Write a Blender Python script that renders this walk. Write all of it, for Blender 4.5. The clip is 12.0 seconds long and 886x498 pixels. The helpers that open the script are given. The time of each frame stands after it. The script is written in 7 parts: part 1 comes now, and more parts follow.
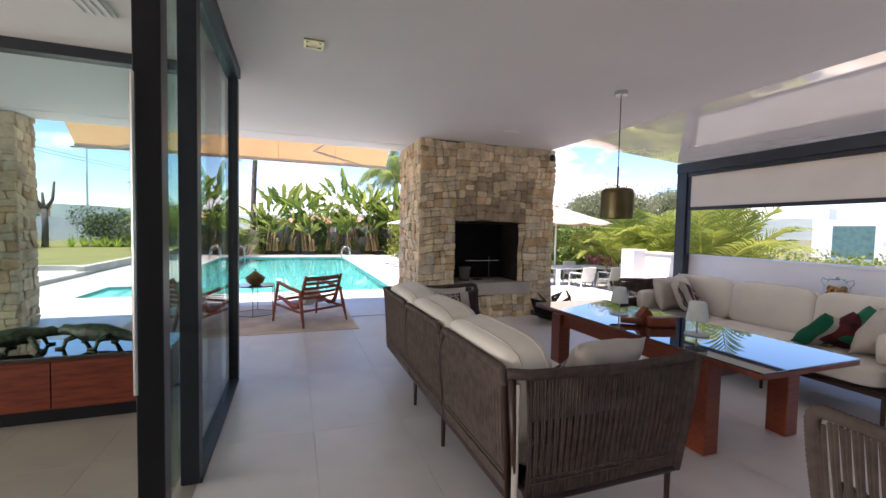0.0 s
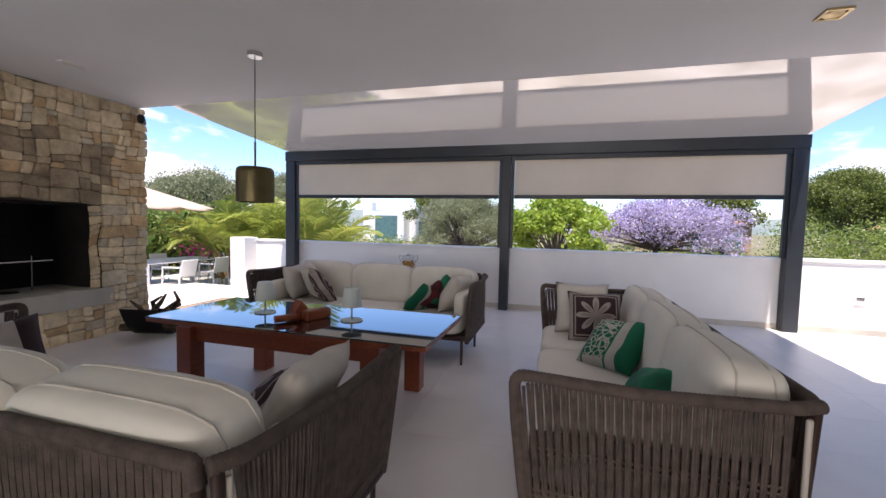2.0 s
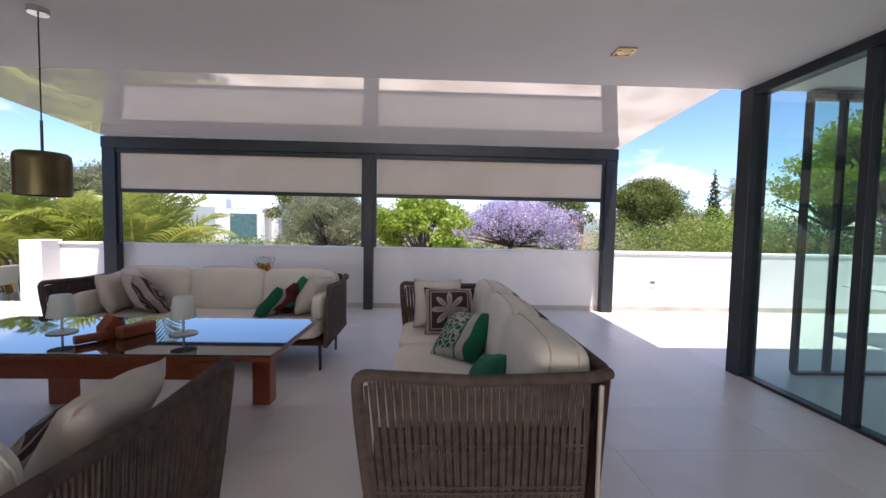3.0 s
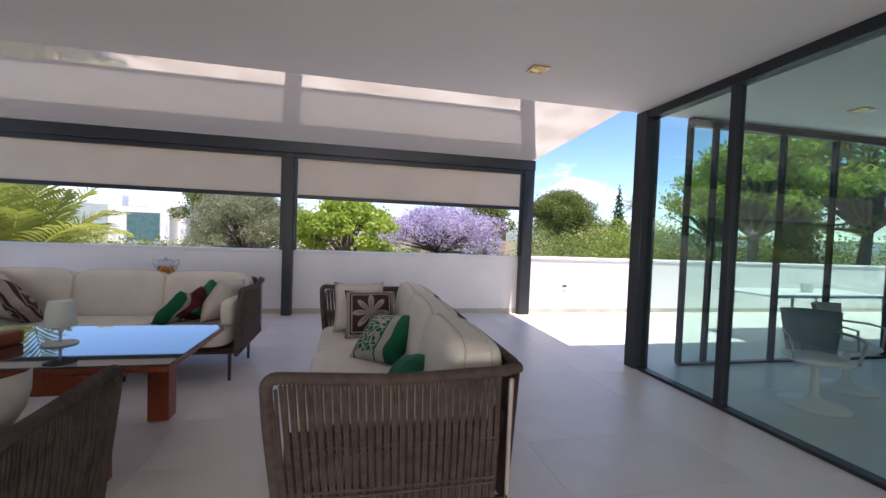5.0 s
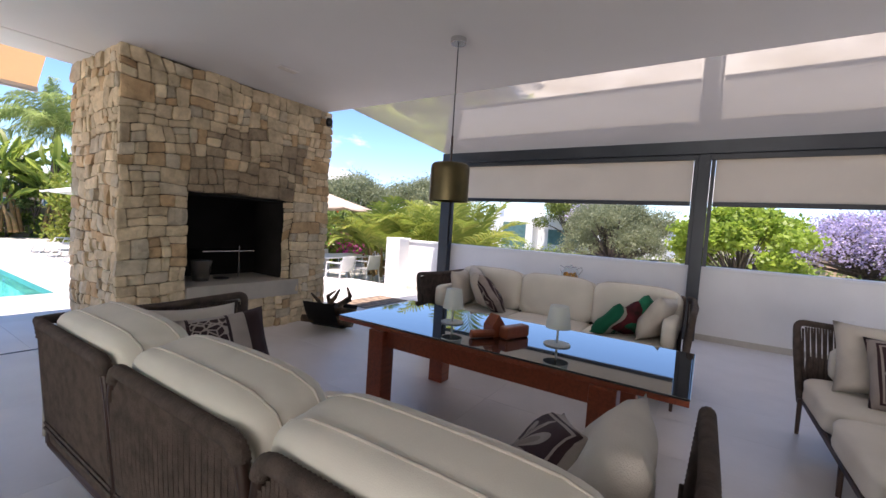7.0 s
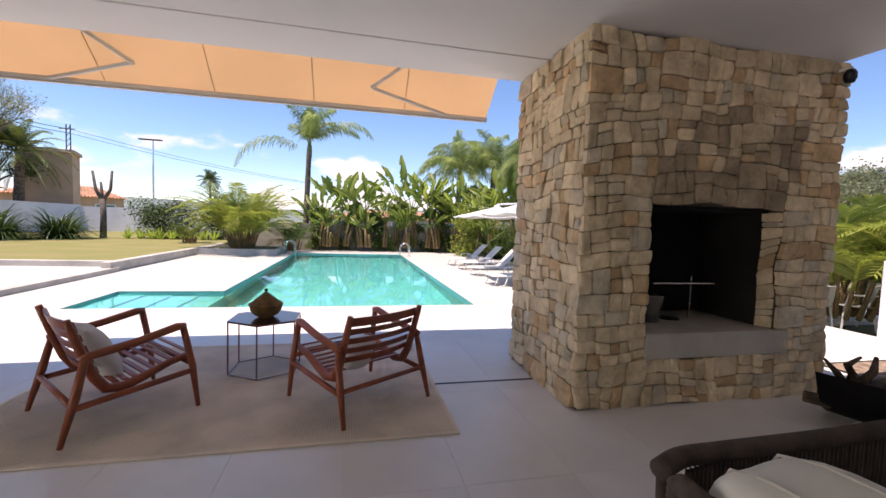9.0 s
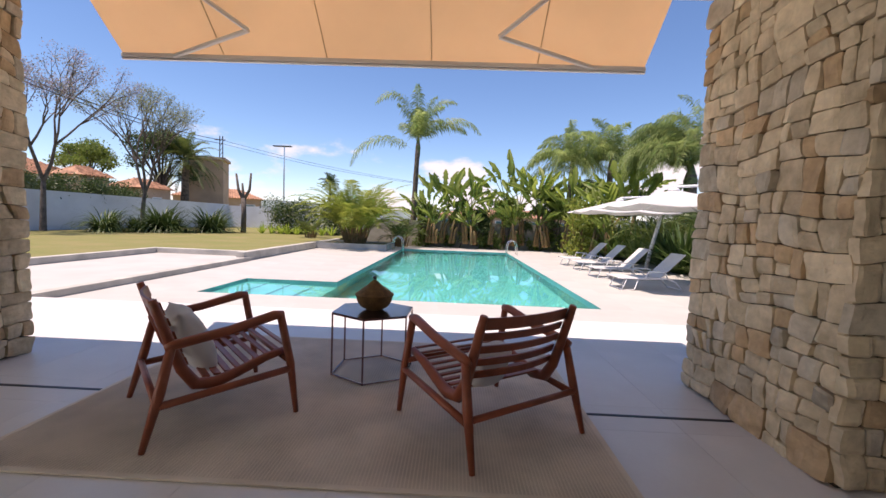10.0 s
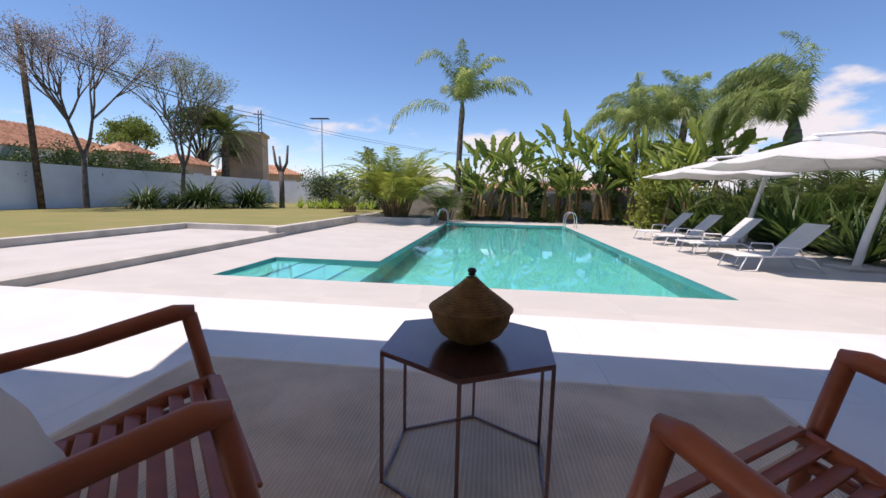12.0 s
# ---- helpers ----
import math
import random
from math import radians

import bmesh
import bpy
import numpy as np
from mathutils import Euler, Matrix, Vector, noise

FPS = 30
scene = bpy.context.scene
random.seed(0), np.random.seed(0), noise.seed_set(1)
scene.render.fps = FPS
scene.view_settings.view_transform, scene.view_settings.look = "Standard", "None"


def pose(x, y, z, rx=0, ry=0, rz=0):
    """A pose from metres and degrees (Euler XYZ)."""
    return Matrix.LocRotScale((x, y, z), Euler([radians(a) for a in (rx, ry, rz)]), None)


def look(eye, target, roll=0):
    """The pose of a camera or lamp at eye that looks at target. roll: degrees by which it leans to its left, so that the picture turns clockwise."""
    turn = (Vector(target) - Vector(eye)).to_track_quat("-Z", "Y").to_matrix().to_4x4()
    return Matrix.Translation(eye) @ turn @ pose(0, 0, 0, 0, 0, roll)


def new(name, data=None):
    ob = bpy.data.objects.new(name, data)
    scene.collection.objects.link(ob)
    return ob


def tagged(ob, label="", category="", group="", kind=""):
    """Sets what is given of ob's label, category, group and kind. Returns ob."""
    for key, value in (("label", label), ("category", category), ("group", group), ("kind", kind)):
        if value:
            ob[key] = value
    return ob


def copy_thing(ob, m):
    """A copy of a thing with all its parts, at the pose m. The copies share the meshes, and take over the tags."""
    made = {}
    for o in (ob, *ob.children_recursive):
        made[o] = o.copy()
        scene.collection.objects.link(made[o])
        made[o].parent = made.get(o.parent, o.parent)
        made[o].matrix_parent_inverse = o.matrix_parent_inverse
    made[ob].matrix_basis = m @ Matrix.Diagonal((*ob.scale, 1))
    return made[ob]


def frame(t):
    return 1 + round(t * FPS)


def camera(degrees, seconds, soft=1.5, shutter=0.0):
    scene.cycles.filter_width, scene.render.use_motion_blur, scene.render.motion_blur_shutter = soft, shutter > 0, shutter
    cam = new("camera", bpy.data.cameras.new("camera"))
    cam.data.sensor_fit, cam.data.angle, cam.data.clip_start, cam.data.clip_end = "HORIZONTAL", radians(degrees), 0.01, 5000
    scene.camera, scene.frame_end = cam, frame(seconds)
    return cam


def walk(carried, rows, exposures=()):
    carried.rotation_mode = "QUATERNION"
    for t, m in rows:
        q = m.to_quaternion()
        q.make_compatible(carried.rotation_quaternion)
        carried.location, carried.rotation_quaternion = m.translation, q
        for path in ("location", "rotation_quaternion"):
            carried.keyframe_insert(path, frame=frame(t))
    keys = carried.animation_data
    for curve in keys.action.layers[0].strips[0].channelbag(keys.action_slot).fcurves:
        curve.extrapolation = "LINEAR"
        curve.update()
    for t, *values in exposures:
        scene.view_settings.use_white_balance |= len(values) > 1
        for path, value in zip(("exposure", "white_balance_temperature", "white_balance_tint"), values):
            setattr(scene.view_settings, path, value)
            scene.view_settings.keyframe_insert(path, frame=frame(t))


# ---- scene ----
cam = camera(94.8, 12.0)
PATH = [
    (0, (-0.055, 0.368, 1.449), (0.631, 2.244, 1.357), 1.2),
    (0.5, (-0.074, 0.748, 1.438), (1.081, 2.38, 1.364), 1.4),
    (1, (-0.026, 1.018, 1.452), (1.497, 2.312, 1.378), 1.4),
    (1.5, (0.008, 1.128, 1.455), (1.784, 2.042, 1.365), 1.2),
    (2, (0.047, 1.103, 1.434), (1.967, 1.653, 1.322), 1.3),
    (2.5, (0.063, 1.036, 1.428), (2.046, 1.27, 1.316), 1.2),
    (3, (0.078, 0.977, 1.437), (2.075, 0.909, 1.333), 1.1),
    (3.5, (0.082, 0.949, 1.44), (2.046, 0.582, 1.348), 1.3),
    (3.7, (0.073, 0.91, 1.438), (2.015, 0.439, 1.353), 1.3),
    (5.3, (0.051, 0.966, 1.406), (2.015, 0.587, 1.354), 2.9),
    (5.5, (0.056, 1.029, 1.402), (2.044, 0.821, 1.343), 3.2),
    (6, (0.094, 1.186, 1.398), (2.074, 1.456, 1.314), 3.9),
    (6.5, (0.215, 1.477, 1.396), (2.08, 2.195, 1.302), 4.2),
    (7, (0.257, 1.897, 1.395), (1.935, 2.981, 1.289), 3.7),
    (7.3, (0.246, 2.18, 1.405), (1.782, 3.456, 1.289), 3.2),
    (7.5, (0.229, 2.362, 1.401), (1.655, 3.76, 1.28), 2.8),
    (7.7, (0.219, 2.53, 1.404), (1.512, 4.05, 1.271), 2.4),
    (9.3, (0.077, 3.981, 1.373), (0.339, 5.96, 1.253), 1.9),
    (9.5, (0.061, 4.147, 1.334), (0.212, 6.138, 1.208), 1.8),
    (10, (-0.054, 4.566, 1.191), (-0.106, 6.561, 1.057), 2.2),
    (10.5, (-0.21, 4.959, 1.014), (-0.377, 6.946, 0.865), 2.5),
    (11, (-0.358, 5.384, 0.96), (-0.561, 7.367, 0.793), 2.2),
    (11.5, (-0.46, 5.855, 0.985), (-0.663, 7.835, 0.787), 1.6),
    (12, (-0.59, 6.276, 1.0), (-0.823, 8.245, 0.738), 1.3),
]
EXPOSURES = [(0.0, 1.84, 6950, 23), (1.5, 1.76, 6800, 20), (2.5, 1.54, 6800, 22), (5.5, 1.57, 6850, 22), (6.5, 1.74, 6850, 20), (7.5, 1.70, 6950, 22), (9.5, 1.08, 7450, 25), (10.5, 0.92, 7200, 23), (12.0, 0.74, 6950, 21)]
walk(cam, [(t, look(eye, target, roll)) for t, eye, target, roll in PATH], EXPOSURES)

# ---- light ----
SUN_AWAY = Vector((-0.72, -0.30, 2.68)).normalized()
SUN_ELEVATION = math.asin(SUN_AWAY.z)
SUN_TURN = math.atan2(SUN_AWAY.x, SUN_AWAY.y)

world = bpy.data.worlds.new("sky")
scene.world = world
world.use_nodes = True
wt = world.node_tree
wt.nodes.clear()
w_out = wt.nodes.new("ShaderNodeOutputWorld")
w_bg = wt.nodes.new("ShaderNodeBackground")
w_sky = wt.nodes.new("ShaderNodeTexSky")
w_sky.sky_type, w_sky.sun_disc = "NISHITA", False
w_sky.sun_elevation, w_sky.sun_rotation = SUN_ELEVATION, SUN_TURN
w_sky.air_density, w_sky.dust_density, w_sky.ozone_density = 0.9, 0.05, 4.0
w_sky.altitude = 600
# cumulus clouds low over the horizon
w_co = wt.nodes.new("ShaderNodeTexCoord")
w_sep = wt.nodes.new("ShaderNodeSeparateXYZ")
wt.links.new(w_co.outputs["Generated"], w_sep.inputs[0])
w_map = wt.nodes.new("ShaderNodeMapping")
w_map.inputs["Scale"].default_value = (1.0, 1.0, 2.3)
w_map.inputs["Location"].default_value = (0.35, 0.1, 0.0)
wt.links.new(w_co.outputs["Generated"], w_map.inputs["Vector"])
w_noise = wt.nodes.new("ShaderNodeTexNoise")
w_noise.inputs["Scale"].default_value, w_noise.inputs["Detail"].default_value = 3.9, 10.0
w_noise.inputs["Roughness"].default_value = 0.55
wt.links.new(w_map.outputs[0], w_noise.inputs["Vector"])
w_low = wt.nodes.new("ShaderNodeMapRange")
w_low.inputs["From Min"].default_value, w_low.inputs["From Max"].default_value = 0.05, 0.31
w_low.inputs["To Min"].default_value, w_low.inputs["To Max"].default_value = 0.14, -0.15
wt.links.new(w_sep.outputs["Z"], w_low.inputs["Value"])
w_add = wt.nodes.new("ShaderNodeMath")
w_add.operation = "ADD"
wt.links.new(w_noise.outputs["Fac"], w_add.inputs[0])
wt.links.new(w_low.outputs[0], w_add.inputs[1])
w_ramp = wt.nodes.new("ShaderNodeMapRange")
w_ramp.interpolation_type = "SMOOTHSTEP"
w_ramp.inputs["From Min"].default_value, w_ramp.inputs["From Max"].default_value = 0.635, 0.745
w_side = wt.nodes.new("ShaderNodeMath")
w_side.operation = "MULTIPLY_ADD"
w_side.inputs[1].default_value = 0.075
w_east = wt.nodes.new("ShaderNodeMath")
w_east.operation = "ADD"
wt.links.new(w_sep.outputs["X"], w_east.inputs[0])
wt.links.new(w_sep.outputs["Y"], w_east.inputs[1])
wt.links.new(w_east.outputs[0], w_side.inputs[0])
wt.links.new(w_add.outputs[0], w_side.inputs[2])
wt.links.new(w_side.outputs[0], w_ramp.inputs["Value"])
w_mix = wt.nodes.new("ShaderNodeMix")
w_mix.data_type = "RGBA"
wt.links.new(w_ramp.outputs[0], w_mix.inputs["Factor"])
w_hue = wt.nodes.new("ShaderNodeHueSaturation")
w_hue.inputs["Saturation"].default_value = 1.12
wt.links.new(w_sky.outputs[0], w_hue.inputs["Color"])
wt.links.new(w_hue.outputs[0], w_mix.inputs["A"])
w_mix.inputs["B"].default_value = (5.0, 5.15, 5.5, 1)
wt.links.new(w_mix.outputs["Result"], w_bg.inputs["Color"])
w_bg.inputs["Strength"].default_value = 0.1
wt.links.new(w_bg.outputs[0], w_out.inputs["Surface"])

sun_data = bpy.data.lights.new("sun", "SUN")
sun_data.energy, sun_data.angle, sun_data.color = 3.3, radians(0.53), (1.0, 0.95, 0.88)
# fill lamp in an added, unseen west window, brightening terrace and sofas
west_data = bpy.data.lights.new("west_fill_lamp", "AREA")
west_data.shape, west_data.size, west_data.size_y = "RECTANGLE", 6.2, 2.5
west_data.energy, west_data.color = 140.0, (1.0, 0.97, 0.93)
west_light = new("west_fill_lamp", west_data)
west_light.matrix_world = look((-8.98, 1.2, 1.36), (0.0, 1.2, 1.36))
sun = new("sun", sun_data)
sun.matrix_world = look(SUN_AWAY * 60, (0, 0, 0))

# ---- materials ----
def mat(name, colour, rough=0.6, metal=0.0, spread=0.12, scale=3.0, bump=0.0, bump_scale=60.0, spec=0.5, rand=0.0, fine=0.0, stretch=None, trans=0.0, ior=1.45, coat=0.0, tint=None):
    """A surface with variation at two scales, fine relief and, for pieces, a random shift of brightness."""
    m = bpy.data.materials.new(name)
    m.use_nodes = True
    t = m.node_tree
    b = t.nodes["Principled BSDF"]
    b.inputs["Roughness"].default_value, b.inputs["Metallic"].default_value = rough, metal
    b.inputs["Specular IOR Level"].default_value = spec
    b.inputs["IOR"].default_value, b.inputs["Transmission Weight"].default_value = ior, trans
    b.inputs["Coat Weight"].default_value = coat
    co = t.nodes.new("ShaderNodeTexCoord")
    vec = co.outputs["Object"]
    if stretch:
        mp = t.nodes.new("ShaderNodeMapping")
        mp.inputs["Scale"].default_value = stretch
        t.links.new(vec, mp.inputs["Vector"])
        vec = mp.outputs[0]
    n1 = t.nodes.new("ShaderNodeTexNoise")
    n1.inputs["Scale"].default_value, n1.inputs["Detail"].default_value = scale, 6.0
    t.links.new(vec, n1.inputs["Vector"])
    n2 = t.nodes.new("ShaderNodeTexNoise")
    n2.inputs["Scale"].default_value, n2.inputs["Detail"].default_value = bump_scale, 4.0
    t.links.new(vec, n2.inputs["Vector"])
    other = tint or tuple(c * (1 - spread * 2.2) for c in colour)
    mix = t.nodes.new("ShaderNodeMix")
    mix.data_type = "RGBA"
    mix.inputs["A"].default_value, mix.inputs["B"].default_value = (*other, 1), (*[min(1, c * (1 + spread * 0.4)) for c in colour], 1)
    mr = t.nodes.new("ShaderNodeMapRange")
    mr.inputs["From Min"].default_value, mr.inputs["From Max"].default_value = 0.3, 0.62
    t.links.new(n1.outputs["Fac"], mr.inputs["Value"])
    t.links.new(mr.outputs[0], mix.inputs["Factor"])
    out = mix.outputs["Result"]
    val = None
    if fine or rand:
        hs = t.nodes.new("ShaderNodeHueSaturation")
        t.links.new(out, hs.inputs["Color"])
        out = hs.outputs[0]
        sm = t.nodes.new("ShaderNodeMath")
        sm.operation = "MULTIPLY_ADD"
        t.links.new(n2.outputs["Fac"], sm.inputs[0])
        sm.inputs[1].default_value, sm.inputs[2].default_value = 2 * fine, 1 - fine
        val = sm.outputs[0]
        if rand:
            oi = t.nodes.new("ShaderNodeObjectInfo")
            s2 = t.nodes.new("ShaderNodeMath")
            s2.operation = "MULTIPLY_ADD"
            t.links.new(oi.outputs["Random"], s2.inputs[0])
            s2.inputs[1].default_value = 2 * rand
            s3 = t.nodes.new("ShaderNodeMath")
            s3.operation = "SUBTRACT"
            t.links.new(val, s3.inputs[0])
            s3.inputs[1].default_value = rand
            t.links.new(s3.outputs[0], s2.inputs[2])
            val = s2.outputs[0]
        t.links.new(val, hs.inputs["Value"])
    t.links.new(out, b.inputs["Base Color"])
    if bump:
        bp = t.nodes.new("ShaderNodeBump")
        bp.inputs["Strength"].default_value, bp.inputs["Distance"].default_value = bump, 0.01
        t.links.new(n2.outputs["Fac"], bp.inputs["Height"])
        t.links.new(bp.outputs[0], b.inputs["Normal"])
    return m


def leaf_mat(name, colour, dry=(0.30, 0.24, 0.06), trans=0.35, scale=1.2, dryness=0.5):
    """Leaf: diffuse with light shining through, hue varying from leaf to leaf."""
    m = bpy.data.materials.new(name)
    m.use_nodes = True
    t = m.node_tree
    b = t.nodes["Principled BSDF"]
    b.inputs["Roughness"].default_value = 0.45
    gi = t.nodes.new("ShaderNodeNewGeometry")
    co = t.nodes.new("ShaderNodeTexCoord")
    n1 = t.nodes.new("ShaderNodeTexNoise")
    n1.inputs["Scale"].default_value = scale
    t.links.new(co.outputs["Object"], n1.inputs["Vector"])
    ad = t.nodes.new("ShaderNodeMath")
    ad.operation = "MULTIPLY"
    t.links.new(gi.outputs["Random Per Island"], ad.inputs[0])
    t.links.new(n1.outputs["Fac"], ad.inputs[1])
    mr = t.nodes.new("ShaderNodeMapRange")
    mr.inputs["From Min"].default_value, mr.inputs["From Max"].default_value = 0.05, 0.55
    mr.inputs["To Max"].default_value = dryness
    t.links.new(ad.outputs[0], mr.inputs["Value"])
    mix = t.nodes.new("ShaderNodeMix")
    mix.data_type = "RGBA"
    mix.inputs["A"].default_value, mix.inputs["B"].default_value = (*colour, 1), (*dry, 1)
    t.links.new(mr.outputs[0], mix.inputs["Factor"])
    t.links.new(mix.outputs["Result"], b.inputs["Base Color"])
    tr = t.nodes.new("ShaderNodeBsdfTranslucent")
    t.links.new(mix.outputs["Result"], tr.inputs["Color"])
    ms = t.nodes.new("ShaderNodeMixShader")
    ms.inputs[0].default_value = trans
    t.links.new(b.outputs[0], ms.inputs[1])
    t.links.new(tr.outputs[0], ms.inputs[2])
    t.links.new(ms.outputs[0], t.nodes["Material Output"].inputs["Surface"])
    return m


M_CEIL = mat("ceiling_paint", (0.82, 0.80, 0.79), 0.7, spread=0.02, scale=0.8, bump=0.05, bump_scale=120)
M_WHITE = mat("white_render", (0.80, 0.80, 0.80), 0.75, spread=0.03, scale=1.5, bump=0.25, bump_scale=90)
M_TILE = mat("terrace_tile", (0.73, 0.70, 0.68), 0.36, spread=0.06, scale=1.3, bump=0.04, bump_scale=40, spec=1.0, rand=0.02, fine=0.03)
# darker copy of the tile: the unlit living room's shade in its colour
M_TILE_SHADED = mat("shaded_living_room_tile", (0.33, 0.31, 0.26), 0.4, spread=0.08, scale=1.3, bump=0.04, bump_scale=40, rand=0.02, fine=0.03)
M_DECK = mat("pool_deck_tile", (0.49, 0.465, 0.43), 0.6, spread=0.05, scale=1.1, bump=0.06, bump_scale=60, rand=0.03, fine=0.03)
M_JOINT = mat("joint_grout", (0.70, 0.67, 0.65), 0.9, spread=0.1)
M_DARK = mat("anthracite_aluminium", (0.028, 0.034, 0.042), 0.42, metal=0.25, spread=0.08, bump=0.03, bump_scale=300)
M_BLACKFR = mat("black_frame", (0.012, 0.014, 0.018), 0.35, metal=0.3, spread=0.08)
M_GLOSS = mat("glossy_white_panel", (0.74, 0.72, 0.70), 0.07, spread=0.03, scale=0.6, spec=0.75, coat=0.6)
M_SCREEN = mat("screen_fabric", (0.74, 0.68, 0.60), 0.8, spread=0.03, scale=1.5, bump=0.1, bump_scale=600)
M_AWNING = mat("awning_fabric", (0.80, 0.57, 0.33), 0.85, spread=0.04, scale=1.0, bump=0.1, bump_scale=500)
M_BEIGE_METAL = mat("beige_metal", (0.72, 0.68, 0.62), 0.45, spread=0.03)
M_MORTAR = mat("mortar", (0.085, 0.068, 0.05), 0.95, spread=0.2, scale=8, bump=0.4)
M_STONES = [mat("stone_" + n, c, 0.85, spread=0.22, scale=5.0, bump=1.0, bump_scale=19, rand=0.17, fine=0.32, tint=t) for n, c, t in (
    ("cream", (0.65, 0.53, 0.36), (0.50, 0.40, 0.26)), ("ochre", (0.54, 0.38, 0.22), (0.40, 0.27, 0.15)),
    ("grey", (0.52, 0.45, 0.34), (0.39, 0.33, 0.24)), ("tan", (0.58, 0.47, 0.32), (0.43, 0.34, 0.22)))]
M_SMOKED = mat("stone_smoked", (0.36, 0.28, 0.19), 0.88, spread=0.25, scale=5.0, bump=0.9, bump_scale=26, rand=0.09, fine=0.28, tint=(0.20, 0.15, 0.10))
M_SLAB = mat("hearth_slab", (0.42, 0.39, 0.34), 0.7, spread=0.1, bump=0.2)
M_SOOT = mat("sooty_firebrick", (0.012, 0.011, 0.010), 0.9, spread=0.3, bump=0.5)
M_GRASS = mat("lawn_grass", (0.17, 0.17, 0.05), 0.95, spread=0.18, scale=0.7, bump=0.6, bump_scale=150, fine=0.3, tint=(0.24, 0.20, 0.08))
M_GROUND = mat("garden_soil", (0.16, 0.14, 0.08), 0.95, spread=0.3, scale=0.3, bump=0.5, bump_scale=30, fine=0.2, tint=(0.10, 0.12, 0.05))
M_KERB = mat("kerb_concrete", (0.50, 0.47, 0.42), 0.85, spread=0.12, scale=2, bump=0.3, fine=0.1)
M_BACKWALL = mat("garden_wall_render", (0.42, 0.38, 0.32), 0.9, spread=0.15, scale=1.2, bump=0.3, fine=0.08)
M_WHITEWALL = mat("painted_boundary_wall", (0.66, 0.68, 0.72), 0.85, spread=0.06, scale=0.8, bump=0.2)
M_BASIN = mat("pool_mosaic", (0.08, 0.36, 0.36), 0.4, spread=0.06, scale=2.0, bump=0.1, bump_scale=80)
M_WOOD = mat("reddish_wood", (0.26, 0.060, 0.026), 0.28, spread=0.14, scale=5, stretch=(1, 12, 12), bump=0.03, bump_scale=30, fine=0.03)
M_TEAK = mat("oiled_teak", (0.29, 0.075, 0.034), 0.4, spread=0.13, scale=3, stretch=(4, 2, 4), bump=0.06, bump_scale=40, fine=0.06)
M_CABWOOD = mat("cabinet_mahogany", (0.17, 0.036, 0.017), 0.35, spread=0.25, scale=4, stretch=(1, 8, 8), fine=0.1)
M_CUSH = mat("cushion_canvas", (0.76, 0.72, 0.64), 0.9, spread=0.05, scale=2.5, bump=0.12, bump_scale=350, fine=0.04)
M_ROPE = mat("taupe_rope", (0.096, 0.071, 0.060), 0.85, spread=0.18, scale=20, bump=0.5, bump_scale=250, fine=0.15)
M_BROWN = mat("brown_lacquered_tube", (0.045, 0.022, 0.016), 0.4, spread=0.15)
M_RUG = mat("sisal_rug", (0.78, 0.67, 0.55), 0.95, spread=0.08, scale=3, bump=0.6, bump_scale=260, fine=0.15)
M_RUGBASE = mat("dark_rug_weft", (0.70, 0.59, 0.48), 0.95, spread=0.12, scale=3, bump=0.6, bump_scale=260, fine=0.15)
M_HEX = mat("burgundy_metal", (0.30, 0.18, 0.17), 0.16, metal=0.9, spread=0.1)
M_WHITEMETAL = mat("white_metal", (0.78, 0.78, 0.78), 0.4, spread=0.03)
M_WHITECLOTH = mat("white_canvas", (0.76, 0.75, 0.73), 0.9, spread=0.04, bump=0.2, bump_scale=300)
M_BRONZE = mat("bronze_shade", (0.12, 0.095, 0.045), 0.38, metal=0.7, spread=0.12, scale=5)
M_STEEL = mat("stainless_steel", (0.6, 0.6, 0.6), 0.2, metal=1.0, spread=0.05)
M_BASKET = mat("woven_basket", (0.22, 0.125, 0.048), 0.85, spread=0.2, scale=15, bump=0.8, bump_scale=60, fine=0.2)


def glass_mat(name, tint, rough=0.0, refl=0.08):
    """A thin pane: mostly clear with a faint tint, and a mirror-like gloss."""
    m = bpy.data.materials.new(name)
    m.use_nodes = True
    t = m.node_tree
    t.nodes.remove(t.nodes["Principled BSDF"])
    tr = t.nodes.new("ShaderNodeBsdfTransparent")
    tr.inputs["Color"].default_value = (*tint, 1)
    gl = t.nodes.new("ShaderNodeBsdfGlossy")
    gl.inputs["Roughness"].default_value = rough
    lw = t.nodes.new("ShaderNodeLayerWeight")
    lw.inputs["Blend"].default_value = 0.5
    pw = t.nodes.new("ShaderNodeMath")
    pw.operation = "POWER"
    pw.inputs[1].default_value = 4.5
    t.links.new(lw.outputs["Facing"], pw.inputs[0])
    mx = t.nodes.new("ShaderNodeMixShader")
    mul = t.nodes.new("ShaderNodeMath")
    mul.operation = "MULTIPLY_ADD"
    mul.inputs[1].default_value, mul.inputs[2].default_value = 0.6, refl
    mul.use_clamp = True
    t.links.new(pw.outputs[0], mul.inputs[0])
    t.links.new(mul.outputs[0], mx.inputs[0])
    t.links.new(tr.outputs[0], mx.inputs[1])
    t.links.new(gl.outputs[0], mx.inputs[2])
    t.links.new(mx.outputs[0], t.nodes["Material Output"].inputs["Surface"])
    return m


M_GLASS = glass_mat("window_glass", (0.80, 0.90, 0.87), refl=0.07)
M_TABLEGLASS = mat("black_table_glass", (0.008, 0.009, 0.012), 0.015, spec=1.0, spread=0.0, coat=1.0)
M_JAR = glass_mat("jar_glass", (0.92, 0.95, 0.95), refl=0.05)
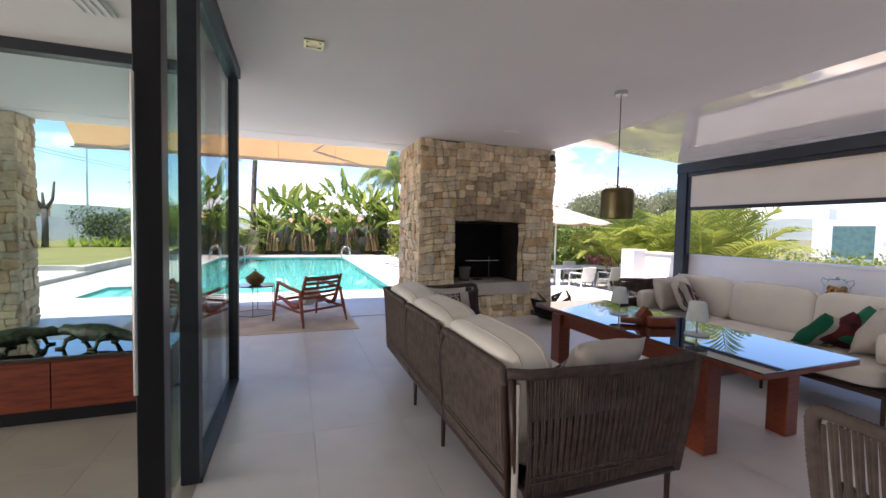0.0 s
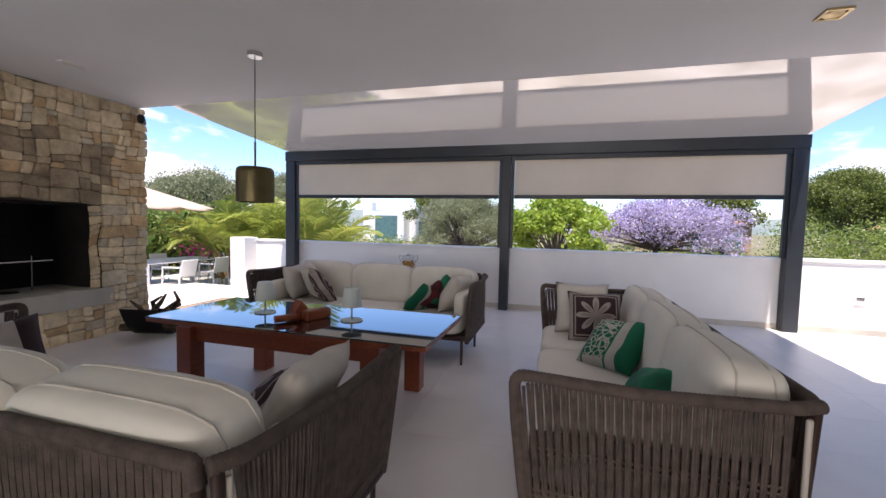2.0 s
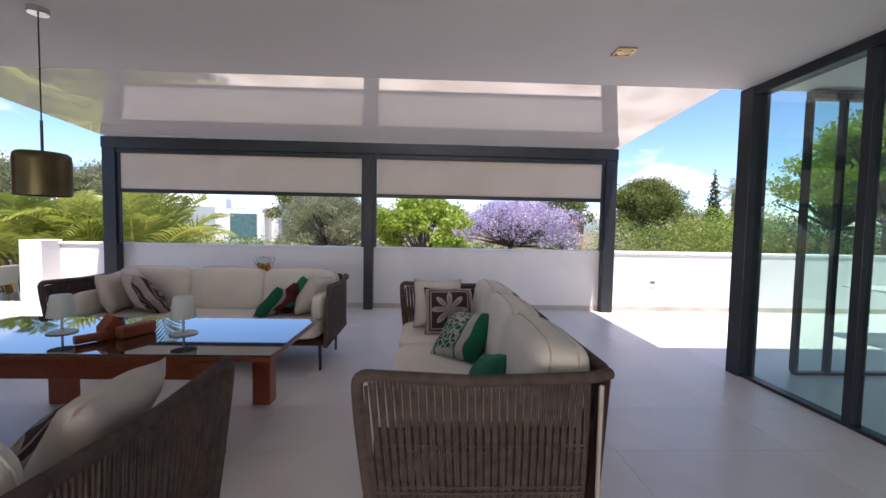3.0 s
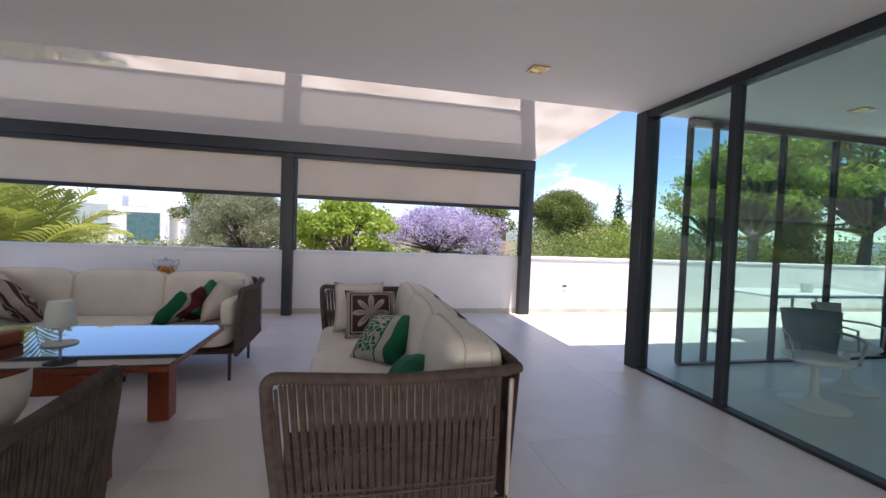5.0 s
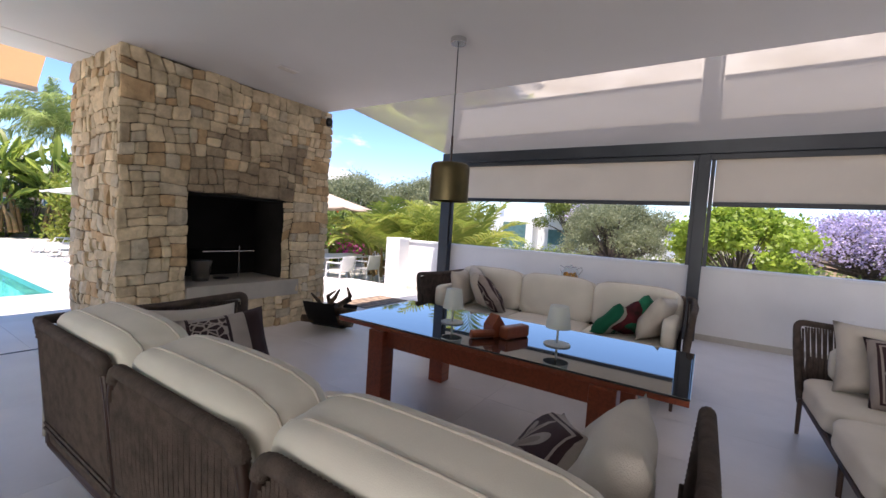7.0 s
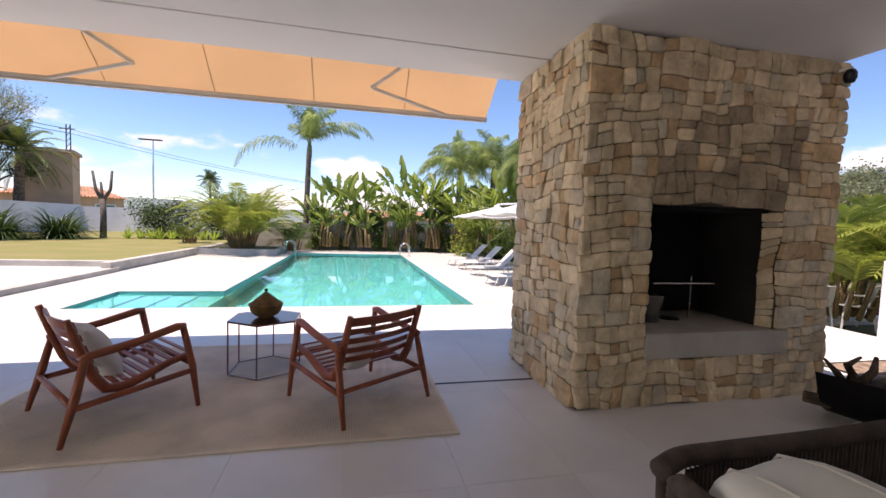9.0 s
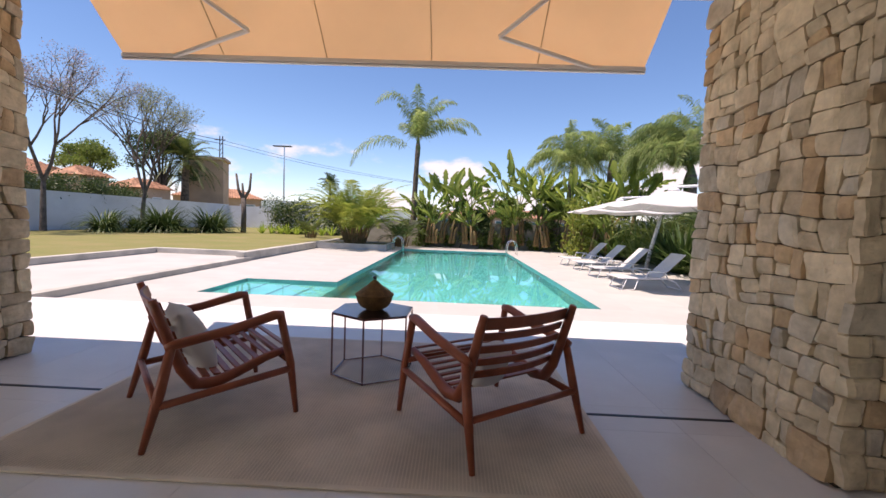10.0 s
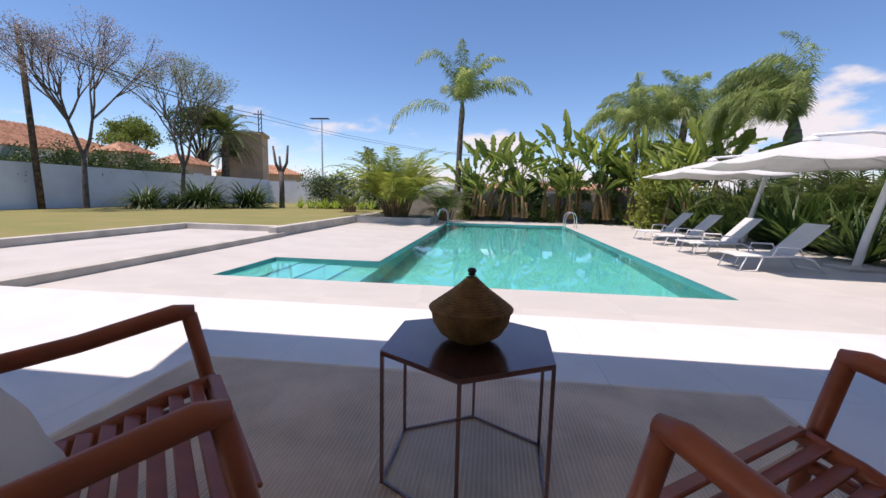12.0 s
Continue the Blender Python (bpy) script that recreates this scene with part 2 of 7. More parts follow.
M_WATER = mat("pool_water", (0.55, 0.93, 0.92), 0.02, trans=1.0, ior=1.33, spread=0.0, bump=0.035, bump_scale=2.2)

# ---- building blocks ----
def link(name, bm, material, parent=None, label="", smooth=False):
    me = bpy.data.meshes.new(name)
    bm.to_mesh(me)
    bm.free()
    me.materials.append(material)
    if smooth:
        me.polygons.foreach_set("use_smooth", [True] * len(me.polygons))
    ob = new(name, me)
    if parent:
        ob.parent = parent
    if label:
        ob["label"] = label
    return ob


def part(name, bm, material, parent, label="", smooth=False):
    return link(name, bm, material, parent, label, smooth)


def base(name, m=None, **tags):
    ob = new(name)
    ob.empty_display_size = 0.2
    if m:
        ob.matrix_basis = m
    return tagged(ob, **tags)


def add_box(bm, x0, x1, y0, y1, z0, z1, bevel=0.0, seg=2, m=None):
    g = bmesh.ops.create_cube(bm, size=1.0)
    vs = g["verts"]
    bmesh.ops.transform(bm, matrix=Matrix.Translation(((x0 + x1) / 2, (y0 + y1) / 2, (z0 + z1) / 2)) @ Matrix.Diagonal((x1 - x0, y1 - y0, z1 - z0, 1)), verts=vs)
    if bevel:
        es = list({e for v in vs for e in v.link_edges})
        r = bmesh.ops.bevel(bm, geom=es, offset=bevel, segments=seg, affect="EDGES", profile=0.5)
        vs = list({v for f in r["faces"] for v in f.verts} | {v for v in vs if v.is_valid})
    if m:
        bmesh.ops.transform(bm, matrix=m, verts=vs)
    return vs


def box(x0, x1, y0, y1, z0, z1, bevel=0.0, seg=2):
    bm = bmesh.new()
    add_box(bm, x0, x1, y0, y1, z0, z1, bevel, seg)
    return bm


def add_tube(bm, points, radius, sides=8, closed=False, radii=None, cap=True):
    """A round bar along points."""
    pts = [Vector(p) for p in points]
    n = len(pts)
    rings = []
    side = None
    for i, p in enumerate(pts):
        a = pts[(i - 1) % n] if (i or closed) else p
        b = pts[(i + 1) % n] if (i < n - 1 or closed) else p
        d = (b - a).normalized()
        if side is None or abs(side.dot(d)) > 0.98:
            side = d.orthogonal().normalized()
        side = (side - d * side.dot(d)).normalized()
        up = d.cross(side)
        r = radii[i] if radii else radius
        rings.append([bm.verts.new(p + (side * math.cos(2 * math.pi * k / sides) + up * math.sin(2 * math.pi * k / sides)) * r) for k in range(sides)])
    for i in range(n if closed else n - 1):
        r0, r1 = rings[i], rings[(i + 1) % n]
        for k in range(sides):
            bm.faces.new((r0[k], r0[(k + 1) % sides], r1[(k + 1) % sides], r1[k]))
    if cap and not closed:
        bm.faces.new(rings[0][::-1])
        bm.faces.new(rings[-1])


def tube(points, radius, sides=8, closed=False, radii=None):
    bm = bmesh.new()
    add_tube(bm, points, radius, sides, closed, radii)
    return bm


def lathe(profile, seg=24):
    """A turned body from (radius, height) pairs."""
    bm = bmesh.new()
    rings = []
    for r, z in profile:
        if r < 1e-5:
            rings.append([bm.verts.new((0, 0, z))])
        else:
            rings.append([bm.verts.new((r * math.cos(2 * math.pi * k / seg), r * math.sin(2 * math.pi * k / seg), z)) for k in range(seg)])
    for a, b in zip(rings, rings[1:]):
        for k in range(seg):
            j = (k + 1) % seg
            if len(a) == 1 and len(b) > 1:
                bm.faces.new((a[0], b[j], b[k]))
            elif len(b) == 1 and len(a) > 1:
                bm.faces.new((a[k], a[j], b[0]))
            elif len(a) > 1:
                bm.faces.new((a[k], a[j], b[j], b[k]))
    bmesh.ops.recalc_face_normals(bm, faces=bm.faces)
    return bm


def structure(name, bm, material, label="", category="", smooth=False):
    return tagged(link(name, bm, material, smooth=smooth), label, category, kind="structure")


# ---- the large structure ----
CEIL = 2.87
EDGE_X, EDGE_Y = 4.12, 7.70          # edges of the terrace roof
GLASS_X, GLASS_Y = -0.56, -2.22      # house fronts along the terrace
CH = (1.77, 4.22, 6.44, 7.73)        # chimney
FB = (2.37, 3.65, 0.588, 1.61)       # its fire opening
COL = (-4.60, -3.46, 7.27, 7.74)     # second stone pier
POOL = (-2.68, 2.65, 11.87, 25.3)
DECK = -0.27                         # the pool deck lies a step below the terrace
STEP = (-4.76, 13.70)                # shallow bay of the pool: its far x and y
WALL_X = 7.27

# one sheet of ground with the pool cut out
def ground_sheet():
    bm = bmesh.new()
    xs = [-900, -60, STEP[0], POOL[0], POOL[1], 60, 900]
    ys = [-900, -60, POOL[2], STEP[1], POOL[3], 60, 900]
    vs = [[bm.verts.new((x, y, DECK - 0.06)) for y in ys] for x in xs]
    for i in range(len(xs) - 1):
        for j in range(len(ys) - 1):
            hole = (i == 3 and j in (2, 3)) or (i == 2 and j == 2)
            if not hole:
                bm.faces.new((vs[i][j], vs[i + 1][j], vs[i + 1][j + 1], vs[i][j + 1]))
    return bm


structure("ground", ground_sheet(), M_GROUND, "dry garden soil and scrub reaching the horizon", "ground")


def slabs(x0, x1, y0, y1, z0, z1, holes=()):
    """A slab less rectangular holes, as one closed mesh built from a grid."""
    xs = sorted({x0, x1, *[v for h in holes for v in h[:2] if x0 < v < x1]})
    ys = sorted({y0, y1, *[v for h in holes for v in h[2:] if y0 < v < y1]})
    bm = bmesh.new()
    for i in range(len(xs) - 1):
        for j in range(len(ys) - 1):
            cx, cy = (xs[i] + xs[i + 1]) / 2, (ys[j] + ys[j + 1]) / 2
            if not any(h[0] < cx < h[1] and h[2] < cy < h[3] for h in holes):
                add_box(bm, xs[i], xs[i + 1], ys[j], ys[j + 1], z0, z1)
    bmesh.ops.remove_doubles(bm, verts=bm.verts, dist=1e-4)
    return bm


POOL_HOLES = [(POOL[0] - 0.004, POOL[1] + 0.004, POOL[2] - 0.004, POOL[3] + 0.004), (STEP[0] - 0.004, POOL[0] - 0.004, POOL[2] - 0.004, STEP[1] + 0.004)]
SLOT_Y = 7.12
structure("floor", slabs(-9.0, 7.45, -14.0, 9.72, -0.33, -0.0035), M_JOINT, "grey grout bed under large terrace tiles", "floor")
structure("pavement", slabs(-6.5, 14.0, 9.72, 27.6, DECK - 0.055, DECK - 0.0035, POOL_HOLES), M_JOINT, "pale bed of the pool deck", "pavement")

# roof slab of the terrace and the house, with a slot in its soffit
bm = slabs(-9.0, EDGE_X, -14.0, SLOT_Y - 0.012, CEIL, 3.25)
add_box(bm, -9.0, EDGE_X, SLOT_Y + 0.012, EDGE_Y, CEIL, 3.25)
add_box(bm, -9.0, EDGE_X, SLOT_Y - 0.012, SLOT_Y + 0.012, CEIL + 0.05, 3.25)
structure("ceiling", bm, M_CEIL, "smooth white painted ceiling with a thin dark slot", "ceiling")
structure("roof_parapet", box(-9.0, EDGE_X, EDGE_Y - 0.25, EDGE_Y + 0.02, 3.25, 3.62), M_WHITE, "white roof parapet above the terrace", "parapet")

# pergola: sloping glossy white roof on a dark frame
bm = bmesh.new()
add_box(bm, 0, 3.16, -2.26, 6.43, 0, 0.05, m=Matrix.Translation((EDGE_X - 0.05, 0, 3.078)) @ Matrix.Rotation(math.atan2(0.07, 1.0), 4, "Y"))
structure("pergola_roof", bm, M_GLOSS, "glossy white sloping pergola roof panels", "roof")
pg = base("pergola_frame", label="anthracite aluminium pergola frame along the low wall", category="pergola", kind="structure")
part("beam", box(7.06, 7.22, -2.26, 6.43, 2.66, 2.845, 0.006), M_DARK, pg)
part("rail", box(7.10, 7.20, -2.10, 6.25, 2.585, 2.66, 0.004), M_DARK, pg)
for y0, y1 in ((6.22, 6.43), (1.945, 2.10), (-2.26, -2.06)):
    part("post", box(7.08, 7.24, y0, y1, 0.0, 2.66, 0.006), M_DARK, pg)
for y in (6.19, 2.125, 1.915, -2.03):
    part("guide", box(7.115, 7.165, y - 0.025, y + 0.025, 1.08, 2.585), M_DARK, pg)
for y0, y1 in ((2.155, 6.16), (-2.0, 1.885)):
    sc = base("roller_screen", label="half-lowered beige fabric roller screen with a dark bottom bar", category="screen", group="roller screens")
    part("fabric", box(7.135, 7.139, y0, y1, 1.99, 2.60), M_SCREEN, sc)
    part("bottom_bar", box(7.12, 7.155, y0, y1, 1.93, 1.995, 0.008), M_DARK, sc)

# low white wall
structure("wall_east", box(WALL_X, WALL_X + 0.2, -14.0, 7.32, -0.05, 1.035), M_WHITE, "low white rendered terrace wall", "wall")
structure("coping_east", box(WALL_X - 0.02, WALL_X + 0.23, -14.0, 7.30, 1.035, 1.075, 0.006), M_WHITE, "white wall coping", "coping")
structure("wall_pier", box(6.93, 7.32, 7.30, 7.66, -0.05, 1.11, 0.008), M_WHITE, "white rendered pier at the end of the low wall", "wall")
structure("baseboard", box(WALL_X - 0.014, WALL_X, -14.0, 7.3, 0.0, 0.085), M_KERB, "grey tile skirting", "baseboard")

# pale stony drive below the low wall
M_DRIVE = mat("pale_stony_drive", (0.43, 0.395, 0.34), 0.9, spread=0.2, scale=0.8, bump=0.4, bump_scale=20, fine=0.12, tint=(0.27, 0.23, 0.17))
structure("driveway", box(7.47, 20.0, -12.0, 7.0, DECK - 0.06, DECK - 0.03), M_DRIVE, "pale stony drive behind the low wall", "driveway")

# chimney core and pier core; the stones that face them are laid at the end
bm = bmesh.new()
I = 0.035
add_box(bm, CH[0] + I, FB[0] - 0.0, CH[2] + I, CH[3] - I, 0, CEIL)
add_box(bm, FB[1] + 0.0, CH[1] - I, CH[2] + I, CH[3] - I, 0, CEIL)
add_box(bm, FB[0], FB[1], CH[2] + I, CH[3] - I, 0, FB[2] - 0.20)
add_box(bm, FB[0], FB[1], CH[2] + I, CH[3] - I, FB[3], CEIL)
add_box(bm, FB[0], FB[1], CH[3] - 0.45, CH[3] - I, FB[2] - 0.2, FB[3])
chimney = structure("chimney", bm, M_MORTAR, "dark mortar core of the stone chimney breast", "chimney")
firebox = base("fireplace", label="black sooty firebox lining", category="fireplace", kind="structure")
part("side_lining", box(FB[0] - 0.001, FB[0] + 0.03, CH[2] + 0.18, CH[3] - 0.45, FB[2], FB[3]), M_SOOT, firebox)
part("side_lining", box(FB[1] - 0.03, FB[1] + 0.001, CH[2] + 0.18, CH[3] - 0.45, FB[2], FB[3]), M_SOOT, firebox)
part("back_lining", box(FB[0] + 0.03, FB[1] - 0.03, CH[3] - 0.48, CH[3] - 0.45, FB[2], FB[3]), M_SOOT, firebox)
part("hood", box(FB[0] + 0.03, FB[1] - 0.03, CH[2] + 0.12, CH[3] - 0.48, FB[3] - 0.03, FB[3] - 0.004), M_SOOT, firebox)
structure("hearth", box(FB[0] + 0.004, FB[1] + 0.12, CH[2] - 0.012, CH[3] - 0.46, FB[2] - 0.205, FB[2], 0.008), M_SLAB, "pale stone hearth slab under the fire opening", "hearth")
pier = structure("stone_pier", box(COL[0] + I, COL[1] - I, COL[2] + I, COL[3] - I, 0, CEIL), M_MORTAR, "dark mortar core of the stone pier", "pier")

# the drain slot in the floor
structure("drain_slot", box(-3.46, 1.77, SLOT_Y - 0.012, SLOT_Y + 0.012, -0.0028, 0.003), M_BLACKFR, "thin dark drainage slot across the terrace floor", "drain")


# glass fronts of the house
def glazing(name, spans, at, along, z0=0.0, z1=CEIL, w=0.07, d=0.09, label=""):
    """A row of framed panes along x or y; spans are the frame positions."""
    fr = base(name, label=label, category="window", kind="structure")

    def bar(a0, a1, h0, h1, t=d):
        o = (a0, a1, at - t / 2, at + t / 2, h0, h1) if along == "x" else (at - t / 2, at + t / 2, a0, a1, h0, h1)
        return box(*o, 0.004)

    part("sill", bar(spans[0], spans[-1], z0, z0 + 0.03, d + 0.01), M_DARK, fr)
    part("head", bar(spans[0], spans[-1], z1 - 0.09, z1, d + 0.04), M_DARK, fr)
    for k, s in enumerate(spans):
        part("stile", bar(s - w / 2, s + w / 2, z0 + 0.03, z1 - 0.09), M_DARK, fr)
        if k:
            p = part("pane", bar(spans[k - 1] + w / 2, s - w / 2, z0 + 0.04, z1 - 0.09, 0.012), M_GLASS, fr)
            p.visible_shadow = False
    return fr


glazing("window_1", [GLASS_X, 0.55, 1.72, 2.97, 4.06], GLASS_Y, "x", label="full-height glass front in dark frames")
structure("corner_post", box(4.00, 4.17, GLASS_Y - 0.10, GLASS_Y + 0.08, 0, CEIL, 0.005), M_DARK, "dark metal corner post of the glass front", "post")
glazing("window_2", [-2.79, -3.14, -4.13, -4.95, -6.0, -8.0, -10.0], 4.08, "y", w=0.05, d=0.06, label="glass sliding doors to the side terrace")
glazing("window_3", [2.915, 4.56], GLASS_X - 0.025, "y", w=0.10, d=0.09, label="fixed glass pane beside the open sliding door")
glazing("window_4", [-6.0, -4.2, -2.4, GLASS_X - 0.05], 4.60, "x", label="living room glass front towards the pool")
door = base("door_1", label="open black-framed sliding glass door with a long handle", category="door", kind="structure")
part("stile", box(-0.67, -0.57, 2.36, 2.46, 0.0, CEIL - 0.05, 0.006), M_BLACKFR, door)
part("stile", box(-0.70, -0.60, 3.96, 4.06, 0.0, CEIL - 0.05, 0.006), M_BLACKFR, door)
dp = part("pane", box(-0.655, -0.645, 2.46, 3.96, 0.05, CEIL - 0.1), M_GLASS, door)
dp.visible_shadow = False
part("handle", tube([(-0.66, 2.365, 0.75), (-0.66, 2.335, 0.75), (-0.66, 2.335, 2.05), (-0.66, 2.365, 2.05)], 0.011, 8), M_STEEL, door)
# house walls that close the place
bm = box(-9.2, -9.0, -14.0, -2.0, 0, 3.25)
add_box(bm, -9.2, -9.0, 4.4, 7.7, 0, 3.25)
add_box(bm, -9.2, -9.0, -2.0, 4.4, 2.7, 3.25)
structure("wall_house_west", bm, M_WHITE, "plain white living room wall", "wall")
# added window, out of view, in the wall opening at the fill lamp
glazing("window_unseen", [-2.0, 0.1, 2.3, 4.4], -9.1, "y", z1=2.7, label="unseen window in a dark frame, added for the west fill lamp")
structure("wall_house_south", box(-9.0, 4.16, -14.2, -14.0, 0, 3.25), M_WHITE, "plain white house wall", "wall")
structure("wall_house_inner", box(GLASS_X - 0.25, GLASS_X - 0.05, -14.0, GLASS_Y - 0.05, 0, CEIL), M_WHITE, "plain white partition wall", "wall")
structure("wall_end_south", box(4.16, 7.47, -14.2, -14.0, -0.05, 1.08), M_WHITE, "low white end wall of the side terrace", "wall")
structure("window_5", box(-9.0, -6.0, 4.55, 4.65, 0, CEIL), M_WHITE, "plain white wall beside the glass front", "wall")

# pool
def pool_basin():
    bm = bmesh.new()
    x0, x1, y0, y1 = POOL
    d, s, o = DECK - 1.45, DECK - 0.45, DECK
    q = lambda *p: bm.faces.new([bm.verts.new(v) for v in p])
    o = DECK - 0.004
    q((x0, y0, d), (x1, y0, d), (x1, y1, d), (x0, y1, d))
    q((x1, y0, d), (x1, y0, o), (x1, y1, o), (x1, y1, d))
    q((x0, y1, d), (x1, y1, d), (x1, y1, o), (x0, y1, o))
    q((x0, STEP[1], d), (x0, y1, d), (x0, y1, o), (x0, STEP[1], o))
    q((x0, y0, d), (x0, y0, o), (x1, y0, o), (x1, y0, d))
    q((STEP[0], y0, s), (STEP[0], y0, o), (x0, y0, o), (x0, y0, s))
    q((STEP[0], y0, s), (STEP[0], STEP[1], s), (STEP[0], STEP[1], o), (STEP[0], y0, o))
    q((STEP[0], STEP[1], s), (x0, STEP[1], s), (x0, STEP[1], o), (STEP[0], STEP[1], o))
    for k in range(4):
        a, b = STEP[0] + k * 0.52, STEP[0] + (k + 1) * 0.52
        z = DECK - 0.16 - 0.09 * k
        q((a, y0, z), (b, y0, z), (b, STEP[1], z), (a, STEP[1], z))
        q((b, y0, z), (b, STEP[1], z), (b, STEP[1], z - 0.09), (b, y0, z - 0.09))
    q((x0, y0, DECK - 0.52), (x0, STEP[1], DECK - 0.52), (x0, STEP[1], d), (x0, y0, d))
    return bm


structure("pool_basin", pool_basin(), M_BASIN, "turquoise mosaic swimming pool basin with shallow steps", "pool")
bm = bmesh.new()
for a in ((POOL[0], POOL[1], POOL[2], POOL[3]), (STEP[0], POOL[0], POOL[2], STEP[1])):
    bm.faces.new([bm.verts.new(v) for v in ((a[0], a[2], DECK - 0.06), (a[1], a[2], DECK - 0.06), (a[1], a[3], DECK - 0.06), (a[0], a[3], DECK - 0.06))])
bmesh.ops.remove_doubles(bm, verts=bm.verts, dist=1e-4)
water = structure("water", bm, M_WATER, "clear turquoise pool water with faint ripples", "water")
water.visible_shadow = False

# raised court, lawn and kerbs
structure("court", box(-60.0, -6.62, 9.72, 17.3, DECK - 0.06, -0.15), M_DECK, "pale raised paved court beside the pool deck", "pavement")
structure("kerb", box(-6.62, -6.42, 9.72, 17.2, DECK - 0.06, -0.145, 0.01), M_KERB, "low concrete kerb of the raised court", "kerb")
bm = bmesh.new()
add_box(bm, -80.0, -9.75, 5.0, 60.0, DECK - 0.06, 0.0)
add_box(bm, -9.75, -6.75, 17.5, 60.0, DECK - 0.06, 0.0)
structure("lawn", bm, M_GRASS, "dry yellowish-green mown lawn", "lawn")
bm = bmesh.new()
add_box(bm, -9.75, -9.55, 5.0, 17.5, DECK - 0.06, 0.015, 0.01)
add_box(bm, -9.55, -6.75, 17.3, 17.5, DECK - 0.06, 0.015, 0.01)
add_box(bm, -6.75, -6.5, 16.9, 27.5, DECK - 0.06, 0.015, 0.01)
structure("lawn_kerb", bm, M_KERB, "concrete kerb along the raised lawn", "kerb")

# ---- soft shapes and patterned cloth ----
def cushion(sx, sy, sz, p=7.0, cuts=5, sag=0.0):
    """A stuffed block: a box whose edges swell round."""
    bm = bmesh.new()
    bmesh.ops.create_cube(bm, size=2.0)
    bmesh.ops.subdivide_edges(bm, edges=bm.edges, cuts=cuts, use_grid_fill=True)
    for v in bm.verts:
        u = v.co.copy()
        n = (abs(u.x) ** p + abs(u.y) ** p + abs(u.z) ** p) ** (1 / p)
        u /= n
        u *= 1 + 0.014 * noise.noise(v.co * 1.7 + Vector((sx, sy, sz)) * 9) + 0.006 * noise.noise(v.co * 5.0 + Vector((sy, sz, sx)) * 7)
        v.co = Vector((u.x * sx / 2, u.y * sy / 2, u.z * sz / 2 + sag * max(0.0, u.z) * (1 - u.x * u.x)))
    return bm


def pillow(size, thick, seed=0):
    """A square throw pillow with drawn-out corners and a dented middle."""
    bm = bmesh.new()
    n = 12
    grid = {}
    for side in (1, -1):
        for i in range(n + 1):
            for j in range(n + 1):
                u, v = 2 * i / n - 1, 2 * j / n - 1
                edge = i in (0, n) or j in (0, n)
                if edge and side < 0:
                    grid[side, i, j] = grid[1, i, j]
                    continue
                h = (max(0, 1 - u ** 4) * max(0, 1 - v ** 4)) ** 0.55 * thick / 2
                h *= 1 + 0.35 * noise.noise(Vector((u * 1.6, v * 1.6, seed * 3.1 + side)))
                pull = 1 - 0.09 * (1 - abs(u) ** 2) * abs(v) ** 3
                pull2 = 1 - 0.09 * (1 - abs(v) ** 2) * abs(u) ** 3
                grid[side, i, j] = bm.verts.new((u * pull2 * size / 2, v * pull * size / 2, side * h))
        for i in range(n):
            for j in range(n):
                q = [grid[side, i, j], grid[side, i + 1, j], grid[side, i + 1, j + 1], grid[side, i, j + 1]]
                bm.faces.new(q if side > 0 else q[::-1])
    return bm


def node(t, kind, a, b=None):
    m = t.nodes.new("ShaderNodeMath")
    m.operation = kind
    for k, v in enumerate((a, b)):
        if v is None:
            continue
        if isinstance(v, (int, float)):
            m.inputs[k].default_value = v
        else:
            t.links.new(v, m.inputs[k])
    return m.outputs[0]


